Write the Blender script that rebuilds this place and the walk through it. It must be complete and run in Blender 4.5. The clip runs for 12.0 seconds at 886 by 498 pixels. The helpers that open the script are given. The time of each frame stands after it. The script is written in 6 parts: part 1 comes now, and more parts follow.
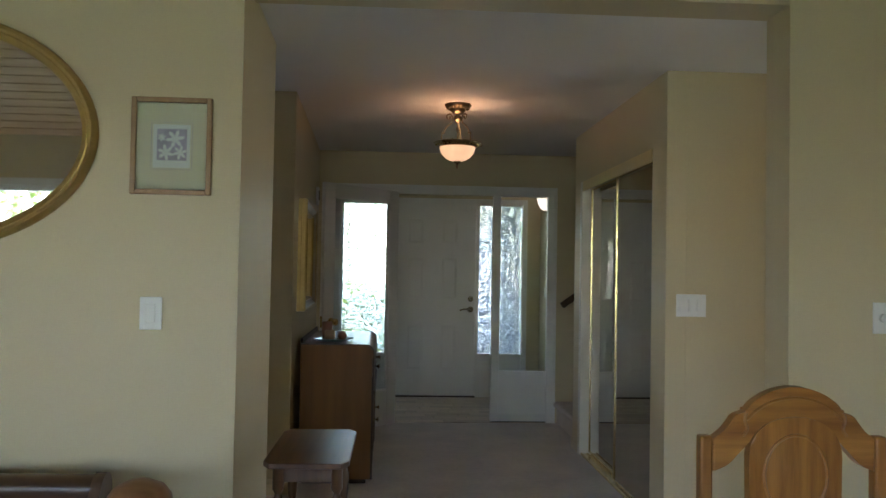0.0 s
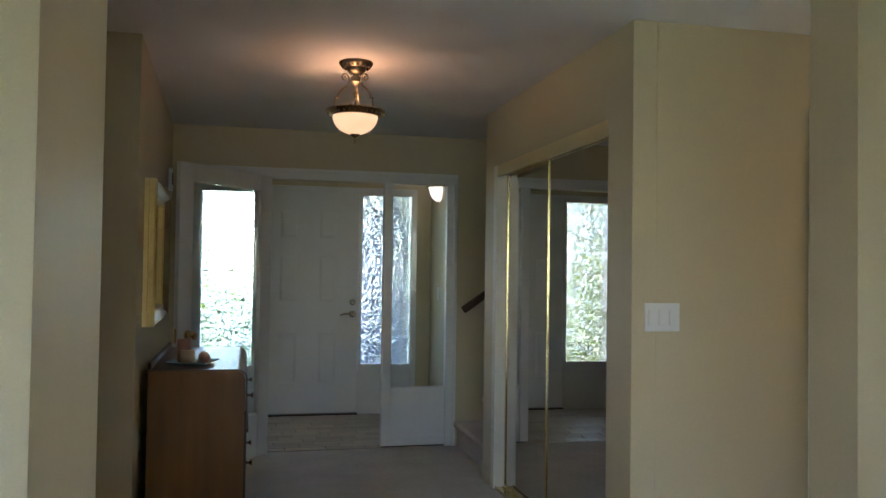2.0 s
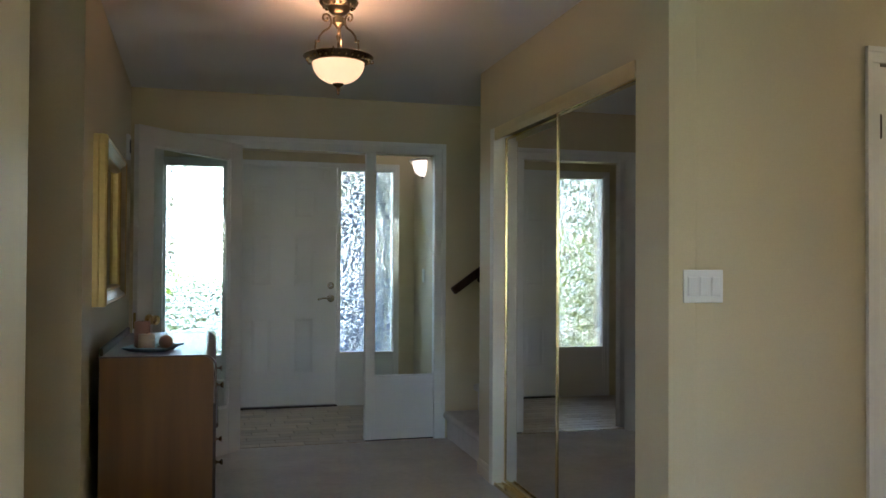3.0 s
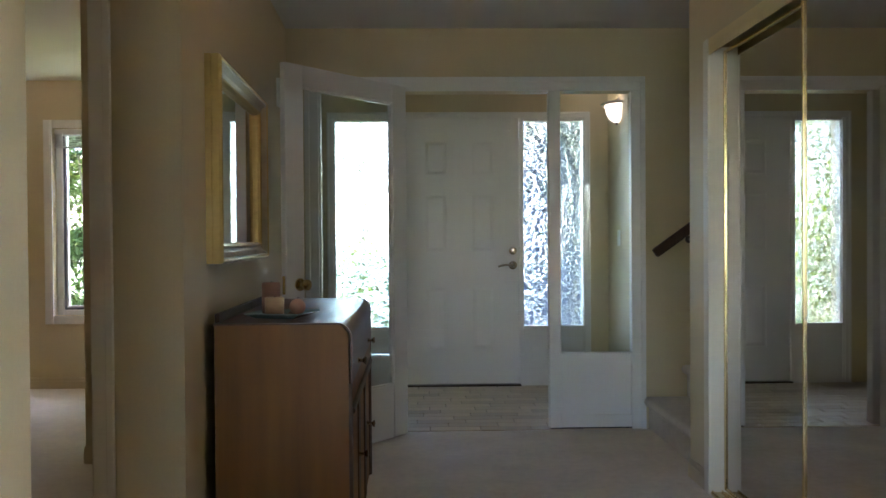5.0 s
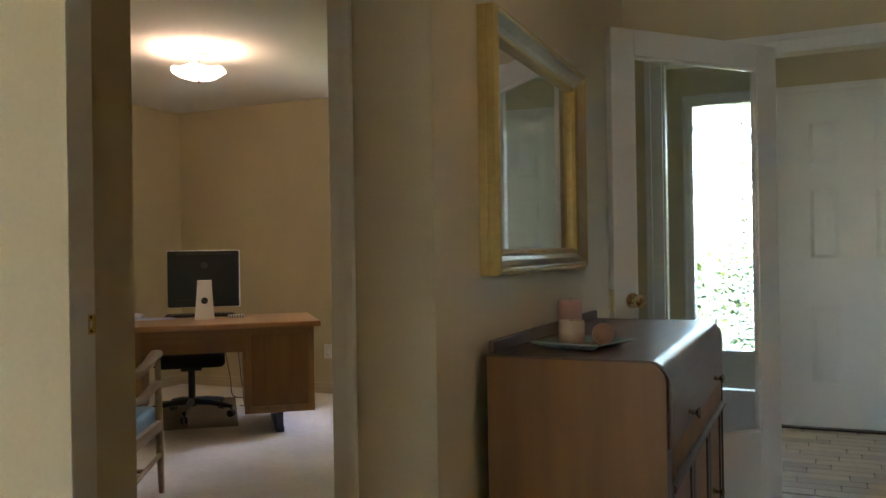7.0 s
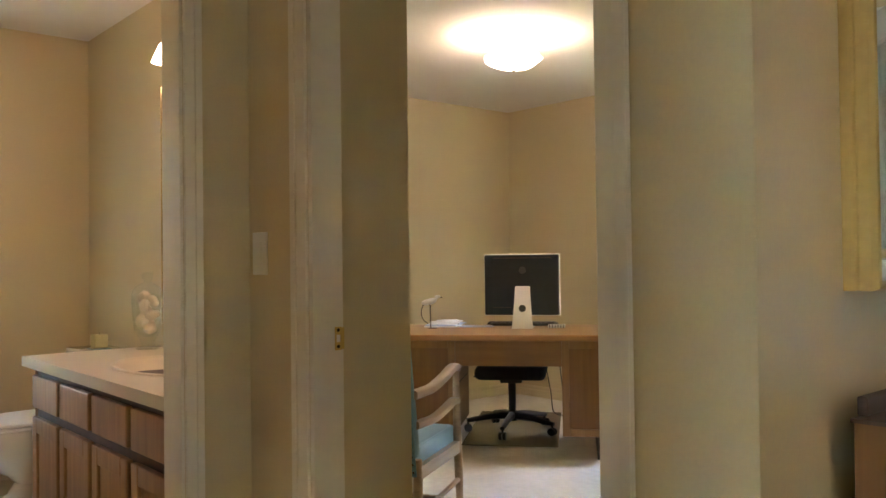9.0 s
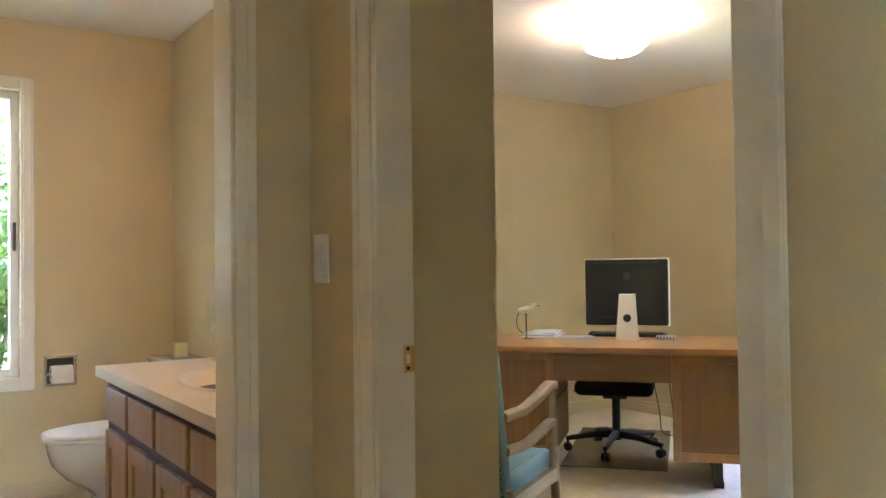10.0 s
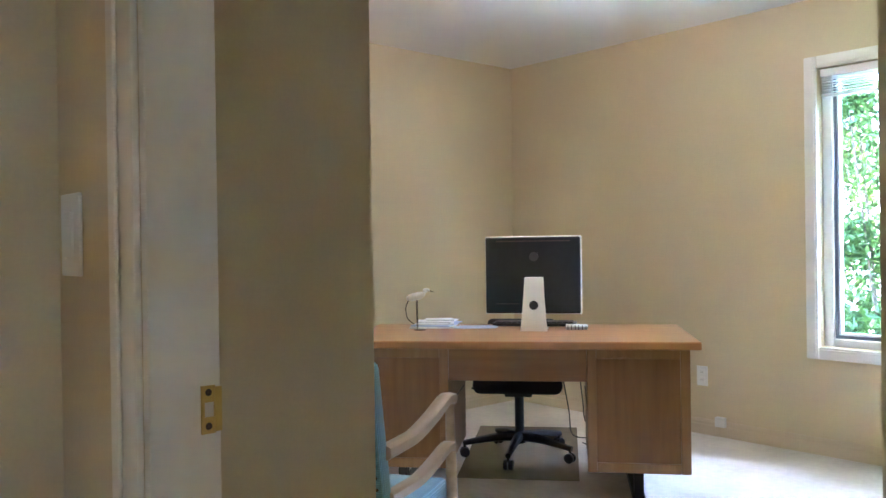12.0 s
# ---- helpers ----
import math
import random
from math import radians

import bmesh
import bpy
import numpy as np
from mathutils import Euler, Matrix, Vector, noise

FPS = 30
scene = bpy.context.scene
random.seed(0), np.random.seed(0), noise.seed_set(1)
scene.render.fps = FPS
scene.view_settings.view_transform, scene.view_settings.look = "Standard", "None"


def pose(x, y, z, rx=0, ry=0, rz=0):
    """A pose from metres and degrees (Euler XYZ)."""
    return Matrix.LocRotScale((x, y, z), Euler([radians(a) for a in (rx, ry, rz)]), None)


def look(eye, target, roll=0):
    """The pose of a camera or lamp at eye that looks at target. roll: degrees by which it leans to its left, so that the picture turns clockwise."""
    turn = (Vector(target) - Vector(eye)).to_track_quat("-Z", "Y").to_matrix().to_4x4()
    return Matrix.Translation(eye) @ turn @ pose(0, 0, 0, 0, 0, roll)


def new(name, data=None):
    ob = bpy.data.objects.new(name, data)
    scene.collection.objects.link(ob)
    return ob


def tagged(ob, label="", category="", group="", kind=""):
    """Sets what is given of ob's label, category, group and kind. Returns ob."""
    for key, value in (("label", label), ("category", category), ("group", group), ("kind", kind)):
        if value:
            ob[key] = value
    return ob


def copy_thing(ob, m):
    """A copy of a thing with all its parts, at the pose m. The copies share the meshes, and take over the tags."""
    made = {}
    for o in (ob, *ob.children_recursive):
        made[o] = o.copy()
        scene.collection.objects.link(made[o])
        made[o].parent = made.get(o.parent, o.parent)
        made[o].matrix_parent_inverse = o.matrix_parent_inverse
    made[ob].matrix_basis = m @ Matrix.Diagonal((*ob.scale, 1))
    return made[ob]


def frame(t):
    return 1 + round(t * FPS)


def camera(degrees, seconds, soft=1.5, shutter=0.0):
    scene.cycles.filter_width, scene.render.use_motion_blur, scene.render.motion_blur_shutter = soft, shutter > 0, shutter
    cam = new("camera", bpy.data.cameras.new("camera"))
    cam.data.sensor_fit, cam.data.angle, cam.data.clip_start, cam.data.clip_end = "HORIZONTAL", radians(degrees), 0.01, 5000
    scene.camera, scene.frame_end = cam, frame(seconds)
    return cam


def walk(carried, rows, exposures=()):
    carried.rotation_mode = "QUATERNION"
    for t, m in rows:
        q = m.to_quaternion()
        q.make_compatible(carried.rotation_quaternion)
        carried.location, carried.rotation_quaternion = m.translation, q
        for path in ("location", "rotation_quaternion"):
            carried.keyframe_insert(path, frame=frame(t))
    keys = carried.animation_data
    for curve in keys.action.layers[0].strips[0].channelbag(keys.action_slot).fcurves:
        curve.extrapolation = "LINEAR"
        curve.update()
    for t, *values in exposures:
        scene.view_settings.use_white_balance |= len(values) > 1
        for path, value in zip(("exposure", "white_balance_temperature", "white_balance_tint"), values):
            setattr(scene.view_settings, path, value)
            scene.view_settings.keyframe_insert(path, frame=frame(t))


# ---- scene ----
cam = camera(56.5, 12.0)
PATH = [
    (0, (0.126, 0.276, 1.309), (0.239, 2.272, 1.366), 1.0),
    (0.5, (0.09, 0.537, 1.312), (0.27, 2.528, 1.37), 0.8),
    (1, (0.049, 0.812, 1.332), (0.307, 2.795, 1.387), 0.9),
    (1.5, (0.018, 1.085, 1.344), (0.36, 3.055, 1.4), 1.0),
    (2, (0.018, 1.349, 1.341), (0.466, 3.298, 1.392), 0.8),
    (2.5, (0.011, 1.622, 1.298), (0.538, 3.551, 1.34), 0.4),
    (4.5, (0.176, 2.489, 1.137), (0.411, 4.475, 1.121), -0.4),
    (5, (0.243, 2.678, 1.131), (0.288, 4.678, 1.106), -0.4),
    (5.5, (0.309, 2.872, 1.134), (0.172, 4.867, 1.111), -0.4),
    (6, (0.341, 3.068, 1.13), (-0.034, 5.032, 1.115), -0.6),
    (6.5, (0.331, 3.287, 1.115), (-0.278, 5.192, 1.106), -0.7),
    (7, (0.32, 3.473, 1.115), (-0.517, 5.29, 1.122), -0.9),
    (9, (0.102, 4.08, 1.106), (-1.408, 5.391, 1.138), -0.7),
    (9.5, (-0.005, 4.206, 1.114), (-1.612, 5.395, 1.154), -0.5),
    (10, (-0.132, 4.317, 1.11), (-1.79, 5.434, 1.156), -0.7),
    (10.5, (-0.279, 4.426, 1.111), (-1.943, 5.535, 1.145), -0.8),
    (11, (-0.414, 4.546, 1.104), (-2.042, 5.708, 1.122), -1.0),
    (11.5, (-0.542, 4.671, 1.114), (-2.115, 5.906, 1.115), -1.0),
    (12, (-0.692, 4.787, 1.114), (-2.191, 6.111, 1.104), -0.8),
]
EXPOSURES = [(0.0, 4.36, 6300, 29), (2.5, 4.66, 6000, 29), (4.5, 5.1, 6050, 30), (5.5, 5.2, 6150, 30), (7.0, 5.42, 6350, 29), (9.0, 6.52, 6200, 25), (10.5, 6.78, 5400, 22), (12.0, 6.86, 4800, 25)]
walk(cam, [(t, look(eye, target, roll)) for t, eye, target, roll in PATH], EXPOSURES)

# ---- light ----
SUN_TO = Vector((0.45, 0.38, 0.80)).normalized()
world = bpy.data.worlds.new("sky")
scene.world = world
world.use_nodes = True
wn = world.node_tree
sky = wn.nodes.new("ShaderNodeTexSky")
sky.sky_type = "NISHITA"
sky.sun_disc = False
sky.sun_elevation = math.asin(SUN_TO.z)
sky.sun_rotation = math.atan2(SUN_TO.x, SUN_TO.y)
wn.nodes["Background"].inputs["Strength"].default_value = 0.15
wn.links.new(sky.outputs["Color"], wn.nodes["Background"].inputs["Color"])
sun = new("sun", bpy.data.lights.new("sun", "SUN"))
sun.data.energy, sun.data.angle, sun.data.color = 4.0, radians(0.5), (1.0, 0.95, 0.86)
sun.matrix_world = look((0, 0, 0), -SUN_TO)


def bulb(name, place, watts, color, radius=0.03):
    ob = new(name, bpy.data.lights.new(name, "POINT"))
    ob.data.energy, ob.data.color, ob.data.shadow_soft_size = watts, color, radius
    ob.location = place
    return ob


WARM = (1.0, 0.66, 0.34)
bulb("pendant_bulb", (0.495, 5.40, 2.122), 0.085, (1.0, 0.60, 0.32), 0.010)
bulb("office_bulb", (-3.10, 7.40, 2.275), 0.27, (1.0, 0.74, 0.48))
bulb("side_hall_bulb", (3.25, 3.90, 2.285), 0.04, (1.0, 0.70, 0.42))
bulb("bath_bulb", (-2.75, 5.42, 2.02), 0.075, (1.0, 0.60, 0.29), 0.06)
bulb("porch_bulb", (1.58, 8.60, 2.10), 0.02, (1.0, 0.86, 0.66))

# ---- materials ----
def material(name):
    m = bpy.data.materials.new(name)
    m.use_nodes = True
    return m, m.node_tree.nodes, m.node_tree.links, m.node_tree.nodes["Principled BSDF"]


def coords(n, l, scale=(1, 1, 1)):
    tc, mp = n.new("ShaderNodeTexCoord"), n.new("ShaderNodeMapping")
    mp.inputs["Scale"].default_value = scale
    l.new(tc.outputs["Object"], mp.inputs["Vector"])
    return mp.outputs["Vector"]


def noise_tex(n, l, vec, scale, detail=4.0, rough=0.5):
    t = n.new("ShaderNodeTexNoise")
    t.inputs["Scale"].default_value = scale
    t.inputs["Detail"].default_value = detail
    t.inputs["Roughness"].default_value = rough
    l.new(vec, t.inputs["Vector"])
    return t.outputs["Fac"]


def ramp(n, l, fac, stops):
    r = n.new("ShaderNodeValToRGB")
    while len(r.color_ramp.elements) < len(stops):
        r.color_ramp.elements.new(0.5)
    for e, (p, c) in zip(r.color_ramp.elements, stops):
        e.position, e.color = p, (*c, 1)
    l.new(fac, r.inputs["Fac"])
    return r.outputs["Color"]


def bump(n, l, b, height, strength, distance=0.002, under=None):
    k = n.new("ShaderNodeBump")
    k.inputs["Strength"].default_value = strength
    k.inputs["Distance"].default_value = distance
    l.new(height, k.inputs["Height"])
    if under:
        l.new(under, k.inputs["Normal"])
    l.new(k.outputs["Normal"], b.inputs["Normal"])
    return k.outputs["Normal"]


def tint(c, k):
    return tuple(min(1.0, v * k) for v in c)


def plain(name, c, rough=0.5, metal=0.0, vary=0.08, grain=60.0, relief=0.1, depth=0.001, broad=3.0, coat=0.0):
    """A surface of one stuff, uneven at two scales."""
    m, n, l, b = material(name)
    v = coords(n, l)
    fine, wide = noise_tex(n, l, v, grain, 3), noise_tex(n, l, v, broad, 3)
    mix = n.new("ShaderNodeMath")
    mix.operation = "MULTIPLY_ADD"
    mix.inputs[1].default_value = 0.35
    l.new(fine, mix.inputs[0])
    sc = n.new("ShaderNodeMath")
    sc.operation = "MULTIPLY"
    sc.inputs[1].default_value = 0.65
    l.new(wide, sc.inputs[0])
    l.new(sc.outputs[0], mix.inputs[2])
    l.new(ramp(n, l, mix.outputs[0], [(0.3, tint(c, 1 - vary)), (0.7, tint(c, 1 + vary))]), b.inputs["Base Color"])
    rr = n.new("ShaderNodeMapRange")
    rr.inputs["To Min"].default_value, rr.inputs["To Max"].default_value = max(0.02, rough * 0.85), min(1, rough * 1.15)
    l.new(wide, rr.inputs["Value"])
    l.new(rr.outputs[0], b.inputs["Roughness"])
    b.inputs["Metallic"].default_value = metal
    b.inputs["Coat Weight"].default_value = coat
    b.inputs["Coat Roughness"].default_value = 0.12
    if relief:
        bump(n, l, b, fine, relief, depth)
    return m


def wood(name, dark, light, axis="z", scale=1.0, rough=0.4, coat=0.15, vary=0.0):
    """Grain that runs along one axis of the piece."""
    m, n, l, b = material(name)
    s = {"x": (0.6, 9, 9), "y": (9, 0.6, 9), "z": (9, 9, 0.6)}[axis]
    v = coords(n, l, tuple(k * scale for k in s))
    a, c = noise_tex(n, l, v, 3.0, 6, 0.62), noise_tex(n, l, coords(n, l, (1, 1, 1)), 2.2, 3)
    w = n.new("ShaderNodeTexWave")
    w.inputs["Scale"].default_value = 0.8
    w.inputs["Distortion"].default_value = 14.0
    w.inputs["Detail"].default_value = 3.0
    l.new(v, w.inputs["Vector"])
    add = n.new("ShaderNodeMath")
    add.operation = "MULTIPLY_ADD"
    add.inputs[1].default_value = 0.06
    l.new(w.outputs["Fac"], add.inputs[0])
    half = n.new("ShaderNodeMath")
    half.operation = "MULTIPLY"
    half.inputs[1].default_value = 0.94
    l.new(a, half.inputs[0])
    l.new(half.outputs[0], add.inputs[2])
    base = ramp(n, l, add.outputs[0], [(0.22, dark), (0.80, light)])
    mx = n.new("ShaderNodeMix")
    mx.data_type, mx.blend_type = "RGBA", "MULTIPLY"
    mx.inputs["Factor"].default_value = 0.5
    l.new(base, mx.inputs[6])
    l.new(ramp(n, l, c, [(0.3, (0.72, 0.70, 0.68)), (0.7, (1, 1, 1))]), mx.inputs[7])
    out = mx.outputs[2]
    if vary:
        oi, hv = n.new("ShaderNodeObjectInfo"), n.new("ShaderNodeHueSaturation")
        mr = n.new("ShaderNodeMapRange")
        mr.inputs["To Min"].default_value, mr.inputs["To Max"].default_value = 1 - vary, 1 + vary
        l.new(oi.outputs["Random"], mr.inputs["Value"])
        l.new(mr.outputs[0], hv.inputs["Value"])
        l.new(out, hv.inputs["Color"])
        out = hv.outputs["Color"]
    l.new(out, b.inputs["Base Color"])
    b.inputs["Roughness"].default_value = rough
    b.inputs["Coat Weight"].default_value = coat
    b.inputs["Coat Roughness"].default_value = 0.2
    bump(n, l, b, add.outputs[0], 0.12, 0.001)
    return m


def glowing(name, c, strength, tintc=(0.9, 0.85, 0.75)):
    m, n, l, b = material(name)
    v = coords(n, l)
    b.inputs["Base Color"].default_value = (*tintc, 1)
    b.inputs["Roughness"].default_value = 0.35
    b.inputs["Emission Color"].default_value = (*c, 1)
    mr = n.new("ShaderNodeMapRange")
    mr.inputs["To Min"].default_value, mr.inputs["To Max"].default_value = strength * 0.8, strength * 1.2
    l.new(noise_tex(n, l, v, 9, 4), mr.inputs["Value"])
    l.new(mr.outputs[0], b.inputs["Emission Strength"])
    return m


def clear_glass(name, c=(0.95, 0.98, 0.97)):
    """A thin pane: what is behind shows straight through, with a little gloss."""
    m, n, l, b = material(name)
    n.remove(b)
    out = n["Material Output"]
    t, g, f, mx = (n.new("ShaderNodeBsdfTransparent"), n.new("ShaderNodeBsdfGlossy"), n.new("ShaderNodeLayerWeight"), n.new("ShaderNodeMixShader"))
    t.inputs["Color"].default_value = (*c, 1)
    g.inputs["Roughness"].default_value = 0.01
    pw, ma = n.new("ShaderNodeMath"), n.new("ShaderNodeMath")
    pw.operation, ma.operation = "POWER", "MULTIPLY_ADD"
    pw.inputs[1].default_value, ma.inputs[1].default_value, ma.inputs[2].default_value = 5.0, 0.9, 0.035
    f.inputs["Blend"].default_value = 0.5
    l.new(f.outputs["Facing"], pw.inputs[0])
    l.new(pw.outputs[0], ma.inputs[0])
    l.new(ma.outputs[0], mx.inputs[0])
    l.new(t.outputs[0], mx.inputs[1])
    l.new(g.outputs[0], mx.inputs[2])
    l.new(mx.outputs[0], out.inputs["Surface"])
    return m


def patterned_glass(name):
    """Rolled glass with a raised leaf pattern, which breaks up the view."""
    m, n, l, b = material(name)
    v = coords(n, l)
    d = noise_tex(n, l, v, 14, 3)
    sw = n.new("ShaderNodeMix")
    sw.data_type = "RGBA"
    sw.inputs["Factor"].default_value = 0.06
    l.new(v, sw.inputs[6])
    nt = n.new("ShaderNodeTexNoise")
    nt.inputs["Scale"].default_value = 16
    l.new(v, nt.inputs["Vector"])
    l.new(nt.outputs["Color"], sw.inputs[7])
    vo = n.new("ShaderNodeTexVoronoi")
    vo.feature = "DISTANCE_TO_EDGE"
    vo.inputs["Scale"].default_value = 26
    l.new(sw.outputs[2], vo.inputs["Vector"])
    mr = n.new("ShaderNodeMapRange")
    mr.interpolation_type = "SMOOTHSTEP"
    mr.inputs["From Max"].default_value = 0.09
    l.new(vo.outputs["Distance"], mr.inputs["Value"])
    add = n.new("ShaderNodeMath")
    add.operation = "MULTIPLY_ADD"
    add.inputs[1].default_value = 0.15
    l.new(d, add.inputs[0])
    l.new(mr.outputs[0], add.inputs[2])
    b.inputs["Base Color"].default_value = (0.66, 0.72, 0.65, 1)
    b.inputs["Transmission Weight"].default_value = 1.0
    b.inputs["Roughness"].default_value = 0.015
    b.inputs["IOR"].default_value = 1.3
    bump(n, l, b, add.outputs[0], 0.7, 0.011)
    return m


def carpet(name, c):
    m, n, l, b = material(name)
    v = coords(n, l)
    fine, mid, wide = noise_tex(n, l, v, 320, 2), noise_tex(n, l, v, 28, 4), noise_tex(n, l, v, 2.4, 5, 0.6)
    a = n.new("ShaderNodeMath")
    a.operation = "MULTIPLY_ADD"
    a.inputs[1].default_value = 0.28
    l.new(fine, a.inputs[0])
    k = n.new("ShaderNodeMath")
    k.operation = "MULTIPLY_ADD"
    k.inputs[1].default_value = 0.25
    l.new(mid, k.inputs[0])
    q = n.new("ShaderNodeMath")
    q.operation = "MULTIPLY"
    q.inputs[1].default_value = 0.5
    l.new(wide, q.inputs[0])
    l.new(q.outputs[0], k.inputs[2])
    l.new(k.outputs[0], a.inputs[2])
    l.new(ramp(n, l, a.outputs[0], [(0.32, tint(c, 0.74)), (0.68, tint(c, 1.2))]), b.inputs["Base Color"])
    b.inputs["Roughness"].default_value = 0.95
    b.inputs["Sheen Weight"].default_value = 0.25
    bump(n, l, b, a.outputs[0], 0.7, 0.006)
    return m


WALL = plain("wall_paint", (0.625, 0.530, 0.335), 0.45, vary=0.05, grain=140, relief=0.12, depth=0.0012, broad=1.2)
CEIL = plain("ceiling_paint", (0.85, 0.83, 0.81), 0.85, vary=0.04, grain=180, relief=0.5, depth=0.003, broad=1.0)
WHITE = plain("white_paint", (0.78, 0.77, 0.74), 0.36, vary=0.03, grain=50, relief=0.05, broad=2.0)
PLASTIC = plain("white_plastic", (0.80, 0.80, 0.78), 0.32, vary=0.02, grain=80, relief=0.02)
CARPET = carpet("cut_pile_carpet", (0.655, 0.605, 0.548))
BRASS = plain("polished_brass", (0.70, 0.56, 0.30), 0.22, 1.0, vary=0.06, grain=30, relief=0.03)
STRIKE = plain("yellow_brass", (0.66, 0.47, 0.15), 0.38, 0.7, vary=0.08, grain=40, relief=0.05)
SATINBRASS = plain("satin_brass", (0.82, 0.70, 0.42), 0.42, 0.85, vary=0.05, grain=30, relief=0.03)
BRONZE = plain("antique_brass", (0.33, 0.265, 0.18), 0.27, 1.0, vary=0.3, grain=40, relief=0.25, depth=0.002)
DARKMETAL = plain("dark_bronze_metal", (0.07, 0.055, 0.045), 0.42, 1.0, vary=0.2, grain=60, relief=0.1)
CHROME = plain("satin_nickel", (0.62, 0.60, 0.56), 0.24, 1.0, vary=0.05, grain=60, relief=0.03)
MIRROR = plain("mirror_silver", (0.86, 0.87, 0.86), 0.015, 1.0, vary=0.01, grain=4, relief=0.0)
SMOKE = plain("tinted_mirror_silver", (0.60, 0.585, 0.55), 0.015, 1.0, vary=0.01, grain=4, relief=0.0)
GLASS = clear_glass("window_glass")
RIPPLE = patterned_glass("leaf_pattern_glass")
WALNUT = wood("walnut_veneer", (0.145, 0.056, 0.008), (0.31, 0.130, 0.020), "z", 0.32, 0.55, 0.02)
DARKWALNUT = wood("dark_turned_walnut", (0.060, 0.026, 0.010), (0.17, 0.080, 0.032), "z", 1.0, 0.36, 0.25)
WALNUT_TOP = wood("walnut_top", (0.055, 0.024, 0.011), (0.17, 0.078, 0.034), "y", 1.0, 0.40, 0.22)
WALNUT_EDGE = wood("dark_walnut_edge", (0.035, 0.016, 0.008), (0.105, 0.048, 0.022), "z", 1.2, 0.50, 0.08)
OAK = wood("golden_oak", (0.15, 0.050, 0.008), (0.52, 0.235, 0.050), "x", 1.5, 0.32, 0.4)
OAK_UP = wood("upright_golden_oak", (0.15, 0.050, 0.008), (0.50, 0.225, 0.048), "z", 1.5, 0.32, 0.4)
DESKWOOD = wood("desk_oak", (0.27, 0.135, 0.042), (0.40, 0.218, 0.075), "z", 1.3, 0.42, 0.15)
DESKFRONT = wood("desk_front_veneer", (0.24, 0.112, 0.034), (0.34, 0.172, 0.058), "x", 1.1, 0.40, 0.15)
DESKPANEL = wood("desk_panel_veneer", (0.22, 0.102, 0.031), (0.33, 0.164, 0.054), "z", 1.0, 0.40, 0.15)
DESKTOP = wood("desk_top_oak", (0.34, 0.150, 0.040), (0.52, 0.260, 0.080), "x", 1.2, 0.33, 0.3)
VANITYWOOD = wood("vanity_oak", (0.27, 0.14, 0.054), (0.50, 0.285, 0.12), "z", 1.4, 0.45, 0.1)
PALEWOOD = wood("pale_beech", (0.36, 0.24, 0.145), (0.62, 0.45, 0.30), "x", 1.2, 0.28, 0.4)
PLANK = wood("pine_ceiling_board", (0.48, 0.30, 0.155), (0.74, 0.52, 0.31), "x", 0.7, 0.45, 0.1, vary=0.12)
GOLD = plain("gold_leaf", (0.52, 0.36, 0.135), 0.38, 0.75, vary=0.16, grain=45, relief=0.35, depth=0.002)
GOLD_SILVER = plain("aged_silver_leaf", (0.42, 0.355, 0.25), 0.32, 0.85, vary=0.2, grain=40, relief=0.2)
PORCELAIN = plain("glazed_porcelain", (0.80, 0.77, 0.71), 0.10, vary=0.02, grain=10, relief=0.0, coat=0.5)
BLACK = plain("black_plastic", (0.018, 0.018, 0.02), 0.42, vary=0.15, grain=120, relief=0.1)


# ---- mesh helpers ----
def box(bm, x0, x1, y0, y1, z0, z1, bevel=0.0, segs=2):
    vs = [bm.verts.new((x, y, z)) for z in (z0, z1) for x, y in ((x0, y0), (x1, y0), (x1, y1), (x0, y1))]
    fs = [bm.faces.new([vs[i] for i in f]) for f in ((3, 2, 1, 0), (4, 5, 6, 7), (0, 1, 5, 4), (1, 2, 6, 5), (2, 3, 7, 6), (3, 0, 4, 7))]
    if bevel:
        es = list({e for f in fs for e in f.edges})
        bmesh.ops.bevel(bm, geom=es, offset=bevel, segments=segs, affect="EDGES", profile=0.5)
    return bm


def prism(bm, pts, z0, z1, bevel=0.0):
    """An upright block on a plan given counter-clockwise."""
    lo = [bm.verts.new((x, y, z0)) for x, y in pts]
    hi = [bm.verts.new((x, y, z1)) for x, y in pts]
    k = len(pts)
    fs = [bm.faces.new(lo[::-1]), bm.faces.new(hi)]
    fs += [bm.faces.new((lo[i], lo[(i + 1) % k], hi[(i + 1) % k], hi[i])) for i in range(k)]
    if bevel:
        es = list({e for f in fs for e in f.edges})
        bmesh.ops.bevel(bm, geom=es, offset=bevel, segments=2, affect="EDGES", profile=0.5)
    return bm


def lathe(bm, rings, segs=24, m=None):
    """Turned shape from (radius, height) rings."""
    m = m or Matrix()
    prev = None
    for r, z in rings:
        cur = [bm.verts.new(m @ Vector((r * math.cos(2 * math.pi * i / segs), r * math.sin(2 * math.pi * i / segs), z))) for i in range(segs)] if r > 1e-5 else [bm.verts.new(m @ Vector((0, 0, z)))]
        if prev:
            a, b = prev, cur
            for i in range(segs):
                j = (i + 1) % segs
                if len(a) == 1 and len(b) == 1:
                    continue
                if len(a) == 1:
                    bm.faces.new((a[0], b[j], b[i]))
                elif len(b) == 1:
                    bm.faces.new((a[i], a[j], b[0]))
                else:
                    bm.faces.new((a[i], a[j], b[j], b[i]))
        prev = cur
    return bm


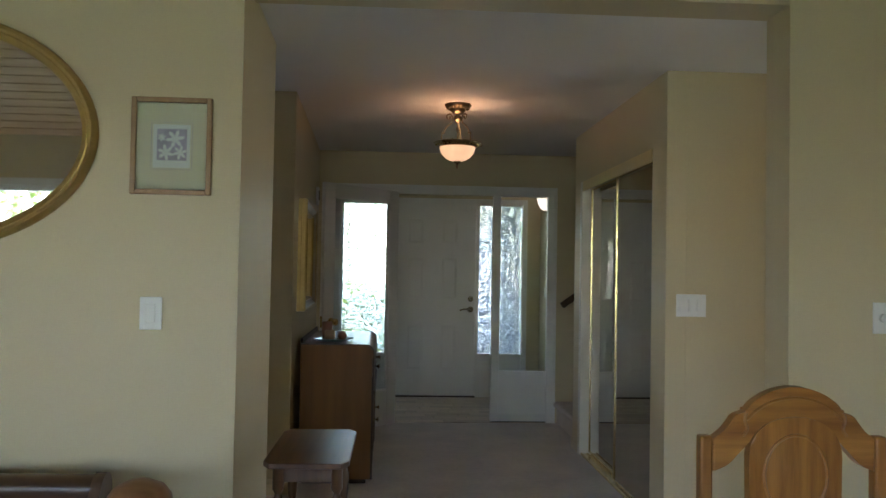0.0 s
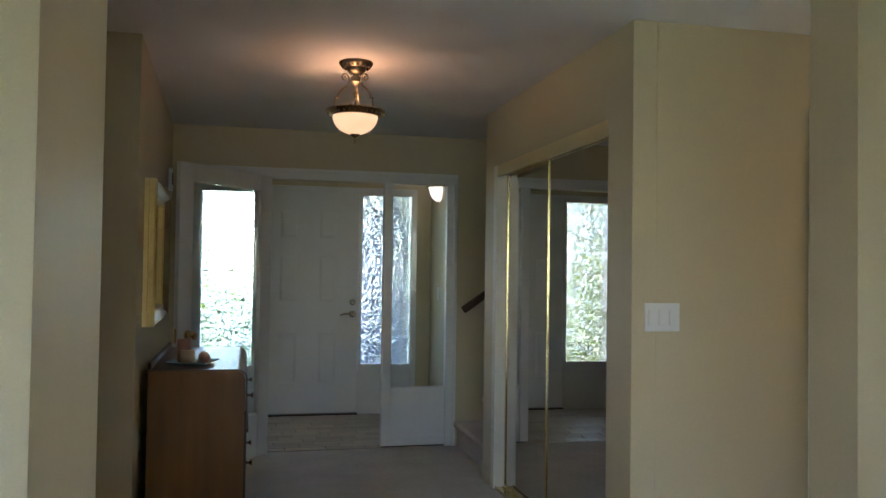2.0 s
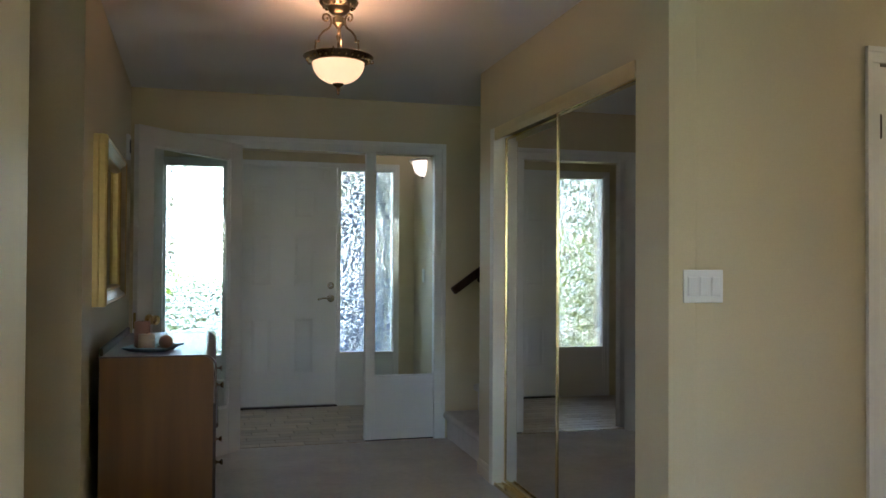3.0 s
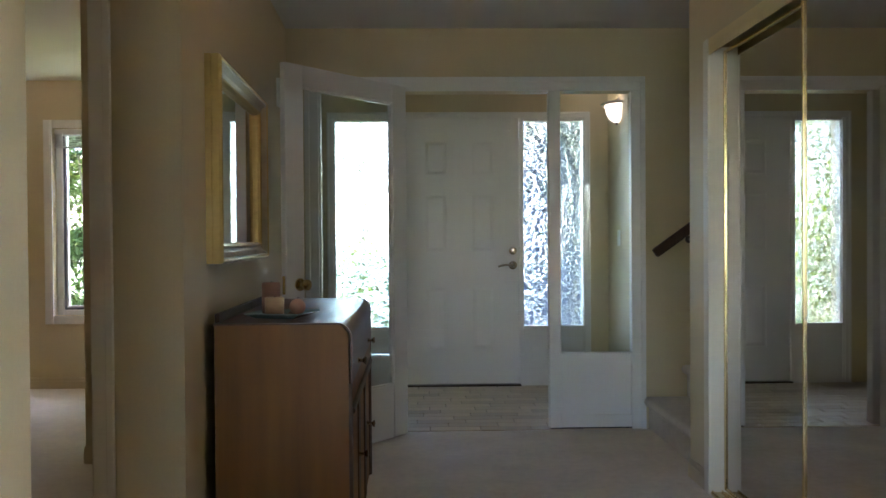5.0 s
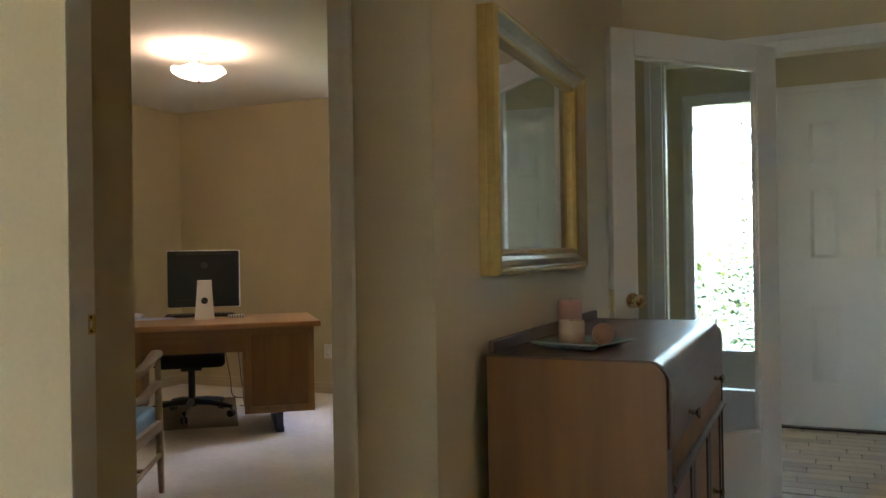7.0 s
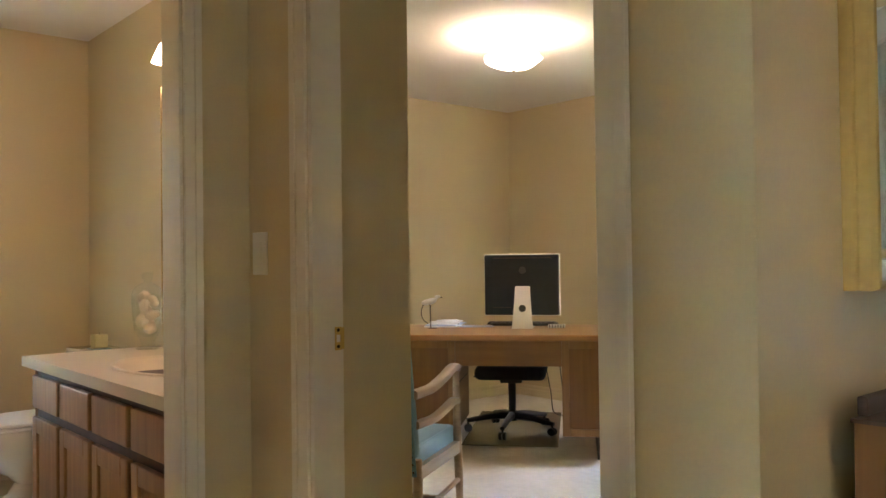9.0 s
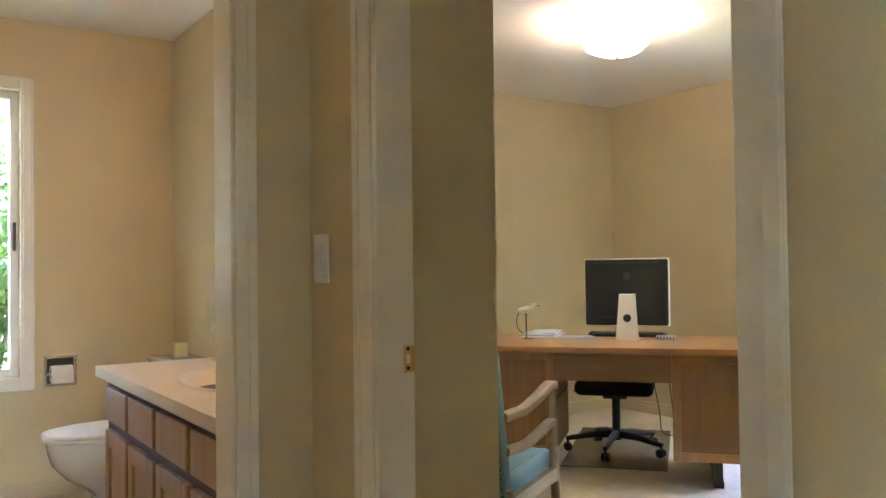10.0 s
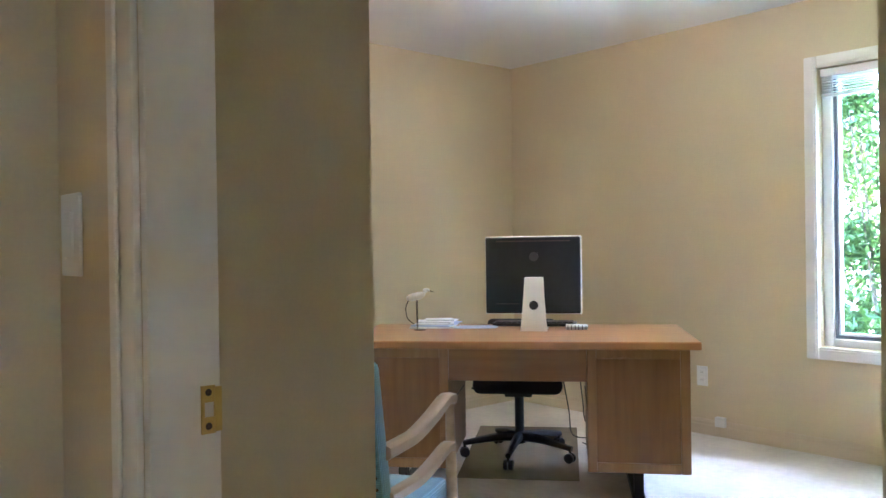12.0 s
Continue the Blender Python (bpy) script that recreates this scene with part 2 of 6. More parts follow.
def tube(bm, pts, r, segs=8, radii=None):
    """A round rod along points, capped."""
    pts = [Vector(p) for p in pts]
    rings = []
    up = None
    for i, p in enumerate(pts):
        d = (pts[min(i + 1, len(pts) - 1)] - pts[max(i - 1, 0)]).normalized()
        if up is None:
            up = d.orthogonal().normalized()
        up = (up - d * up.dot(d)).normalized()
        s = d.cross(up)
        rr = radii[i] if radii else r
        rings.append([bm.verts.new(p + (up * math.cos(2 * math.pi * k / segs) + s * math.sin(2 * math.pi * k / segs)) * rr) for k in range(segs)])
    for a, b in zip(rings, rings[1:]):
        for k in range(segs):
            j = (k + 1) % segs
            bm.faces.new((a[k], a[j], b[j], b[k]))
    bm.faces.new(rings[0][::-1])
    bm.faces.new(rings[-1])
    return bm


def spline(pts, steps=6):
    """A smooth curve through points."""
    pts = [Vector(p) for p in pts]
    out = []
    for i in range(len(pts) - 1):
        a, b, c, d = pts[max(i - 1, 0)], pts[i], pts[i + 1], pts[min(i + 2, len(pts) - 1)]
        for k in range(steps):
            t = k / steps
            out.append(0.5 * (2 * b + (c - a) * t + (2 * a - 5 * b + 4 * c - d) * t * t + (3 * b - a - 3 * c + d) * t ** 3))
    out.append(pts[-1])
    return out


def turn(bm, m):
    bmesh.ops.transform(bm, matrix=m, verts=bm.verts)
    return bm


def part(name, bm, mat, parent=None, label="", smooth=False):
    """Links a bmesh as one mesh object, under a thing or under a part."""
    bmesh.ops.recalc_face_normals(bm, faces=bm.faces)
    me = bpy.data.meshes.new(name)
    bm.to_mesh(me)
    bm.free()
    me.materials.append(mat)
    if smooth:
        me.shade_smooth()
        me.set_sharp_from_angle(angle=radians(38))
    ob = new(name, me)
    if parent:
        ob.parent = parent
    if label:
        ob["label"] = label
    return ob


def B(*a, **k):
    return box(bmesh.new(), *a, **k)


def thing(name, m, label, category, group="", kind=""):
    """An Empty at a thing's base, which carries its parts."""
    ob = new(name)
    ob.empty_display_size = 0.1
    ob.matrix_world = m
    return tagged(ob, label, category, group, kind)


def setting(name, bm, mat, label, category, smooth=False):
    return tagged(part(name, bm, mat, smooth=smooth), label, category, kind="structure")


def boxes(*rows):
    bm = bmesh.new()
    for r in rows:
        box(bm, *r)
    return bm


# ---- the structure ----
H = 2.362          # ceiling of the entry, hall, office and bathroom
DIN = 3.20         # dining side of the wall with the wide opening
OFF = 5.16         # hall side of the office wall
SCR = 7.518        # glazed screen to the vestibule
FRONT = 8.956      # front door wall
KHAKI = "khaki painted plaster wall"

setting("floor", boxes((-5.7, 4.2, -3.4, 7.5, -0.12, 0.0), (4.2, 7.2, 3.2, 4.5, -0.12, 0.0), (-4.9, -0.70, 7.5, 9.2, -0.12, 0.0)), CARPET, "beige cut pile carpet through the rooms", "floor")
setting("floor_vestibule", B(-0.70, 1.80, 7.5, 9.2, -0.12, -0.004), plain("grout", (0.36, 0.33, 0.27), 0.85, vary=0.15), "grouted floor bed under brick tiles", "floor")

# wall between dining room and hall, with the wide opening
bm = prism(bmesh.new(), [(-5.7, DIN), (-0.425, DIN), (-0.452, 4.14), (-5.7, 4.14)], 0, H)
setting("wall_dining_hall", bm, WALL, KHAKI + " beside the wide opening", "wall")
setting("wall_dining_east", boxes((1.553, 7.2, DIN, 3.39, 0, H)), WALL, KHAKI, "wall")
setting("wall_dining_header", boxes((-0.42, 1.55, DIN, 3.39, 2.312, H), (-5.7, 4.2, DIN, 3.39, H + 0.001, 4.9)), WALL, KHAKI + " over the wide opening", "wall")

# ceilings
setting("ceiling", boxes((-4.9, 4.2, 3.391, 9.2, H, H + 0.12), (4.2, 7.2, 3.2, 4.5, H, H + 0.12)), CEIL, "off-white stippled ceiling", "ceiling")

# hall end wall with the bathroom doorway
setting("wall_hall_end", boxes((-2.06, -1.95, 4.972, 5.72, 0, H), (-2.06, -1.95, 4.141, 4.19, 0, H), (-2.06, -1.95, 4.19, 4.972, 2.04, H)), WALL, KHAKI + " at the end of the hall", "wall")
# office wall with its doorway
setting("wall_office_door", boxes((-1.949, -1.645, OFF, 5.247, 0, H), (-1.645, -0.728, OFF, 5.27, 2.04, H)), WALL, KHAKI + " round the office doorway", "wall")
bm = prism(bmesh.new(), [(-0.728, OFF), (-0.478, OFF), (-0.558, SCR), (-0.668, SCR), (-0.60, 5.27), (-0.728, 5.27)], 0, H)
setting("wall_entry_west", bm, WALL, KHAKI + " behind the sideboard", "wall")
setting("wall_office_south", boxes((-4.78, -2.061, 5.60, 5.72, 0, H)), WALL, KHAKI, "wall")
setting("wall_office_west", boxes((-4.9, -4.78, 5.60, 9.2, 0, H)), WALL, KHAKI, "wall")
setting("wall_office_closet", boxes((-1.487, -0.664, 6.90, 9.06, 0, H)), WALL, KHAKI + " of a boxed-out closet", "wall")
# office front wall with its window
WX0, WX1, WZ0, WZ1 = -2.60, -1.62, 0.56, 1.995
setting("wall_office_north", boxes((-4.78, WX0, 9.067, 9.22, 0, H), (WX1, -0.64, 9.067, 9.22, 0, H), (WX0, WX1, 9.067, 9.22, 0, WZ0), (WX0, WX1, 9.067, 9.22, WZ1, H)), WALL, KHAKI + " round the office window", "wall")
# bathroom
BX0, BX1, BZ0, BZ1 = 4.50, 4.855, 0.60, 2.01
setting("wall_bath_west", boxes((-4.78, -4.65, 3.4, BX0, 0, H), (-4.78, -4.65, BX1, 5.599, 0, H), (-4.78, -4.65, BX0, BX1, 0, BZ0), (-4.78, -4.65, BX0, BX1, BZ1, H)), WALL, KHAKI + " round the bathroom window", "wall")
setting("floor_bath", B(-4.65, -2.06, 4.141, 5.60, -0.02, 0.006), plain("sheet_vinyl", (0.50, 0.42, 0.29), 0.4, vary=0.1, grain=25), "pale beige sheet vinyl", "floor")
# closet wall, hall behind it, stairs
setting("wall_closet", boxes((1.495, 1.60, 4.395, 4.63, 0, H), (1.495, 1.60, 6.262, 6.54, 0, H), (1.495, 1.60, 4.63, 6.262, 1.996, H)), WALL, KHAKI + " round the mirrored closet", "wall")
setting("wall_closet_south", boxes((1.601, 2.365, 4.395, 4.50, 0, H), (3.13, 7.2, 4.395, 4.50, 0, H), (2.365, 3.13, 4.395, 4.50, 1.985, H)), WALL, KHAKI + " with a row of switches", "wall")
setting("wall_stairs", boxes((1.601, 4.0, 6.44, 6.54, 0, H)), WALL, KHAKI, "wall")
setting("wall_closet_back", boxes((2.2, 2.3, 4.501, 6.439, 0, H)), WALL, KHAKI, "wall")
setting("wall_east", boxes((4.0, 4.2, 4.501, 7.63, 0, H)), WALL, KHAKI, "wall")
# Unseen end of the side hall, set back to suit the added window.
setting("wall_side_hall_end", boxes((7.0, 7.2, 3.391, 3.43, 0, H), (7.0, 7.2, 4.36, 4.394, 0, H), (7.0, 7.2, 3.43, 4.36, 2.2, H), (7.0, 7.2, 3.43, 4.36, 0, 0.12)), WALL, KHAKI + " round the added side hall window", "wall")
# screen wall and vestibule
SX0, SX1, SZ = -0.37, 1.475, 1.995
setting("wall_screen", boxes((-0.70, SX0, SCR, 7.63, 0, H), (SX1, 4.0, SCR, 7.63, 0, H), (SX0, SX1, SCR, 7.63, SZ, H)), WALL, KHAKI + " round the glazed screen", "wall")
setting("wall_vestibule_west", boxes((-0.75, -0.63, 7.631, 9.066, 0, H)), WALL, KHAKI, "wall")
setting("wall_vestibule_east", boxes((1.65, 1.77, 7.631, 9.22, 0, H)), WALL, KHAKI + " with a half-bowl lamp", "wall")
setting("wall_front", boxes((-0.629, -0.47, FRONT, 9.22, 0, H), (1.49, 1.649, FRONT, 9.22, 0, H), (-0.47, 1.49, FRONT, 9.22, 2.09, H)), WALL, KHAKI + " round the front door", "wall")
# dining room behind the camera
setting("wall_dining_west", boxes((-5.7, -5.6, -3.4, 3.199, 0, 4.9)), WALL, KHAKI, "wall")
setting("wall_dining_side", boxes((4.1, 4.2, -3.4, 3.199, 0, 4.9)), WALL, KHAKI, "wall")
setting("wall_dining_south", boxes((-5.6, -5.2, -3.4, -3.3, 0, 2.8), (1.06, 4.1, -3.4, -3.3, 0, 2.8), (-5.2, 1.06, -3.4, -3.3, 0, 0.75), (-5.2, 1.06, -3.4, -3.3, 2.2, 2.8)), WALL, KHAKI + " round the dining window", "wall")
# vaulted board ceiling of the dining room: a bed with boards under it
RIDGE_Y, RIDGE_Z, EAVE_Z, N_Z = 0.6, 4.72, 2.76, 3.35
vault = bmesh.new()
S = [(-3.4, EAVE_Z + 0.03), (RIDGE_Y, RIDGE_Z + 0.03), (DIN - 0.002, N_Z + 0.03), (DIN - 0.002, N_Z + 0.13), (RIDGE_Y, RIDGE_Z + 0.13), (-3.4, EAVE_Z + 0.13)]
lo = [vault.verts.new((-5.599, y, z)) for y, z in S]
hi = [vault.verts.new((4.099, y, z)) for y, z in S]
vault.faces.new(lo), vault.faces.new(hi[::-1])
for i in range(6):
    vault.faces.new((lo[i], lo[(i + 1) % 6], hi[(i + 1) % 6], hi[i]))
for (ya, za), (yb, zb) in (((-3.3, EAVE_Z), (RIDGE_Y, RIDGE_Z)), ((RIDGE_Y, RIDGE_Z), (DIN - 0.002, N_Z))):
    run = math.hypot(yb - ya, zb - za)
    ang = math.atan2(zb - za, yb - ya)
    cnt = int(run / 0.125)
    for i in range(cnt):
        bb = B(-5.59, 4.09, -0.0585, 0.0585, 0.0, 0.022, bevel=0.004, segs=1)
        turn(bb, Matrix.Translation((0, ya + (yb - ya) * (i + 0.5) / cnt, za + (zb - za) * (i + 0.5) / cnt)) @ Matrix.Rotation(ang, 4, "X"))
        tmp = bpy.data.meshes.new("tmp")
        bb.to_mesh(tmp)
        bb.free()
        vault.from_mesh(tmp)
        bpy.data.meshes.remove(tmp)
setting("ceiling_dining", vault, PLANK, "sloped ceiling of honey-coloured pine boards", "ceiling")

CREAM = plain("cream_trim_paint", (0.76, 0.72, 0.62), 0.40, vary=0.04, grain=60, relief=0.05)
BASE = plain("tan_baseboard_paint", (0.60, 0.51, 0.345), 0.45, vary=0.05, grain=60, relief=0.05)


def baseboard(x0, y0, x1, y1, h=0.088, d=0.012):
    """A moulded board along a wall, on the left of the line from the first end to the second."""
    a, b = Vector((x0, y0, 0)), Vector((x1, y1, 0))
    L = (b - a).length
    bm = bmesh.new()
    prof = [(0, 0), (d, 0), (d, h * 0.62), (d * 0.75, h * 0.70), (d * 0.75, h * 0.84), (d * 0.35, h), (0, h)]
    lo = [bm.verts.new((0, p, q)) for p, q in prof]
    hi = [bm.verts.new((L, p, q)) for p, q in prof]
    bm.faces.new(lo[::-1]), bm.faces.new(hi)
    for i in range(len(prof)):
        bm.faces.new((lo[i], hi[i], hi[(i + 1) % len(prof)], lo[(i + 1) % len(prof)]))
    turn(bm, Matrix.Translation(a) @ Matrix.Rotation(math.atan2((b - a).y, (b - a).x), 4, "Z"))
    setting("baseboard", bm, BASE, "tan moulded baseboard along the wall", "baseboard")


for row in ((-0.425, DIN, -5.6, DIN), (4.1, DIN, 1.553, DIN), (-0.452, 4.14, -0.425, DIN), (1.553, DIN, 1.553, 3.39),
            (2.30, 4.395, 1.495, 4.395), (1.495, 4.395, 1.495, 4.63), (1.495, 6.31, 1.495, 6.54),
            (-0.478, OFF, -0.685, OFF), (-1.70, OFF, -1.95, OFF), (-0.558, SCR - 0.002, -0.478, OFF), (-0.455, SCR, -0.558, SCR),
            (-1.487, 9.067, -4.78, 9.067), (-4.78, 9.067, -4.78, 5.72), (-4.78, 5.72, -1.95, 5.72), (-1.95, 5.72, -1.95, 5.27),
            (-1.487, 6.90, -1.487, 9.067), (-0.664, 6.90, -1.487, 6.90), (-4.65, 5.60, -4.65, 4.14)):
    baseboard(*row)


# ---- doors, casings, windows ----
def casing(name, pts, width, depth, label):
    """Moulded trim round an opening: uprights and head, each a bar (x0, x1, y0, y1, z0, z1)."""
    ob = thing(name, Matrix(), label, "door trim", kind="structure")
    for r in pts:
        part("trim_board", B(*r, bevel=min(0.005, depth * 0.3)), WHITE, ob)
    return ob


def casing_y(name, xa, xb, top, w, y, d, label, mat=None):
    """Trim on a wall that faces -y: stepped boards with a raised outer band."""
    ob = thing(name, Matrix(), label, "door trim", kind="structure")
    mat = mat or WHITE
    for x0, x1, out in ((xa - w, xa, -1), (xb, xb + w, 1)):
        bm = bmesh.new()
        box(bm, x0, x1, y - d * 0.6, y, 0, top, bevel=0.003)
        o0, o1 = (x0, x0 + w * 0.36) if out < 0 else (x1 - w * 0.36, x1)
        box(bm, o0, o1, y - d, y - d * 0.601, 0, top + w * 0.64, bevel=0.003)
        part("trim_board", bm, mat, ob)
    bm = bmesh.new()
    box(bm, xa - w, xb + w, y - d * 0.6, y, top + 0.0005, top + w, bevel=0.003)
    box(bm, xa - w, xb + w, y - d, y - d * 0.601, top + w * 0.641, top + w, bevel=0.003)
    part("head_trim", bm, mat, ob)
    return ob


casing_y("door_casing_screen", SX0, SX1 - 0.012, 1.993, 0.082, SCR, 0.022, "white moulded casing round the glazed screen")
casing_y("door_casing_front", -0.445, 1.465, 2.045, 0.045, FRONT, 0.020, "white casing round the front door and sidelights")
casing_y("door_casing_office", -1.645, -0.750, 2.035, 0.065, OFF, 0.016, "cream moulded casing round the office doorway", CREAM)
casing_y("door_casing_hall", 2.360, 3.12, 1.985, 0.06, 4.395, 0.016, "cream moulded casing round a closed hall door", CREAM)

# linings of the doorways
jamb = thing("door_lining_office", Matrix(), "cream jamb of the office doorway with a brass strike plate", "door lining", kind="structure")
part("side_board", B(-1.645, -1.628, OFF - 0.001, 5.248, 0, 2.035, bevel=0.002), CREAM, jamb)
part("side_board", B(-0.755, -0.728, OFF - 0.001, 5.272, 0, 2.035, bevel=0.002), CREAM, jamb)
part("head_board", B(-1.645, -0.728, OFF - 0.001, 5.272, 2.02, 2.04, bevel=0.002), CREAM, jamb)
plate = part("strike_plate", boxes((-1.6285, -1.6255, 5.222, 5.240, 0.890, 0.910), (-1.6285, -1.6255, 5.222, 5.240, 0.928, 0.948), (-1.6285, -1.6255, 5.222, 5.226, 0.910, 0.928), (-1.6285, -1.6240, 5.2385, 5.2475, 0.892, 0.946)), STRIKE, jamb, "brass strike plate")
for z in (0.899, 0.940):
    part("screw", lathe(bmesh.new(), [(0, 0.0015), (0.004, 0.001), (0.0045, 0)], 10, Matrix.Translation((-1.6255, 5.231, z)) @ Matrix.Rotation(radians(90), 4, "Y")), DARKMETAL, plate)

bathtrim = thing("door_casing_bath", Matrix(), "cream moulded casing round the bathroom doorway", "door trim", kind="structure")
for ya, yb, sgn in ((4.972, 5.019, 1), (4.143, 4.19, -1)):
    bm = bmesh.new()
    box(bm, -1.95, -1.938, ya, yb, 0, 2.04, bevel=0.003)
    box(bm, -1.9379, -1.932, (yb - 0.02) if sgn > 0 else ya, yb if sgn > 0 else ya + 0.02, 0, 2.04, bevel=0.002)
    part("trim_board", bm, CREAM, bathtrim)
part("head_trim", B(-1.95, -1.936, 4.143, 5.017, 2.0405, 2.095, bevel=0.003), CREAM, bathtrim)
part("side_board", B(-2.062, -1.948, 4.962, 4.9715, 0, 2.04, bevel=0.002), CREAM, bathtrim)
part("side_board", B(-2.062, -1.948, 4.191, 4.205, 0, 2.04, bevel=0.002), CREAM, bathtrim)


def lever(name, m, parent):
    """A lever handle on a round rose, pointing along -x of its pose, standing off towards -y."""
    bm = lathe(bmesh.new(), [(0, 0), (0.032, 0), (0.032, 0.006), (0.024, 0.012), (0.012, 0.014), (0.011, 0.045), (0, 0.047)], 20, Matrix.Rotation(radians(90), 4, "X"))
    tube(bm, spline([(0, -0.045, 0), (-0.02, -0.052, 0.002), (-0.06, -0.053, 0.004), (-0.10, -0.050, -0.004), (-0.112, -0.046, -0.010)], 4), 0.008, 8)
    ob = part(name, turn(bm, m), CHROME, parent, "satin nickel lever handle", True)
    return ob


# front door and its sidelights
door = thing("door_1", pose(0.055, FRONT + 0.004, 0.02), "white six-panel front door, shut", "front door", kind="structure")
PX = ((0.187, 0.367), (0.543, 0.723))
PZ = ((0.261, 0.746), (1.007, 1.450), (1.587, 1.856))
W, HT = 0.91, 2.03
bm = bmesh.new()
for x0, x1 in ((0, 0.187), (0.367, 0.543), (0.723, W)):
    box(bm, x0, x1, 0, 0.045, 0, HT)
for x0, x1 in PX:
    for z0, z1 in ((0, 0.261), (0.746, 1.007), (1.450, 1.587), (1.856, HT)):
        box(bm, x0, x1, 0, 0.045, z0, z1)
    for z0, z1 in PZ:
        box(bm, x0, x1, 0.006, 0.045, z0, z1)
bmesh.ops.remove_doubles(bm, verts=bm.verts, dist=0.0001)
part("leaf", bm, WHITE, door)
for x0, x1 in PX:
    for z0, z1 in PZ:
        bm = bmesh.new()
        a = [bm.verts.new((x, 0.0058, z)) for x, z in ((x0 + 0.012, z0 + 0.012), (x1 - 0.012, z0 + 0.012), (x1 - 0.012, z1 - 0.012), (x0 + 0.012, z1 - 0.012))]
        b = [bm.verts.new((x, 0.001, z)) for x, z in ((x0 + 0.034, z0 + 0.034), (x1 - 0.034, z0 + 0.034), (x1 - 0.034, z1 - 0.034), (x0 + 0.034, z1 - 0.034))]
        bm.faces.new(b), bm.faces.new(a[::-1])
        for i in range(4):
            bm.faces.new((a[i], a[(i + 1) % 4], b[(i + 1) % 4], b[i]))
        part("panel", bm, WHITE, door)
lever("lever_handle", Matrix.Translation((0.862, 0, 0.905)), door)
part("deadbolt", lathe(bmesh.new(), [(0, 0), (0.030, 0), (0.030, 0.008), (0.022, 0.014), (0.012, 0.016), (0.012, 0.03), (0, 0.031)], 20, Matrix.Translation((0.862, 0, 1.015)) @ Matrix.Rotation(radians(90), 4, "X")), CHROME, door, "satin nickel deadbolt", True)
part("closer_bracket", B(0.80, 0.845, -0.022, 0, 1.93, 2.0, bevel=0.004), WHITE, door)
part("threshold", B(-0.01, 0.92, -0.03, 0.06, -0.024, -0.004, bevel=0.003), DARKMETAL, door, "dark metal threshold strip")

fr = thing("window_sidelights", Matrix(), "white frame with two tall leaf-pattern glass sidelights", "sidelight window", kind="structure")
part("frame_post", B(0.018, 0.052, FRONT - 0.002, 9.08, 0, 2.05, bevel=0.003), WHITE, fr)
part("frame_post", B(0.968, 1.000, FRONT - 0.002, 9.08, 0, 2.05, bevel=0.003), WHITE, fr)
part("frame_head", B(-0.47, 1.49, FRONT - 0.001, 9.08, 2.0505, 2.089, bevel=0.003), WHITE, fr)
for x0, x1 in ((-0.470, 0.018), (1.000, 1.490)):
    gx0, gx1 = (x0 + 0.038, x1) if x0 < 0 else (x0, x1 - 0.032)
    outer = (x0, gx0) if x0 < 0 else (gx1, x1)
    part("frame_side", B(outer[0], outer[1], FRONT - 0.001, 9.08, 0, 2.05, bevel=0.003), WHITE, fr)
    part("lower_panel", B(gx0, gx1, FRONT + 0.008, 9.06, 0, 0.445, bevel=0.004), WHITE, fr)
    part("sill", B(gx0, gx1, FRONT - 0.012, FRONT + 0.03, 0.4455, 0.462, bevel=0.003), WHITE, fr)
    part("top_rail", B(gx0, gx1, FRONT + 0.006, 9.06, 2.026, 2.05, bevel=0.002), WHITE, fr)
    pane = part("pane", B(gx0 + 0.0005, gx1 - 0.0005, 9.000, 9.012, 0.4625, 2.0255), RIPPLE, fr, "leaf-pattern obscure glass")
    pane.visible_shadow = False

# glazed screen: two fixed panels and the open door between them
scr = thing("glazed_screen", Matrix(), "white screen with fixed clear panes and solid lower panels", "glazed screen", kind="structure")
for x0, x1, st in ((-0.37, 0.135, 1), (0.975, 1.475, -1)):
    gx0, gx1 = (x0 + 0.012, x1 - 0.066) if st > 0 else (x0 + 0.069, x1 - 0.012)
    part("stile", B(*((x1 - 0.066, x1) if st > 0 else (x0, x0 + 0.069)), SCR - 0.012, SCR + 0.05, 0.012, 1.994, bevel=0.004), WHITE, scr)
    part("edge_stile", B(*((x0, gx0) if st > 0 else (gx1, x1)), SCR - 0.006, SCR + 0.05, 0.012, 1.994, bevel=0.003), WHITE, scr)
    part("lower_panel", B(gx0, gx1, SCR + 0.002, SCR + 0.04, 0.012, 0.440, bevel=0.004), WHITE, scr)
    part("bottom_rail", B(gx0, gx1, SCR - 0.004, SCR + 0.0015, 0.012, 0.085, bevel=0.002), WHITE, scr)
    part("sill_rail", B(gx0, gx1, SCR - 0.008, SCR + 0.045, 0.4405, 0.452, bevel=0.003), WHITE, scr)
    p = part("pane", B(gx0, gx1, SCR + 0.018, SCR + 0.023, 0.4525, 1.993), GLASS, scr)
    p.visible_shadow = False
part("gasket", B(0.985, 1.47, SCR - 0.003, SCR + 0.05, 0.001, 0.0115), BLACK, scr)
for z in (0.95, 1.05):
    part("latch_plate", B(0.972, 0.9765, SCR + 0.002, SCR + 0.022, z - 0.03, z + 0.03, bevel=0.001), BRASS, scr)

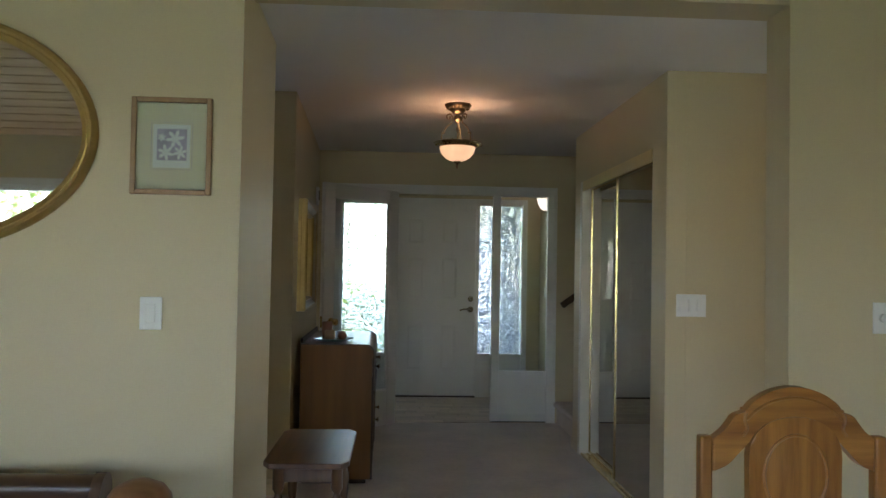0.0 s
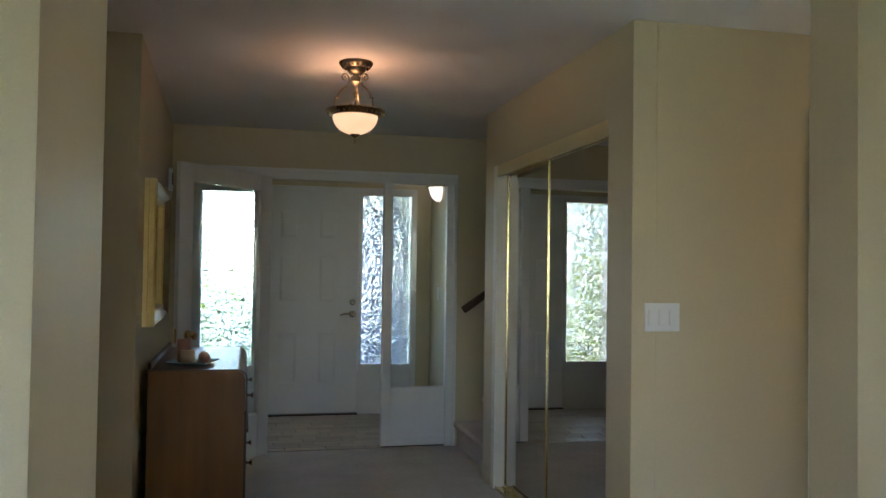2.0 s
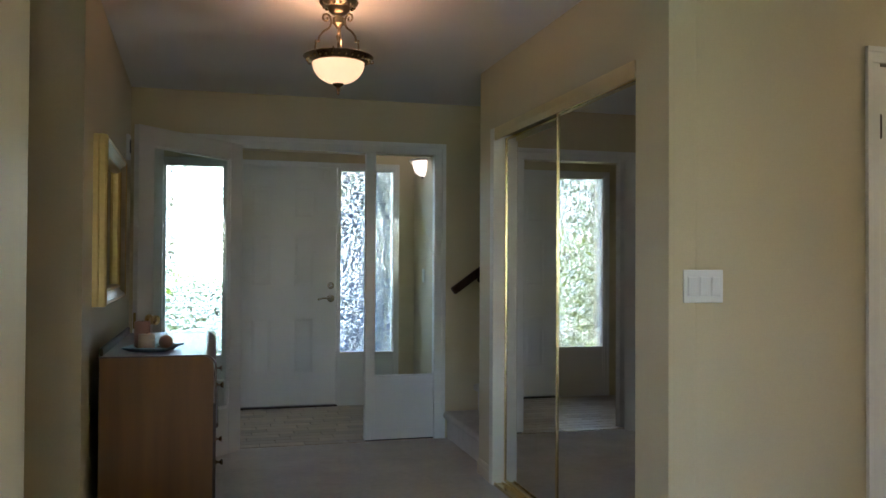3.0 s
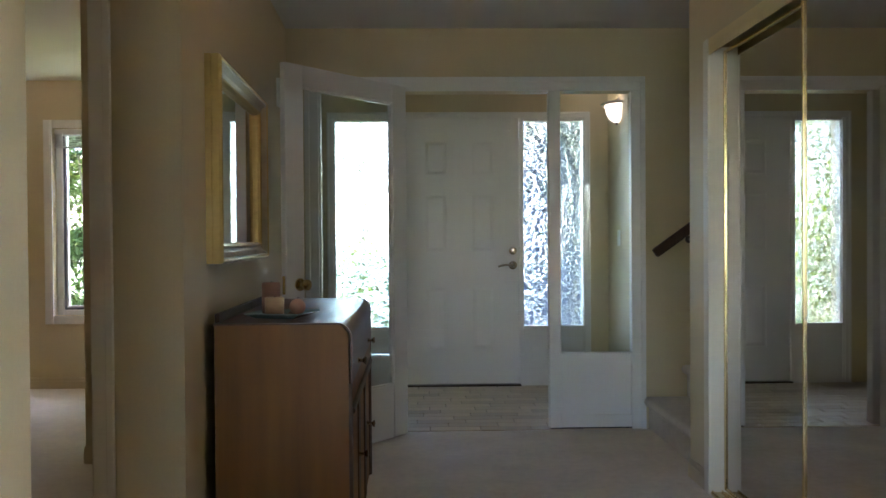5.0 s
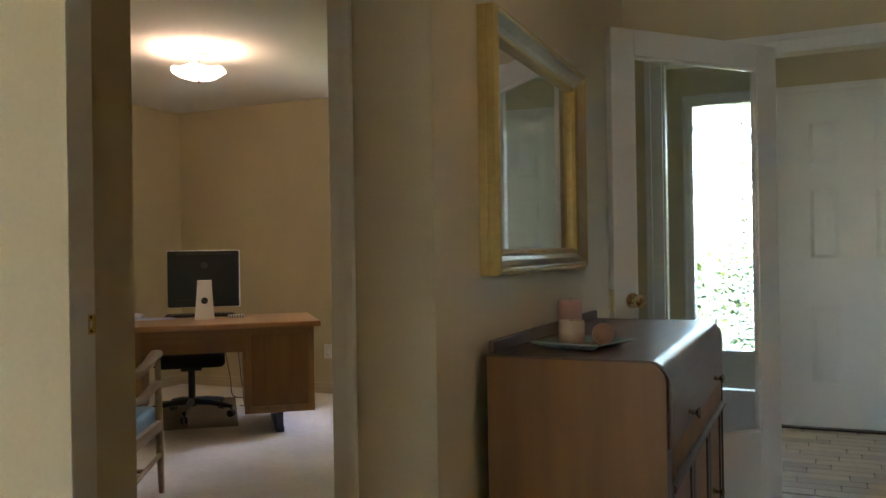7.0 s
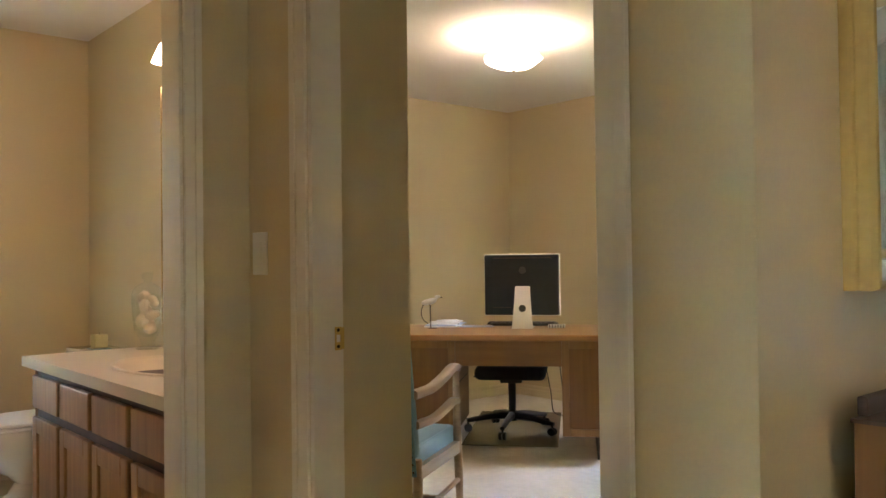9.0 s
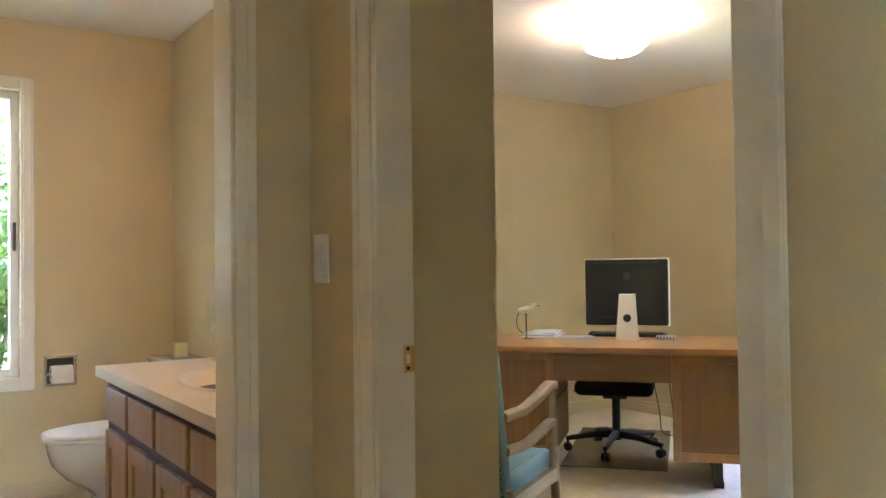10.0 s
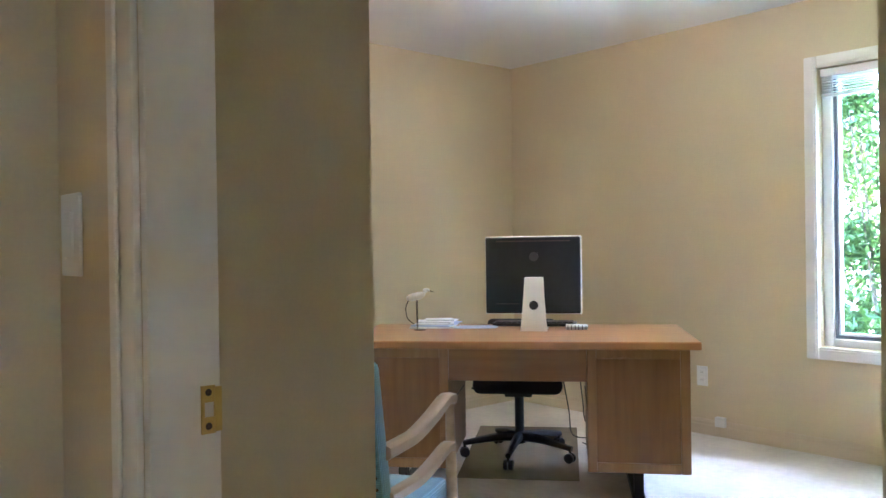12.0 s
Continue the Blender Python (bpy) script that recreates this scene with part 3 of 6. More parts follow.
hinge, free = Vector((0.128, 7.425)), Vector((-0.448, 6.742))
GW = (free - hinge).length
gd = thing("door_2", pose(hinge.x, hinge.y, 0.012, 0, 0, math.degrees(math.atan2(free.y - hinge.y, free.x - hinge.x))), "white glazed inner door standing open", "glass door", kind="structure")
part("hinge_stile", B(0, 0.115, -0.019, 0.019, 0, 1.99, bevel=0.004), WHITE, gd)
part("lock_stile", B(GW - 0.115, GW, -0.019, 0.019, 0, 1.99, bevel=0.004), WHITE, gd)
part("bottom_rail", B(0.1155, GW - 0.1155, -0.018, 0.018, 0, 0.298, bevel=0.004), WHITE, gd)
part("top_rail", B(0.1155, GW - 0.1155, -0.018, 0.018, 1.882, 1.99, bevel=0.004), WHITE, gd)
for r in ((0.1155, 0.124, 0.298, 1.882), (GW - 0.124, GW - 0.1155, 0.298, 1.882), (0.1245, GW - 0.1245, 0.298, 0.308), (0.1245, GW - 0.1245, 1.872, 1.882)):
    part("glazing_bead", B(r[0], r[1], -0.012, 0.012, r[2], r[3], bevel=0.003), WHITE, gd)
p = part("pane", B(0.1245, GW - 0.1245, -0.0025, 0.0025, 0.3085, 1.8715), GLASS, gd)
p.visible_shadow = False
for s in (1, -1):
    m = Matrix.Translation((GW - 0.085, 0.019 * s, 0.895)) @ Matrix.Rotation(radians(-90 * s), 4, "X")
    part("knob", lathe(bmesh.new(), [(0, 0), (0.032, 0), (0.031, 0.007), (0.014, 0.012), (0.011, 0.028), (0.020, 0.036), (0.028, 0.048), (0.027, 0.060), (0.018, 0.068), (0, 0.070)], 22, m), BRASS, gd, "polished brass knob", True)
part("latch", B(GW - 0.001, GW + 0.002, -0.010, 0.010, 0.85, 0.94, bevel=0.0005), BRASS, gd)
for z in (0.25, 1.0, 1.75):
    part("hinge", lathe(bmesh.new(), [(0, -0.04), (0.007, -0.04), (0.007, 0.04), (0, 0.04)], 10, Matrix.Translation((-0.006, -0.022, z))), BRASS, gd, "", True)

# closed hall door
hd = thing("door_3", pose(2.367, 4.405, 0.012), "plain cream hall door, shut, on dark hinges", "door", kind="structure")
part("leaf", B(0, 0.735, 0, 0.035, 0, 1.965, bevel=0.003), CREAM, hd)
for z in (0.22, 1.74):
    part("hinge", boxes((-0.004, 0.004, -0.014, 0.0, z - 0.045, z + 0.045), (0.004, 0.016, -0.003, 0.0, z - 0.04, z + 0.04)), DARKMETAL, hd, "dark metal hinge")


# ---- windows ----
def window_casing(ob, a0, a1, z0, z1, w, to_world, mat):
    for r in ((a0 - w, a0, z0 - w, z1 + w), (a1, a1 + w, z0 - w, z1 + w), (a0, a1, z1, z1 + w), (a0, a1, z0 - w, z0)):
        part("window_casing", turn(B(r[0] + 0.0004, r[1] - 0.0004, -0.018, 0, r[2], r[3], bevel=0.004), to_world), mat, ob)
        part("casing_band", turn(B(r[0] + 0.012, r[1] - 0.012, -0.023, -0.0182, r[2] + 0.012, r[3] - 0.012, bevel=0.002), to_world), mat, ob)


VINYL = plain("white_vinyl", (0.80, 0.81, 0.82), 0.35, vary=0.02, grain=60, relief=0.02)
ow = thing("window_1", Matrix(), "white-framed office window with a raised blind", "window", kind="structure")
m = Matrix.Translation((0, 9.067, 0))
window_casing(ow, WX0, WX1, WZ0, WZ1, 0.064, m, WHITE)
for r in ((WX0, WX0 + 0.05, WZ0, WZ1), (WX1 - 0.05, WX1, WZ0, WZ1), (WX0 + 0.0505, WX1 - 0.0505, WZ1 - 0.045, WZ1), (WX0 + 0.0505, WX1 - 0.0505, WZ0, WZ0 + 0.04)):
    part("window_frame", turn(B(r[0], r[1], 0.05, 0.12, r[2], r[3], bevel=0.004), m), VINYL, ow)
# Blue-grey strips paint the shaded inner edge of the white sash.
SASHSHADE = plain("blue_grey_sash_shade", (0.16, 0.19, 0.24), 0.45, vary=0.06)
for r in ((WX0 + 0.051, WX0 + 0.066, WZ0 + 0.041, WZ1 - 0.046), (WX1 - 0.066, WX1 - 0.051, WZ0 + 0.041, WZ1 - 0.046), (WX0 + 0.067, WX1 - 0.067, WZ0 + 0.041, WZ0 + 0.058)):
    part("sash_seal", turn(B(r[0], r[1], 0.066, 0.082, r[2], r[3]), m), SASHSHADE, ow)
for r in ((WX0 + 0.067, WX0 + 0.078, WZ0 + 0.059, WZ1 - 0.046), (WX1 - 0.078, WX1 - 0.067, WZ0 + 0.059, WZ1 - 0.046), (WX0 + 0.0785, WX1 - 0.0785, WZ0 + 0.059, WZ0 + 0.071)):
    part("sash", turn(B(r[0], r[1], 0.07, 0.11, r[2], r[3], bevel=0.003), m), VINYL, ow)
p = part("pane", turn(B(WX0 + 0.0785, WX1 - 0.0785, 0.088, 0.092, WZ0 + 0.0715, WZ1 - 0.046), m), GLASS, ow)
p.visible_shadow = False
bl = thing("window_blind", Matrix.Translation((0, 9.067, 0)), "white slatted blind drawn up to the window head", "blind")
part("head_rail", B(WX0 + 0.012, WX1 - 0.012, 0.004, 0.044, WZ1 - 0.045, WZ1 - 0.004, bevel=0.004), VINYL, bl)
for i in range(6):
    part("slat", turn(B(WX0 + 0.016, WX1 - 0.016, -0.022, 0.022, -0.0015, 0.0015), Matrix.Translation((0, 0.025, WZ1 - 0.056 - i * 0.0135)) @ Matrix.Rotation(radians(3), 4, "X")), VINYL, bl)
part("bottom_rail", B(WX0 + 0.016, WX1 - 0.016, 0.006, 0.046, WZ1 - 0.147, WZ1 - 0.134, bevel=0.003), VINYL, bl)
part("tilt_wand", tube(bmesh.new(), [(WX0 + 0.075, 0.002, WZ1 - 0.03), (WX0 + 0.078, -0.003, WZ1 - 0.65)], 0.004, 8), VINYL, bl)

bw = thing("window_2", Matrix(), "white-framed bathroom window", "window", kind="structure")
m = Matrix.Translation((-4.65, 0, 0)) @ Matrix.Rotation(radians(90), 4, "Z")
window_casing(bw, BX0, BX1, BZ0, BZ1, 0.064, m, WHITE)
for r in ((BX0, BX0 + 0.04, BZ0, BZ1), (BX1 - 0.04, BX1, BZ0, BZ1), (BX0 + 0.0405, BX1 - 0.0405, BZ1 - 0.04, BZ1), (BX0 + 0.0405, BX1 - 0.0405, BZ0, BZ0 + 0.04)):
    part("window_frame", turn(B(r[0], r[1], 0.04, 0.11, r[2], r[3], bevel=0.004), m), VINYL, bw)
p = part("pane", turn(B(BX0 + 0.0405, BX1 - 0.0405, 0.07, 0.075, BZ0 + 0.0405, BZ1 - 0.0405), m), GLASS, bw)
p.visible_shadow = False
part("handle", turn(B(BX1 - 0.03, BX1 - 0.015, 0.015, 0.04, 1.22, 1.36, bevel=0.004), m), DARKMETAL, bw, "dark crank handle")

# Out-of-view window, added so that daylight reaches the hall walls.
ew = thing("window_4", Matrix(), "unseen white-framed window, added to bring daylight down the side hall", "window", kind="structure")
for r in ((3.43, 3.48, 0.12, 2.2), (4.31, 4.36, 0.12, 2.2), (3.4805, 4.3095, 2.15, 2.2), (3.4805, 4.3095, 0.12, 0.17)):
    part("window_frame", B(7.06, 7.13, r[0], r[1], r[2], r[3], bevel=0.004), VINYL, ew)
p = part("pane", B(7.092, 7.097, 3.4805, 4.3095, 0.1705, 2.1495), GLASS, ew)
p.visible_shadow = False

dw = thing("window_3", Matrix(), "wide white-framed dining window", "window", kind="structure")
posts = [-5.2, -3.65, -2.1, -0.55, 1.0]
for x in posts:
    part("window_post", B(x, x + 0.06, -3.38, -3.29, 0.75, 2.2, bevel=0.004), VINYL, dw)
for x0, x1 in zip(posts, posts[1:]):
    part("window_rail", B(x0 + 0.0605, x1 - 0.0005, -3.38, -3.29, 2.14, 2.2, bevel=0.004), VINYL, dw)
    part("window_sill", B(x0 + 0.0605, x1 - 0.0005, -3.38, -3.29, 0.75, 0.81, bevel=0.004), VINYL, dw)
    p = part("pane", B(x0 + 0.0605, x1 - 0.0005, -3.345, -3.340, 0.8105, 2.1395), GLASS, dw)
    p.visible_shadow = False
part("head_trim", B(-5.28, 1.14, -3.3, -3.28, 2.2, 2.28, bevel=0.004), WHITE, dw)

# ---- mirrored closet ----
tr = thing("closet_track", Matrix(), "brass head and floor track of the sliding closet", "closet track", kind="structure")
part("head_track", boxes((1.489, 1.60, 4.634, 6.258, 1.958, 1.995), (1.489, 1.495, 4.634, 6.258, 1.925, 1.9575)), SATINBRASS, tr)
part("floor_track", boxes((1.493, 1.60, 4.634, 6.258, 0.0, 0.010), (1.497, 1.501, 4.634, 6.258, 0.0105, 0.018), (1.540, 1.544, 4.634, 6.258, 0.0105, 0.018)), BRASS, tr)
part("side_board", B(1.489, 1.60, 6.2585, 6.278, 0, 1.995, bevel=0.002), CREAM, tr)
part("face_trim", B(1.483, 1.4945, 6.258, 6.318, 0, 1.995, bevel=0.003), CREAM, tr)


def mirror_door(y0, y1, x, label):
    ob = thing("sliding_mirror_door", pose(x, y0, 0.02), label, "mirror door", "sliding closet doors")
    L = y1 - y0
    part("mirror", B(0.004, 0.010, 0.014, L - 0.014, 0.014, 1.906), SMOKE, ob, "smoky tinted mirror glass")
    for a, b in ((0, 0.0138), (L - 0.0138, L)):
        part("stile", B(-0.003, 0.022, a, b, 0, 1.92, bevel=0.003), BRASS, ob)
    for a, b in ((0, 0.0138), (1.9062, 1.92)):
        part("rail", B(0, 0.022, 0.0142, L - 0.0142, a, b, bevel=0.002), BRASS, ob)
    return ob


mirror_door(4.64, 5.42, 1.512, "tall mirrored sliding door in a thin brass frame, shut")
mirror_door(5.36, 6.252, 1.552, "tall mirrored sliding door in a thin brass frame, shut")

# ---- stairs ----
st = thing("stairs", Matrix(), "carpeted stairs climbing out of the entry", "stairs", kind="structure")
STAIRCARPET = carpet("stair_carpet", (0.60, 0.53, 0.455))
for i in range(6):
    x, z = 1.565 + 0.228 * i, 0.187 * (i + 1)
    nose = bmesh.new()
    pts = [(x - 0.034 + 0.026 * (1 - math.cos(a)) , z - 0.026 + 0.026 * math.sin(a)) for a in [radians(d) for d in range(-70, 91, 20)]]
    pts = [(x, z - 0.055)] + pts + [(x + 0.228, z), (x + 0.228, z - 0.055)]
    a = [nose.verts.new((px, 6.541, pz)) for px, pz in pts]
    b = [nose.verts.new((px, SCR - 0.001, pz)) for px, pz in pts]
    nose.faces.new(a), nose.faces.new(b[::-1])
    for k in range(len(pts)):
        nose.faces.new((a[k], a[(k + 1) % len(pts)], b[(k + 1) % len(pts)], b[k]))
    part("tread", nose, STAIRCARPET, st, smooth=True)
    part("riser", B(x, min(4.0, x + 0.2285), 6.541, SCR - 0.001, z - 0.187 + 0.001, z - 0.0555), STAIRCARPET, st)
hr = thing("handrail", Matrix(), "dark walnut handrail on a metal bracket, rising with the stairs", "handrail")
d = Vector((0.815, 0, 0.58))
bm = bmesh.new()
box(bm, 0, 2.2, -0.022, 0.022, -0.028, 0.028, bevel=0.012, segs=3)
turn(bm, Matrix.Translation((1.585, SCR - 0.062, 1.035)) @ Matrix.Rotation(-math.atan2(0.58, 0.815), 4, "Y"))
part("rail", bm, WALNUT_EDGE, hr)
for t in (0.27, 1.2):
    q = Vector((1.585, SCR - 0.062, 1.035)) + d * t
    bm = tube(bmesh.new(), spline([q - Vector((0, 0, 0.028)), q + Vector((0, 0.005, -0.055)), q + Vector((0, 0.03, -0.075)), q + Vector((0, 0.055, -0.075))], 4), 0.006, 8)
    lathe(bm, [(0, 0), (0.022, 0), (0.022, 0.004), (0.014, 0.008), (0, 0.008)], 16, Matrix.Translation(q + Vector((0, 0.0615, -0.075))) @ Matrix.Rotation(radians(90), 4, "X"))
    part("bracket", bm, DARKMETAL, hr, smooth=True)

# ---- switches and sockets ----
def switch_plate(m, gangs, label, knob=False, name="light_switch"):
    """A wall plate that faces -y of its pose, with one rocker a gang."""
    w = 0.076 if gangs == 1 else 0.046 * gangs + 0.016
    ob = thing(name, m, label, "light switch")
    part("plate", B(-w / 2, w / 2, -0.006, 0, -0.057, 0.057, bevel=0.0025), PLASTIC, ob)
    for i in range(gangs):
        cx = (i - (gangs - 1) / 2) * 0.046
        if knob:
            part("dimmer_knob", lathe(bmesh.new(), [(0, 0), (0.017, 0), (0.015, 0.014), (0, 0.015)], 20, Matrix.Translation((cx, -0.006, 0)) @ Matrix.Rotation(radians(90), 4, "X")), PLASTIC, ob, "", True)
            continue
        part("rocker_frame", boxes((cx - 0.0175, cx - 0.0155, -0.0075, -0.0062, -0.0345, 0.0345), (cx + 0.0155, cx + 0.0175, -0.0075, -0.0062, -0.0345, 0.0345)), PLASTIC, ob)
        part("rocker", turn(B(cx - 0.015, cx + 0.015, -0.0045, 0.0, -0.032, 0.032, bevel=0.0015), Matrix.Translation((0, -0.005, 0)) @ Matrix.Rotation(radians(2.5), 4, "X")), PLASTIC, ob)
    return ob


def outlet(m, label):
    ob = thing("wall_outlet", m, label, "outlet")
    part("plate", B(-0.035, 0.035, -0.005, 0, -0.057, 0.057, bevel=0.002), PLASTIC, ob)
    for z in (-0.022, 0.022):
        r = part("receptacle", B(-0.016, 0.016, -0.008, -0.0052, z - 0.016, z + 0.016, bevel=0.001), PLASTIC, ob)
        for x in (-0.006, 0.006):
            part("slot", B(x - 0.001, x + 0.001, -0.0086, -0.0082, z - 0.004, z + 0.006), BLACK, r)
    return ob


switch_plate(pose(-0.721, DIN, 1.150), 1, "white rocker light switch on the dining wall")
switch_plate(pose(1.905, DIN, 1.170), 1, "white round-knob dimmer on the dining wall", True)
switch_plate(pose(1.626, 4.395, 1.163), 3, "white triple rocker light switch on the closet end wall")
switch_plate(pose(-1.885, OFF, 1.135), 1, "white rocker light switch beside the office doorway")
switch_plate(pose(1.65, 8.60, 1.128, 0, 0, -90), 1, "white light switch on the vestibule wall")
outlet(pose(-3.281, 9.067, 0.335), "white duplex outlet low on the office wall")
night = thing("phone_jack_box", pose(-3.155, 9.055, 0.088), "small white plug-in box above the baseboard", "plug box")
part("case", B(-0.03, 0.03, -0.028, 0, -0.028, 0.028, bevel=0.004), PLASTIC, night)
part("face_plate", B(-0.022, 0.022, -0.0305, -0.0283, -0.02, 0.02, bevel=0.001), PLASTIC, night)
sens = thing("door_chime", pose(-0.5465, 7.16, 1.925, 0, 0, 88), "small white wall box with a dark face", "door chime")
part("case", B(-0.035, 0.035, -0.022, 0, -0.075, 0.075, bevel=0.004), PLASTIC, sens)
part("face", B(-0.022, 0.022, -0.025, -0.0222, -0.035, 0.045, bevel=0.001), BLACK, sens, "dark face panel")

# ---- lamps ----
BOWL = glowing("frosted_bowl_glass", (1.0, 0.62, 0.30), 0.045)
DISH = glowing("opal_dish_glass", (1.0, 0.80, 0.52), 0.16)
SCONCE = glowing("opal_sconce_glass", (1.0, 0.93, 0.82), 0.035)


def pendant(x, y):
    ob = thing("ceiling_lamp", pose(x, y, H), "antique brass semi-flush lamp with a lit frosted bowl", "ceiling lamp")
    part("canopy", lathe(bmesh.new(), [(0, 0), (0.083, 0), (0.085, -0.006), (0.080, -0.016), (0.062, -0.026), (0.050, -0.030), (0.044, -0.044), (0.030, -0.058), (0.014, -0.062), (0.014, -0.070), (0.026, -0.074), (0.027, -0.098), (0.016, -0.108), (0.010, -0.118), (0, -0.118)], 32), BRONZE, ob, "", True)
    for i in range(16):
        a = 2 * math.pi * i / 16
        part("canopy_bead", lathe(bmesh.new(), [(0, -0.009), (0.006, -0.006), (0.008, 0), (0.006, 0.006), (0, 0.009)], 8, Matrix.Translation((0.066 * math.cos(a), 0.066 * math.sin(a), -0.024))), BRONZE, ob, "", True)
    part("stem", lathe(bmesh.new(), [(0, -0.10), (0.006, -0.11), (0.006, -0.140), (0.012, -0.152), (0.011, -0.158), (0.006, -0.175), (0.006, -0.230), (0, -0.232)], 16), BRONZE, ob, "", True)
    for k in range(3):
        a = radians(75 + 120 * k)
        rot = Matrix.Rotation(a, 4, "Z")
        pts = []
        for q in range(15):  # the scroll at the head of the arm
            th = radians(20 + q * 29)
            r = 0.005 + 0.016 * (1 - q / 14)
            pts.append((0.058 - r * math.cos(th), 0, -0.083 + r * math.sin(th)))
        pts = pts[::-1]
        arm = spline(pts[::2] + [(0.034, 0, -0.100), (0.044, 0, -0.122), (0.068, 0, -0.140), (0.088, 0, -0.166), (0.092, 0, -0.186)], 4)
        bm = tube(bmesh.new(), arm, 0.0045, 8)
        box(bm, 0.086, 0.108, -0.005, 0.005, -0.190, -0.183, bevel=0.001)
        tube(bm, [(0.103, 0, -0.188), (0.110, 0, -0.252)], 0.0042, 8)
        part("arm", turn(bm, rot), BRONZE, ob, "", True)
        knob = bmesh.new()
        tube(knob, spline([(0.142, 0, -0.246), (0.158, 0, -0.252), (0.164, 0, -0.244), (0.160, 0, -0.238)], 4), 0.004, 8)
        part("prong", turn(knob, Matrix.Rotation(a + radians(60), 4, "Z")), BRONZE, ob, "", True)
    rim = part("rim", lathe(bmesh.new(), [(0.112, -0.241), (0.147, -0.239), (0.151, -0.243), (0.146, -0.248), (0.135, -0.255), (0.124, -0.266), (0.114, -0.270), (0.108, -0.268), (0.108, -0.244), (0.112, -0.241)], 48), BRONZE, ob, "pierced antique brass rim", True)
    bead = lathe(bmesh.new(), [(0, -0.008), (0.0045, -0.005), (0.006, 0), (0.0045, 0.005), (0, 0.008)], 7)
    first = None
    for i in range(30):
        a = 2 * math.pi * i / 30
        m = Matrix.Translation((0.1335 * math.cos(a), 0.1335 * math.sin(a), -0.257)) @ Matrix.Rotation(a, 4, "Z") @ Matrix.Rotation(radians(38), 4, "Y")
        if first is None:
            first = part("rim_bead", bead, BRASS, rim, "", True)
            first.matrix_local = m
        else:
            o = new("rim_bead", first.data)
            o.parent = rim
            o.matrix_local = m
    bowl = part("bowl", lathe(bmesh.new(), [(0.108, -0.252)] + [(0.111 * math.cos(radians(b)), -0.270 - 0.090 * math.sin(radians(b))) for b in range(0, 90, 9)] + [(0.012, -0.360), (0.010, -0.356)] + [(0.106 * math.cos(radians(b)), -0.270 - 0.085 * math.sin(radians(b))) for b in range(81, -1, -9)] + [(0.104, -0.252)], 48), BOWL, ob, "lit frosted glass bowl", True)
    part("finial", lathe(bmesh.new(), [(0, -0.356), (0.024, -0.357), (0.022, -0.364), (0.012, -0.370), (0.006, -0.376), (0.009, -0.383), (0.006, -0.390), (0.004, -0.395), (0.006, -0.399), (0.003, -0.405), (0, -0.406)], 18), BRONZE, ob, "", True)
    return ob


pendant(0.495, 5.40)

ol = thing("flush_ceiling_lamp", pose(-3.10, 7.40, H), "flush ceiling lamp with a lit opal glass dish", "ceiling lamp")
part("canopy", lathe(bmesh.new(), [(0, 0), (0.06, 0), (0.058, -0.018), (0.02, -0.024), (0, -0.024)], 24), CHROME, ol, "", True)
part("stem", lathe(bmesh.new(), [(0, -0.02), (0.006, -0.02), (0.006, -0.192), (0, -0.192)], 10), CHROME, ol)
dish = bmesh.new()
lathe(dish, [(0.163, -0.122), (0.157, -0.132), (0.132, -0.152), (0.095, -0.170), (0.05, -0.182), (0.006, -0.186), (0.006, -0.180), (0.05, -0.176), (0.095, -0.164), (0.130, -0.146), (0.154, -0.127), (0.160, -0.120), (0.163, -0.122)], 48)
for v in dish.verts:  # wavy rim
    r = math.hypot(v.co.x, v.co.y)
    v.co.z += 0.010 * (r / 0.163) ** 4 * math.cos(6 * math.atan2(v.co.y, v.co.x))
part("glass_dish", dish, DISH, ol, "lit opal glass dish", True)
part("finial", lathe(bmesh.new(), [(0, -0.186), (0.011, -0.188), (0.008, -0.198), (0, -0.202)], 12), CHROME, ol, "", True)

copy_thing(ol, pose(3.25, 3.90, H))


def half_bowl(m, label):
    """A wall lamp that faces -y of its pose."""
    ob = thing("wall_sconce", m, label, "wall lamp")
    bm = bmesh.new()
    rings = [(0.112, 0.0), (0.110, -0.03), (0.10, -0.065), (0.076, -0.10), (0.044, -0.122), (0.015, -0.128)]
    prev = None
    for r, z in rings:
        cur = [bm.verts.new((r * math.cos(math.pi + math.pi * i / 20), r * 0.85 * math.sin(math.pi + math.pi * i / 20) - 0.002, z)) for i in range(21)]
        if prev:
            for i in range(20):
                bm.faces.new((prev[i], prev[i + 1], cur[i + 1], cur[i]))
        prev = cur
    bmesh.ops.solidify(bm, geom=bm.faces[:], thickness=0.004)
    part("glass_bowl", bm, SCONCE, ob, "lit opal half bowl", True)
    rim = bmesh.new()
    tube(rim, [(0.141 * math.cos(math.pi + math.pi * i / 24), 0.121 * math.sin(math.pi + math.pi * i / 24) - 0.002, 0.004) for i in range(25)], 0.010, 8)
    part("rim", rim, CHROME, ob, "satin nickel rim", True)
    part("back_plate", B(-0.05, 0.05, -0.012, 0, -0.10, 0.05, bevel=0.004), CHROME, ob)
    part("finial", lathe(bmesh.new(), [(0, -0.122), (0.012, -0.126), (0.009, -0.138), (0, -0.146)], 12, Matrix.Translation((0, -0.014, 0))), DARKMETAL, ob, "", True)
    return ob


half_bowl(pose(1.65, 8.60, 2.085, 0, 0, -90), "opal half-bowl wall lamp with a nickel rim, lit")

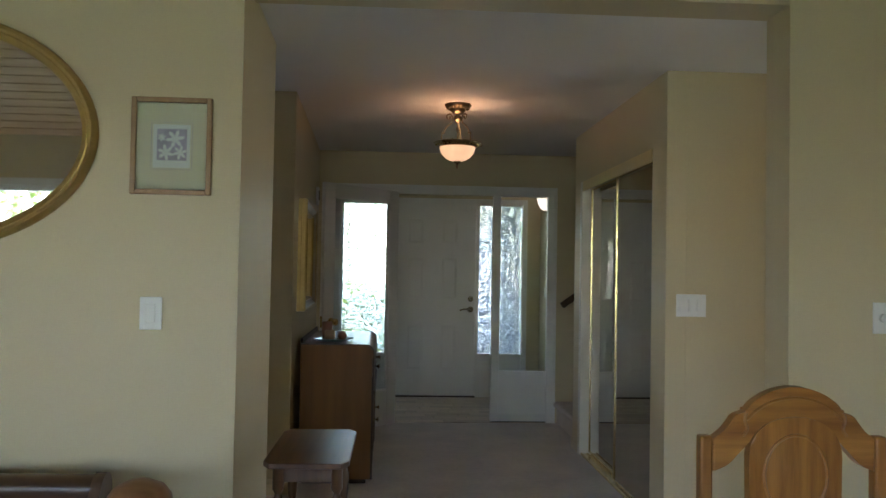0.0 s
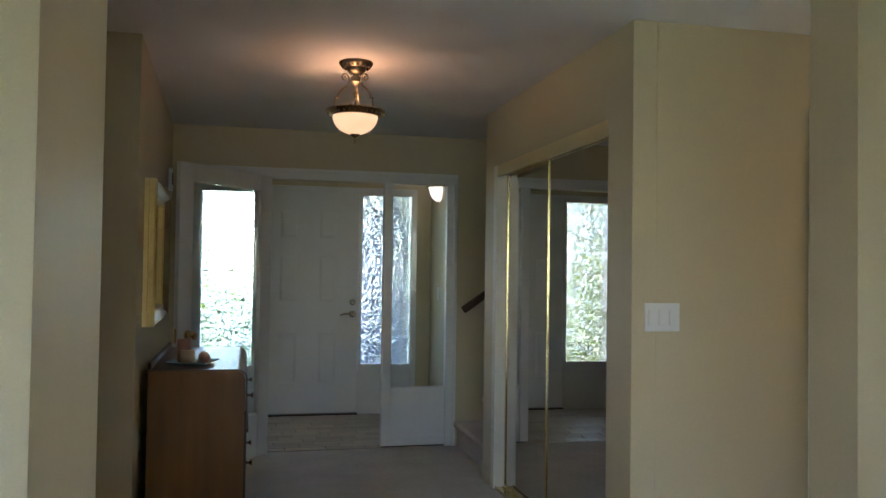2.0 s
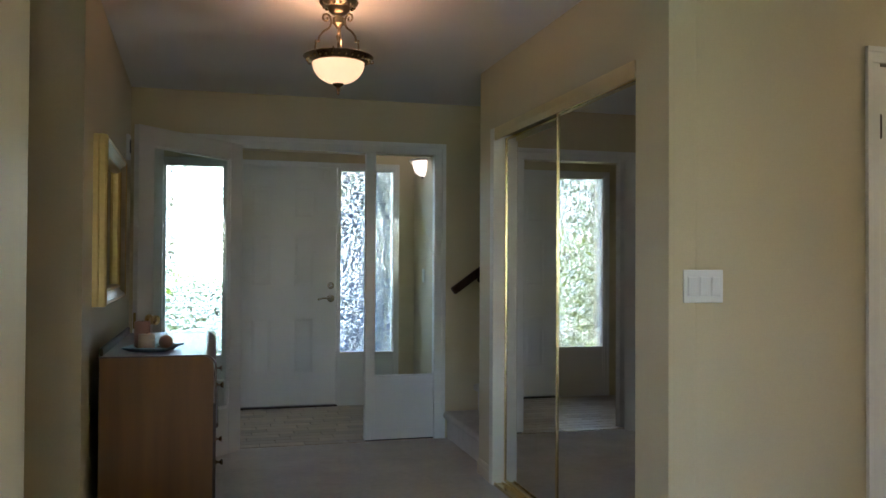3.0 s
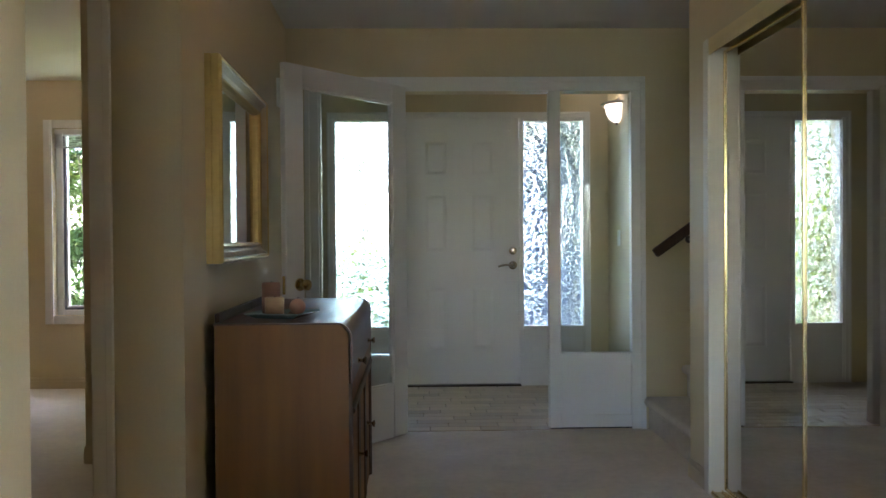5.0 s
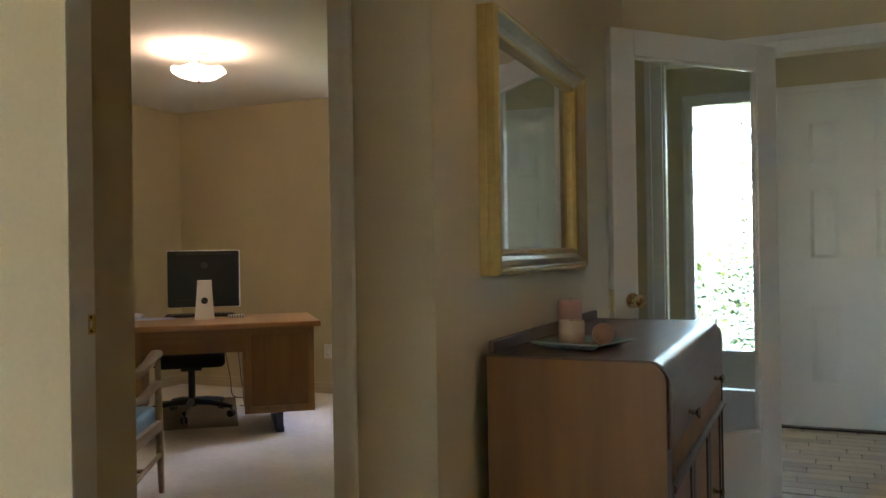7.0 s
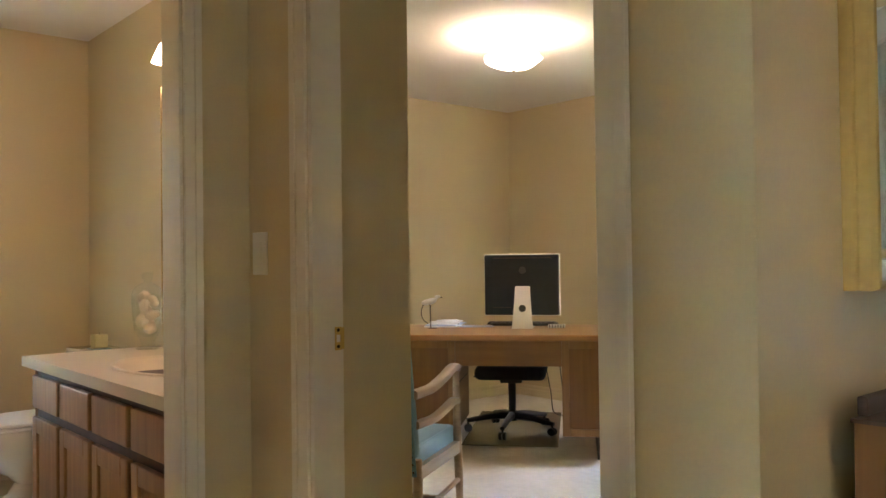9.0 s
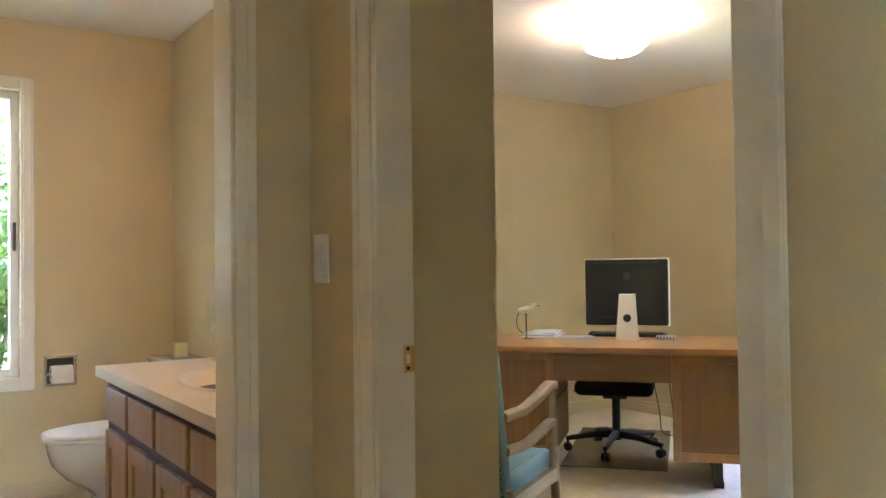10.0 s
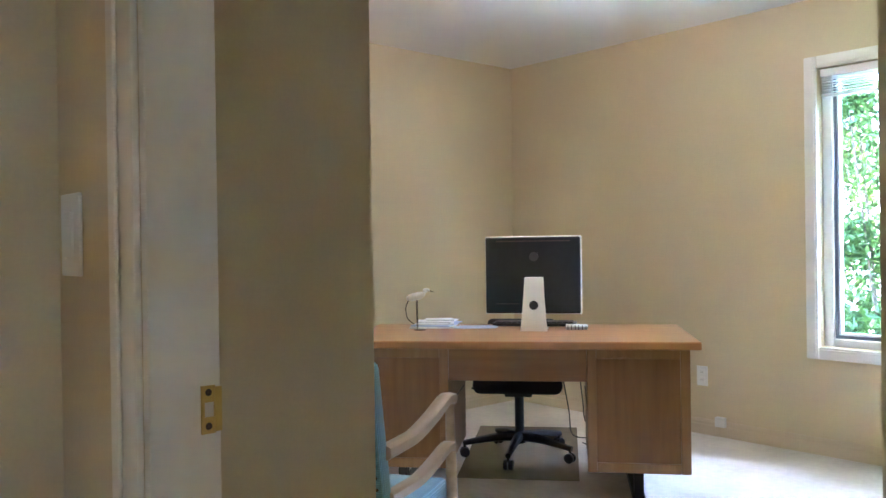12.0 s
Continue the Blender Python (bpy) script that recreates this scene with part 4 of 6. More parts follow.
# ---- mirrors and picture ----
def frame_profile(ob, name, y0, y1, z0, z1, prof, mat):
    """A mitred frame in the yz plane that faces +x; the profile is (inset, stand-off)."""
    bm = bmesh.new()
    loops = []
    for ins, off in prof:
        loops.append([bm.verts.new((off, y, z)) for y, z in ((y0 + ins, z0 + ins), (y1 - ins, z0 + ins), (y1 - ins, z1 - ins), (y0 + ins, z1 - ins))])
    for a, b in zip(loops, loops[1:]):
        for i in range(4):
            bm.faces.new((a[i], a[(i + 1) % 4], b[(i + 1) % 4], b[i]))
    return part(name, bm, mat, ob)


wm = thing("wall_mirror", pose(-0.4885, 5.457, 0, 0, 0, 1.9), "rectangular wall mirror in a stepped gold frame", "mirror")
frame_profile(wm, "outer_frame", 0, 1.0, 1.051, 1.757, [(0, 0.0005), (0, 0.020), (0.002, 0.023), (0.0, 0.027), (0, 0.046), (0.004, 0.055), (0.010, 0.057), (0.016, 0.052)], GOLD)
frame_profile(wm, "cove", 0, 1.0, 1.051, 1.757, [(0.016, 0.0522), (0.021, 0.053), (0.028, 0.044), (0.038, 0.033), (0.050, 0.027), (0.053, 0.030)], GOLD_SILVER)
frame_profile(wm, "inner_frame", 0, 1.0, 1.051, 1.757, [(0.053, 0.0302), (0.058, 0.033), (0.064, 0.029), (0.069, 0.018), (0.070, 0.004)], GOLD)
part("mirror_glass", B(0.003, 0.007, 0.066, 0.934, 1.117, 1.691), MIRROR, wm, "silvered mirror glass")
part("backing", B(0.0, 0.0028, 0.004, 0.996, 1.055, 1.753), WALNUT_EDGE, wm)

om = thing("oval_mirror", pose(-1.53, DIN, 1.768), "oval wall mirror in a worn gold frame", "mirror")


def oval_ring(rings, a, b, segs=64):
    bm = bmesh.new()
    prev = None
    for ins, off in rings:
        cur = [bm.verts.new(((a - ins) * math.cos(2 * math.pi * i / segs), -off, (b - ins) * math.sin(2 * math.pi * i / segs))) for i in range(segs)]
        if prev:
            for i in range(segs):
                bm.faces.new((prev[i], prev[(i + 1) % segs], cur[(i + 1) % segs], cur[i]))
        prev = cur
    return bm


part("frame", oval_ring([(0, 0.001), (0, 0.012), (0.006, 0.024), (0.016, 0.030), (0.026, 0.026), (0.032, 0.028), (0.042, 0.022), (0.052, 0.016), (0.056, 0.006)], 0.615, 0.42), GOLD, om, "worn gold leaf frame", True)
bm = prism(bmesh.new(), [(0.562 * math.cos(2 * math.pi * i / 64), 0.367 * math.sin(2 * math.pi * i / 64)) for i in range(64)], 0.004, 0.008)
turn(bm, Matrix.Rotation(radians(90), 4, "X"))
part("mirror_glass", bm, MIRROR, om, "silvered mirror glass")

pic = thing("framed_print", pose(-0.6635, DIN, 1.733), "lilac flower print with a cream mat in an oak frame", "picture")
OAKFRAME = wood("frame_oak", (0.30, 0.165, 0.080), (0.46, 0.275, 0.145), "z", 2.0, 0.45)
for r in ((-0.1385, -0.1205, -0.17, 0.17), (0.1205, 0.1385, -0.17, 0.17)):
    part("frame_side", B(r[0], r[1], -0.020, 0, r[2], r[3], bevel=0.003), OAKFRAME, pic)
for r in ((-0.1203, 0.1203, -0.17, -0.152), (-0.1203, 0.1203, 0.152, 0.17)):
    part("frame_rail", B(r[0], r[1], -0.020, 0, r[2], r[3], bevel=0.003), OAKFRAME, pic)
MATBOARD = plain("cream_mat_board", (0.74, 0.68, 0.52), 0.9, vary=0.02, grain=200, relief=0.05)
PAPER = plain("white_paper", (0.80, 0.80, 0.80), 0.85, vary=0.02, grain=120, relief=0.05)
LILAC = plain("lilac_ink", (0.47, 0.41, 0.54), 0.85, vary=0.25, grain=90, relief=0.0, broad=24)
part("mat_board", B(-0.1203, 0.1203, -0.008, -0.001, -0.152, 0.152), MATBOARD, pic)
part("mat_line", boxes((-0.071, -0.0695, -0.0086, -0.0082, -0.082, 0.084), (0.0695, 0.071, -0.0086, -0.0082, -0.082, 0.084), (-0.0695, 0.0695, -0.0086, -0.0082, 0.0825, 0.084), (-0.0695, 0.0695, -0.0086, -0.0082, -0.082, -0.0805)), LILAC, pic)
part("print_sheet", B(-0.064, 0.064, -0.0092, -0.0082, -0.076, 0.076), PAPER, pic)
part("print_field", B(-0.050, 0.052, -0.0099, -0.0093, -0.050, 0.060), LILAC, pic, "lilac printed field")
for cx, cz, s, a0 in ((0.012, 0.026, 0.034, 10), (-0.020, -0.022, 0.030, 40), (0.030, -0.022, 0.026, 75), (-0.034, 0.030, 0.016, 20)):
    star = [((s if k % 4 == 0 else 0.74 * s if k % 2 else 0.34 * s) * math.cos(radians(a0 + 15 * k)), (s if k % 4 == 0 else 0.74 * s if k % 2 else 0.34 * s) * math.sin(radians(a0 + 15 * k))) for k in range(24)]
    bm = turn(prism(bmesh.new(), star, 0.0102, 0.0108), Matrix.Translation((cx, 0, cz)) @ Matrix.Rotation(radians(90), 4, "X"))
    part("printed_flower", bm, PAPER, pic, "pale printed lily")
p = part("picture_glass", B(-0.1203, 0.1203, -0.0145, -0.0135, -0.1518, 0.1518), GLASS, pic)
p.visible_shadow = False

# ---- sideboard ----
def sideboard():
    D, L, T = 0.455, 1.135, 0.857
    ob = thing("sideboard", pose(-0.452, 5.392, 0, 0, 0, 0.6), "vintage walnut sideboard with a rounded front edge", "sideboard")
    R = 0.052
    arc = [(D - R + R * math.sin(radians(a)), T - R + R * math.cos(radians(a))) for a in range(0, 91, 10)]

    def slab(y0, y1, prof, name, mat, lab=""):
        bm = bmesh.new()
        a = [bm.verts.new((x, y0, z)) for x, z in prof]
        b = [bm.verts.new((x, y1, z)) for x, z in prof]
        bm.faces.new(a), bm.faces.new(b[::-1])
        for i in range(len(prof)):
            bm.faces.new((a[i], a[(i + 1) % len(prof)], b[(i + 1) % len(prof)], b[i]))
        return part(name, bm, mat, ob, lab, True)

    inner = [(0.004, 0.03), (D - 0.012, 0.03)] + [(D - 0.006 - (R - 0.0) + (R - 0.006) * math.sin(radians(a)), T - 0.006 - R + (R - 0.006) * math.cos(radians(a)) + 0.006) for a in range(90, -1, -10)] + [(0.004, T - 0.0065)]
    slab(0.0, 0.022, inner, "side_panel", WALNUT)
    slab(L - 0.022, L, inner, "side_panel", WALNUT)
    top = [(0.0, T)] + arc + [(D, T - 0.20), (D - 0.006, T - 0.20)] + [(D - R + (R - 0.006) * math.sin(radians(a)), T - R + (R - 0.006) * math.cos(radians(a))) for a in range(90, -1, -10)] + [(0.0, T - 0.006)]
    slab(-0.003, L + 0.003, top, "top", WALNUT_TOP, "dark walnut top, rolled over the front edge")
    part("back_rail", B(0.0, 0.016, 0.02, L - 0.02, T + 0.0005, T + 0.032, bevel=0.004), WALNUT_EDGE, ob)
    part("body", B(0.004, D - 0.03, 0.0225, L - 0.0225, 0.03, T - 0.03), WALNUT_EDGE, ob)
    for y in (-0.004, L - 0.004):
        part("edge_band", B(D - 0.013, D - 0.001, y, y + 0.008, 0.03, T - 0.20, bevel=0.002), WALNUT_EDGE, ob)
    # rolled drawer front, moulding and doors
    dr = part("drawer_front", B(D - 0.0295, D - 0.003, 0.024, L - 0.024, T - 0.275, T - 0.203, bevel=0.003), WALNUT, ob)
    bm = tube(bmesh.new(), [(D - 0.002, 0.0, T - 0.292), (D - 0.002, L, T - 0.292)], 0.011, 8)
    part("waist_moulding", bm, WALNUT_EDGE, ob, "", True)
    n = 3
    wdt = (L - 0.05) / n
    for i in range(n):
        y0 = 0.025 + i * wdt
        d = part("door", B(D - 0.0295, D - 0.010, y0 + 0.002, y0 + wdt - 0.002, 0.045, T - 0.312, bevel=0.002), WALNUT, ob)
        for a, b in ((y0 + 0.004, y0 + 0.045), (y0 + wdt - 0.045, y0 + wdt - 0.004)):
            part("door_stile", B(D - 0.0098, D - 0.004, a, b, 0.047, T - 0.314, bevel=0.002), WALNUT_EDGE, d)
    for y, z in ((0.27, T - 0.165), (L - 0.27, T - 0.165), (0.32, 0.34), (L - 0.32, 0.34)):
        part("knob", lathe(bmesh.new(), [(0, 0), (0.013, 0), (0.010, 0.006), (0.006, 0.010), (0.006, 0.020), (0.014, 0.028), (0.014, 0.033), (0, 0.036)], 14, Matrix.Translation((D - 0.003, y, z)) @ Matrix.Rotation(radians(90), 4, "Y")), BRONZE, ob, "antique brass knob", True)
    part("plinth", B(0.02, D - 0.04, 0.02, L - 0.02, 0.0, 0.0295, bevel=0.002), WALNUT_EDGE, ob)


sideboard()
TT = 0.857
tray = thing("glass_tray", pose(-0.262, 5.615, TT, 0, 0, -14), "clear glass tray holding pebbles", "tray")
TRAYGLASS = plain("green_edge_glass", (0.30, 0.40, 0.38), 0.08, vary=0.05, relief=0.0, coat=0.4)
bm = B(-0.07, 0.07, -0.07, 0.07, 0.001, 0.005)
for (x0, y0), (x1, y1), (u0, v0), (u1, v1) in (((-0.07, -0.07), (0.07, -0.07), (-0.10, -0.10), (0.10, -0.10)), ((0.07, -0.07), (0.07, 0.07), (0.10, -0.10), (0.10, 0.10)), ((0.07, 0.07), (-0.07, 0.07), (0.10, 0.10), (-0.10, 0.10)), ((-0.07, 0.07), (-0.07, -0.07), (-0.10, 0.10), (-0.10, -0.10))):
    a = [bm.verts.new(p) for p in ((x0, y0, 0.001), (x1, y1, 0.001), (u1, v1, 0.016), (u0, v0, 0.016))]
    b = [bm.verts.new(p) for p in ((x0, y0, 0.005), (x1, y1, 0.005), (u1, v1, 0.020), (u0, v0, 0.020))]
    bm.faces.new(a[::-1]), bm.faces.new(b)
    for i in range(4):
        bm.faces.new((a[i], a[(i + 1) % 4], b[(i + 1) % 4], b[i]))
part("dish", bm, TRAYGLASS, tray)
PEBBLE = plain("pebble_stone", (0.22, 0.18, 0.14), 0.6, vary=0.35, grain=60, relief=0.2)
rnd = random.Random(4)
for i in range(22):
    s = rnd.uniform(0.006, 0.010)
    bm = bmesh.new()
    bmesh.ops.create_icosphere(bm, subdivisions=1, radius=s)
    turn(bm, Matrix.Translation((rnd.uniform(-0.062, 0.062), rnd.uniform(-0.068, -0.036) if i % 2 else rnd.uniform(0.0, 0.066), 0.005 + s * 0.6)) @ Matrix.Diagonal((1.2, 1, 0.65, 1)))
    part("pebble", bm, PEBBLE, tray, "", True)


def candle(m, r, h, mat, label):
    ob = thing("pillar_candle", m, label, "candle")
    part("wax", lathe(bmesh.new(), [(0, 0), (r * 0.97, 0), (r, 0.003), (r, h - 0.004), (r * 0.94, h), (r * 0.7, h - 0.002), (r * 0.3, h - 0.005), (0, h - 0.006)], 28), mat, ob, "", True)
    part("wick", tube(bmesh.new(), [(0, 0, h - 0.007), (0.001, 0, h + 0.002), (0.003, 0, h + 0.006)], 0.001, 6), BLACK, ob, "charred wick")
    return ob


def wax(name, lowc, highc, h):
    m, n, l, b = material(name)
    v = coords(n, l)
    sx = n.new("ShaderNodeSeparateXYZ")
    l.new(v, sx.inputs[0])
    mr = n.new("ShaderNodeMapRange")
    mr.inputs["From Max"].default_value = h
    l.new(sx.outputs["Z"], mr.inputs["Value"])
    ad = n.new("ShaderNodeMath")
    ad.operation = "MULTIPLY_ADD"
    ad.inputs[1].default_value = 0.4
    l.new(noise_tex(n, l, v, 40, 4), ad.inputs[0])
    l.new(mr.outputs[0], ad.inputs[2])
    l.new(ramp(n, l, ad.outputs[0], [(0.25, lowc), (0.75, highc)]), b.inputs["Base Color"])
    b.inputs["Roughness"].default_value = 0.5
    b.inputs["Subsurface Weight"].default_value = 0.15
    b.inputs["Subsurface Radius"].default_value = (0.01, 0.005, 0.003)
    return m


WAX_PALE = wax("cream_brown_wax", (0.17, 0.09, 0.05), (0.56, 0.40, 0.26), 0.066)
WAX_PINK = wax("dusty_rose_wax", (0.13, 0.07, 0.05), (0.40, 0.22, 0.16), 0.115)
candle(pose(-0.288, 5.600, TT + 0.0055), 0.034, 0.066, WAX_PALE, "short cream pillar candle, brown at the foot, on the tray")
candle(pose(-0.312, 5.668, TT + 0.0055), 0.033, 0.115, WAX_PINK, "tall dusty rose pillar candle on the tray")
ball = thing("ball_candle", pose(-0.212, 5.632, TT + 0.0055), "round terracotta ball candle on the tray", "candle")
part("wax", lathe(bmesh.new(), [(0, 0)] + [(0.029 * math.sin(radians(a)), 0.029 - 0.029 * math.cos(radians(a))) for a in range(15, 180, 11)] + [(0, 0.058)], 24), wax("terracotta_wax", (0.24, 0.11, 0.06), (0.40, 0.22, 0.14), 0.06), ball, "", True)
part("wick", tube(bmesh.new(), [(0, 0, 0.056), (0.002, 0, 0.062), (0.006, 0, 0.064)], 0.001, 6), BLACK, ball)

# ---- small table and dining corner ----
def turned(x, y, h, r):
    return lathe(bmesh.new(), [(0, 0), (r * 0.7, 0), (r * 0.9, h * 0.05), (r * 0.6, h * 0.09), (r * 0.75, h * 0.12), (r, h * 0.30), (r * 0.7, h * 0.48), (r * 0.6, h * 0.52), (r * 1.05, h * 0.55), (r * 0.6, h * 0.58), (r * 0.9, h * 0.66), (r * 1.05, h * 0.76), (r * 0.55, h * 0.82), (r, h * 0.85), (r, h), (0, h)], 14, Matrix.Translation((x, y, 0)))


tb = thing("side_table", pose(-0.178, 3.515, 0), "small dark walnut side table with clipped corners and turned legs", "side table")
a, b, c = 0.152, 0.32, 0.05
part("tabletop", prism(bmesh.new(), [(-a + c * 0.5, -b), (a - c * 0.5, -b), (a, -b + c), (a, b - c), (a - c * 0.5, b), (-a + c * 0.5, b), (-a, b - c), (-a, -b + c)], 0.613, 0.633, bevel=0.004), WALNUT_TOP, tb)
for x in (-0.105, 0.105):
    part("apron", B(x - 0.009, x + 0.009, -0.20, 0.20, 0.545, 0.6125, bevel=0.002), DARKWALNUT, tb)
for y in (-0.215, 0.215):
    part("apron", B(-0.085, 0.085, y - 0.009, y + 0.009, 0.545, 0.6125, bevel=0.002), DARKWALNUT, tb)
    for x in (-0.105, 0.105):
        part("leg", turned(x, y, 0.6125, 0.021), DARKWALNUT, tb, "", True)

ch = thing("dining_chair", pose(0.905, 1.857, 0, 0, 0, 0), "golden oak dining chair with a carved arched back", "chair")


def curve_plate(outline, y0, y1):
    bm = bmesh.new()
    f = [bm.verts.new((x, y0, z)) for x, z in outline]
    g = [bm.verts.new((x, y1, z)) for x, z in outline]
    bm.faces.new(f), bm.faces.new(g[::-1])
    for i in range(len(outline)):
        bm.faces.new((f[i], f[(i + 1) % len(outline)], g[(i + 1) % len(outline)], g[i]))
    es = [e for e in bm.edges if abs(e.verts[0].co.y - e.verts[1].co.y) < 1e-6]
    bmesh.ops.bevel(bm, geom=es, offset=0.004, segments=2, affect="EDGES", profile=0.5)
    return bm


for x in (-0.205, 0.205):
    part("back_post", turn(B(-0.015, 0.015, -0.014, 0.014, 0, 0.948, bevel=0.006), Matrix.Translation((x, 0.0, 0))), OAK_UP, ch)
half = [(0.19, 0.942), (0.166, 0.960), (0.150, 0.980), (0.138, 0.996), (0.124, 1.000), (0.113, 1.006), (0.096, 1.026), (0.055, 1.050), (0, 1.061)]
top = [(p.x, p.z) for p in spline([(-x, 0, z) for x, z in half] + [(x, 0, z) for x, z in half[-2::-1]], 4)]
low = [(p.x, p.z) for p in spline([(0.19, 0, 0.868), (0.155, 0, 0.884), (0.120, 0, 0.920), (0.075, 0, 0.960), (0, 0, 0.978), (-0.075, 0, 0.960), (-0.120, 0, 0.920), (-0.155, 0, 0.884), (-0.19, 0, 0.868)], 5)]
part("crest_rail", curve_plate(top + low, -0.013, 0.013), OAK, ch, "carved arched crest rail")
for sx in (-1, 1):
    part("crest_bead", tube(bmesh.new(), spline([(sx * 0.113, -0.0125, 1.002), (sx * 0.118, -0.0135, 0.985), (sx * 0.112, -0.0135, 0.965), (sx * 0.122, -0.0125, 0.948)], 5), 0.0035, 6), OAK, ch, "", True)
part("crest_bead", tube(bmesh.new(), spline([(-0.112, -0.0125, 0.985), (-0.088, -0.0135, 1.008), (-0.05, -0.0135, 1.028), (0, -0.0135, 1.036), (0.05, -0.0135, 1.028), (0.088, -0.0135, 1.008), (0.112, -0.0125, 0.985)], 5), 0.0035, 6), OAK, ch, "", True)
spl = [(-0.105, 0.52), (0.105, 0.52)] + [(p.x, p.z) for p in spline([(0.109, 0, 0.90), (0.100, 0, 0.945), (0.060, 0, 0.980), (0, 0, 0.993), (-0.060, 0, 0.980), (-0.100, 0, 0.945), (-0.109, 0, 0.90)], 5)]
part("splat", curve_plate(spl, -0.018, 0.006), OAK_UP, ch, "pressed oak splat")
part("splat_carving", tube(bmesh.new(), [(0.074 * math.cos(radians(t)), -0.018, 0.86 + 0.092 * math.sin(radians(t))) for t in range(-60, 241, 12)], 0.004, 6), OAK_UP, ch, "pressed oval carving", True)
part("lower_rail", B(-0.19, 0.19, -0.010, 0.010, 0.49, 0.525, bevel=0.004), OAK, ch)
part("seat", B(-0.22, 0.22, -0.42, 0.0135, 0.43, 0.462, bevel=0.010, segs=3), OAK, ch)
for x in (-0.19, 0.19):
    part("front_leg", turned(x, -0.38, 0.4295, 0.022), OAK, ch, "", True)
    part("side_stretcher", tube(bmesh.new(), [(x, -0.365, 0.18), (x, -0.012, 0.20)], 0.010, 8), OAK, ch, "", True)
part("front_stretcher", tube(bmesh.new(), [(-0.17, -0.38, 0.25), (0.17, -0.38, 0.25)], 0.011, 8), OAK, ch, "", True)

# a narrow chair with a tall back
for ob in ch.children:
    for v in ob.data.vertices:
        z = v.co.z
        v.co.x *= 0.848
        if z > 0.70:
            v.co.z = 1.309 - 0.848 * (1.309 - z)
        elif z > 0.50:
            v.co.z = 0.50 + (z - 0.50) * 1.463

# roll-backed bench under the oval mirror, and a round-topped stool beside it
bn = thing("roll_back_bench", pose(-0.885, 2.88, -0.0), "dark wood bench with a rolled back and scrolled end", "bench")
DARKWOOD = wood("dark_stained_wood", (0.045, 0.022, 0.012), (0.13, 0.065, 0.035), "x", 1.0, 0.35, 0.3)
ENDWOOD = wood("scrolled_end_wood", (0.10, 0.055, 0.032), (0.20, 0.12, 0.075), "z", 1.0, 0.4, 0.2)
bm = tube(bmesh.new(), [(-1.25, 0.10, 0.602), (0.07, 0.10, 0.602)], 0.046, 20)
part("rolled_back", bm, DARKWOOD, bn, "", True)
part("back_panel", turn(B(-1.25, 0.07, 0.085, 0.105, 0.40, 0.57, bevel=0.003), Matrix()), DARKWOOD, bn)
part("seat", B(-1.25, 0.07, -0.30, 0.115, 0.38, 0.4195, bevel=0.008), DARKWOOD, bn)
for x in (0.0705, -1.285):
    out = [(p.y, p.z) for p in spline([(0, 0.13, 0), (0, 0.13, 0.40), (0, 0.155, 0.55), (0, 0.145, 0.63), (0, 0.10, 0.654), (0, 0.055, 0.63), (0, 0.02, 0.585), (0, -0.06, 0.565), (0, -0.20, 0.55), (0, -0.29, 0.51), (0, -0.30, 0.40), (0, -0.30, 0)], 4)]
    bm = bmesh.new()
    f = [bm.verts.new((x, y, z)) for y, z in out]
    g = [bm.verts.new((x + 0.034, y, z)) for y, z in out]
    bm.faces.new(f), bm.faces.new(g[::-1])
    for i in range(len(out)):
        bm.faces.new((f[i], f[(i + 1) % len(out)], g[(i + 1) % len(out)], g[i]))
    part("scrolled_end", bm, ENDWOOD, bn)
rs = thing("round_stool", pose(-0.60, 2.72, 0), "reddish wooden stool with a domed top", "stool")
REDWOOD = wood("reddish_wood", (0.20, 0.080, 0.030), (0.37, 0.175, 0.080), "x", 1.0, 0.4, 0.3)
part("domed_seat", lathe(bmesh.new(), [(0, 0.60), (0.085, 0.60), (0.094, 0.620), (0.090, 0.650), (0.070, 0.678), (0.035, 0.694), (0, 0.698)], 28), REDWOOD, rs, "", True)
for k in range(4):
    a = radians(45 + 90 * k)
    part("leg", tube(bmesh.new(), [(0.06 * math.cos(a), 0.06 * math.sin(a), 0.605), (0.11 * math.cos(a), 0.11 * math.sin(a), 0)], 0.013, 8), REDWOOD, rs, "", True)

# ---- office ----
TURN = 40.0
UX, VX = Vector((math.cos(radians(TURN)), math.sin(radians(TURN)), 0)), Vector((-math.sin(radians(TURN)), math.cos(radians(TURN)), 0))
DR = Vector((-2.523, 7.813, 0))   # near right corner of the desk top
DT = 0.70


def on_desk(u, v, z=0.0):
    """A place measured leftwards and inwards from the desk's near right corner."""
    return DR - UX * u + VX * v + Vector((0, 0, z))


dk = thing("desk", Matrix.Translation(DR) @ Matrix.Rotation(radians(TURN), 4, "Z"), "oak double-pedestal desk with panelled sides on dark metal runners", "desk")
DL, DW = 1.53, 0.766
part("desktop", B(-DL, 0, 0, DW, DT - 0.034, DT, bevel=0.006, segs=3), DESKTOP, dk, "honey oak desk top")


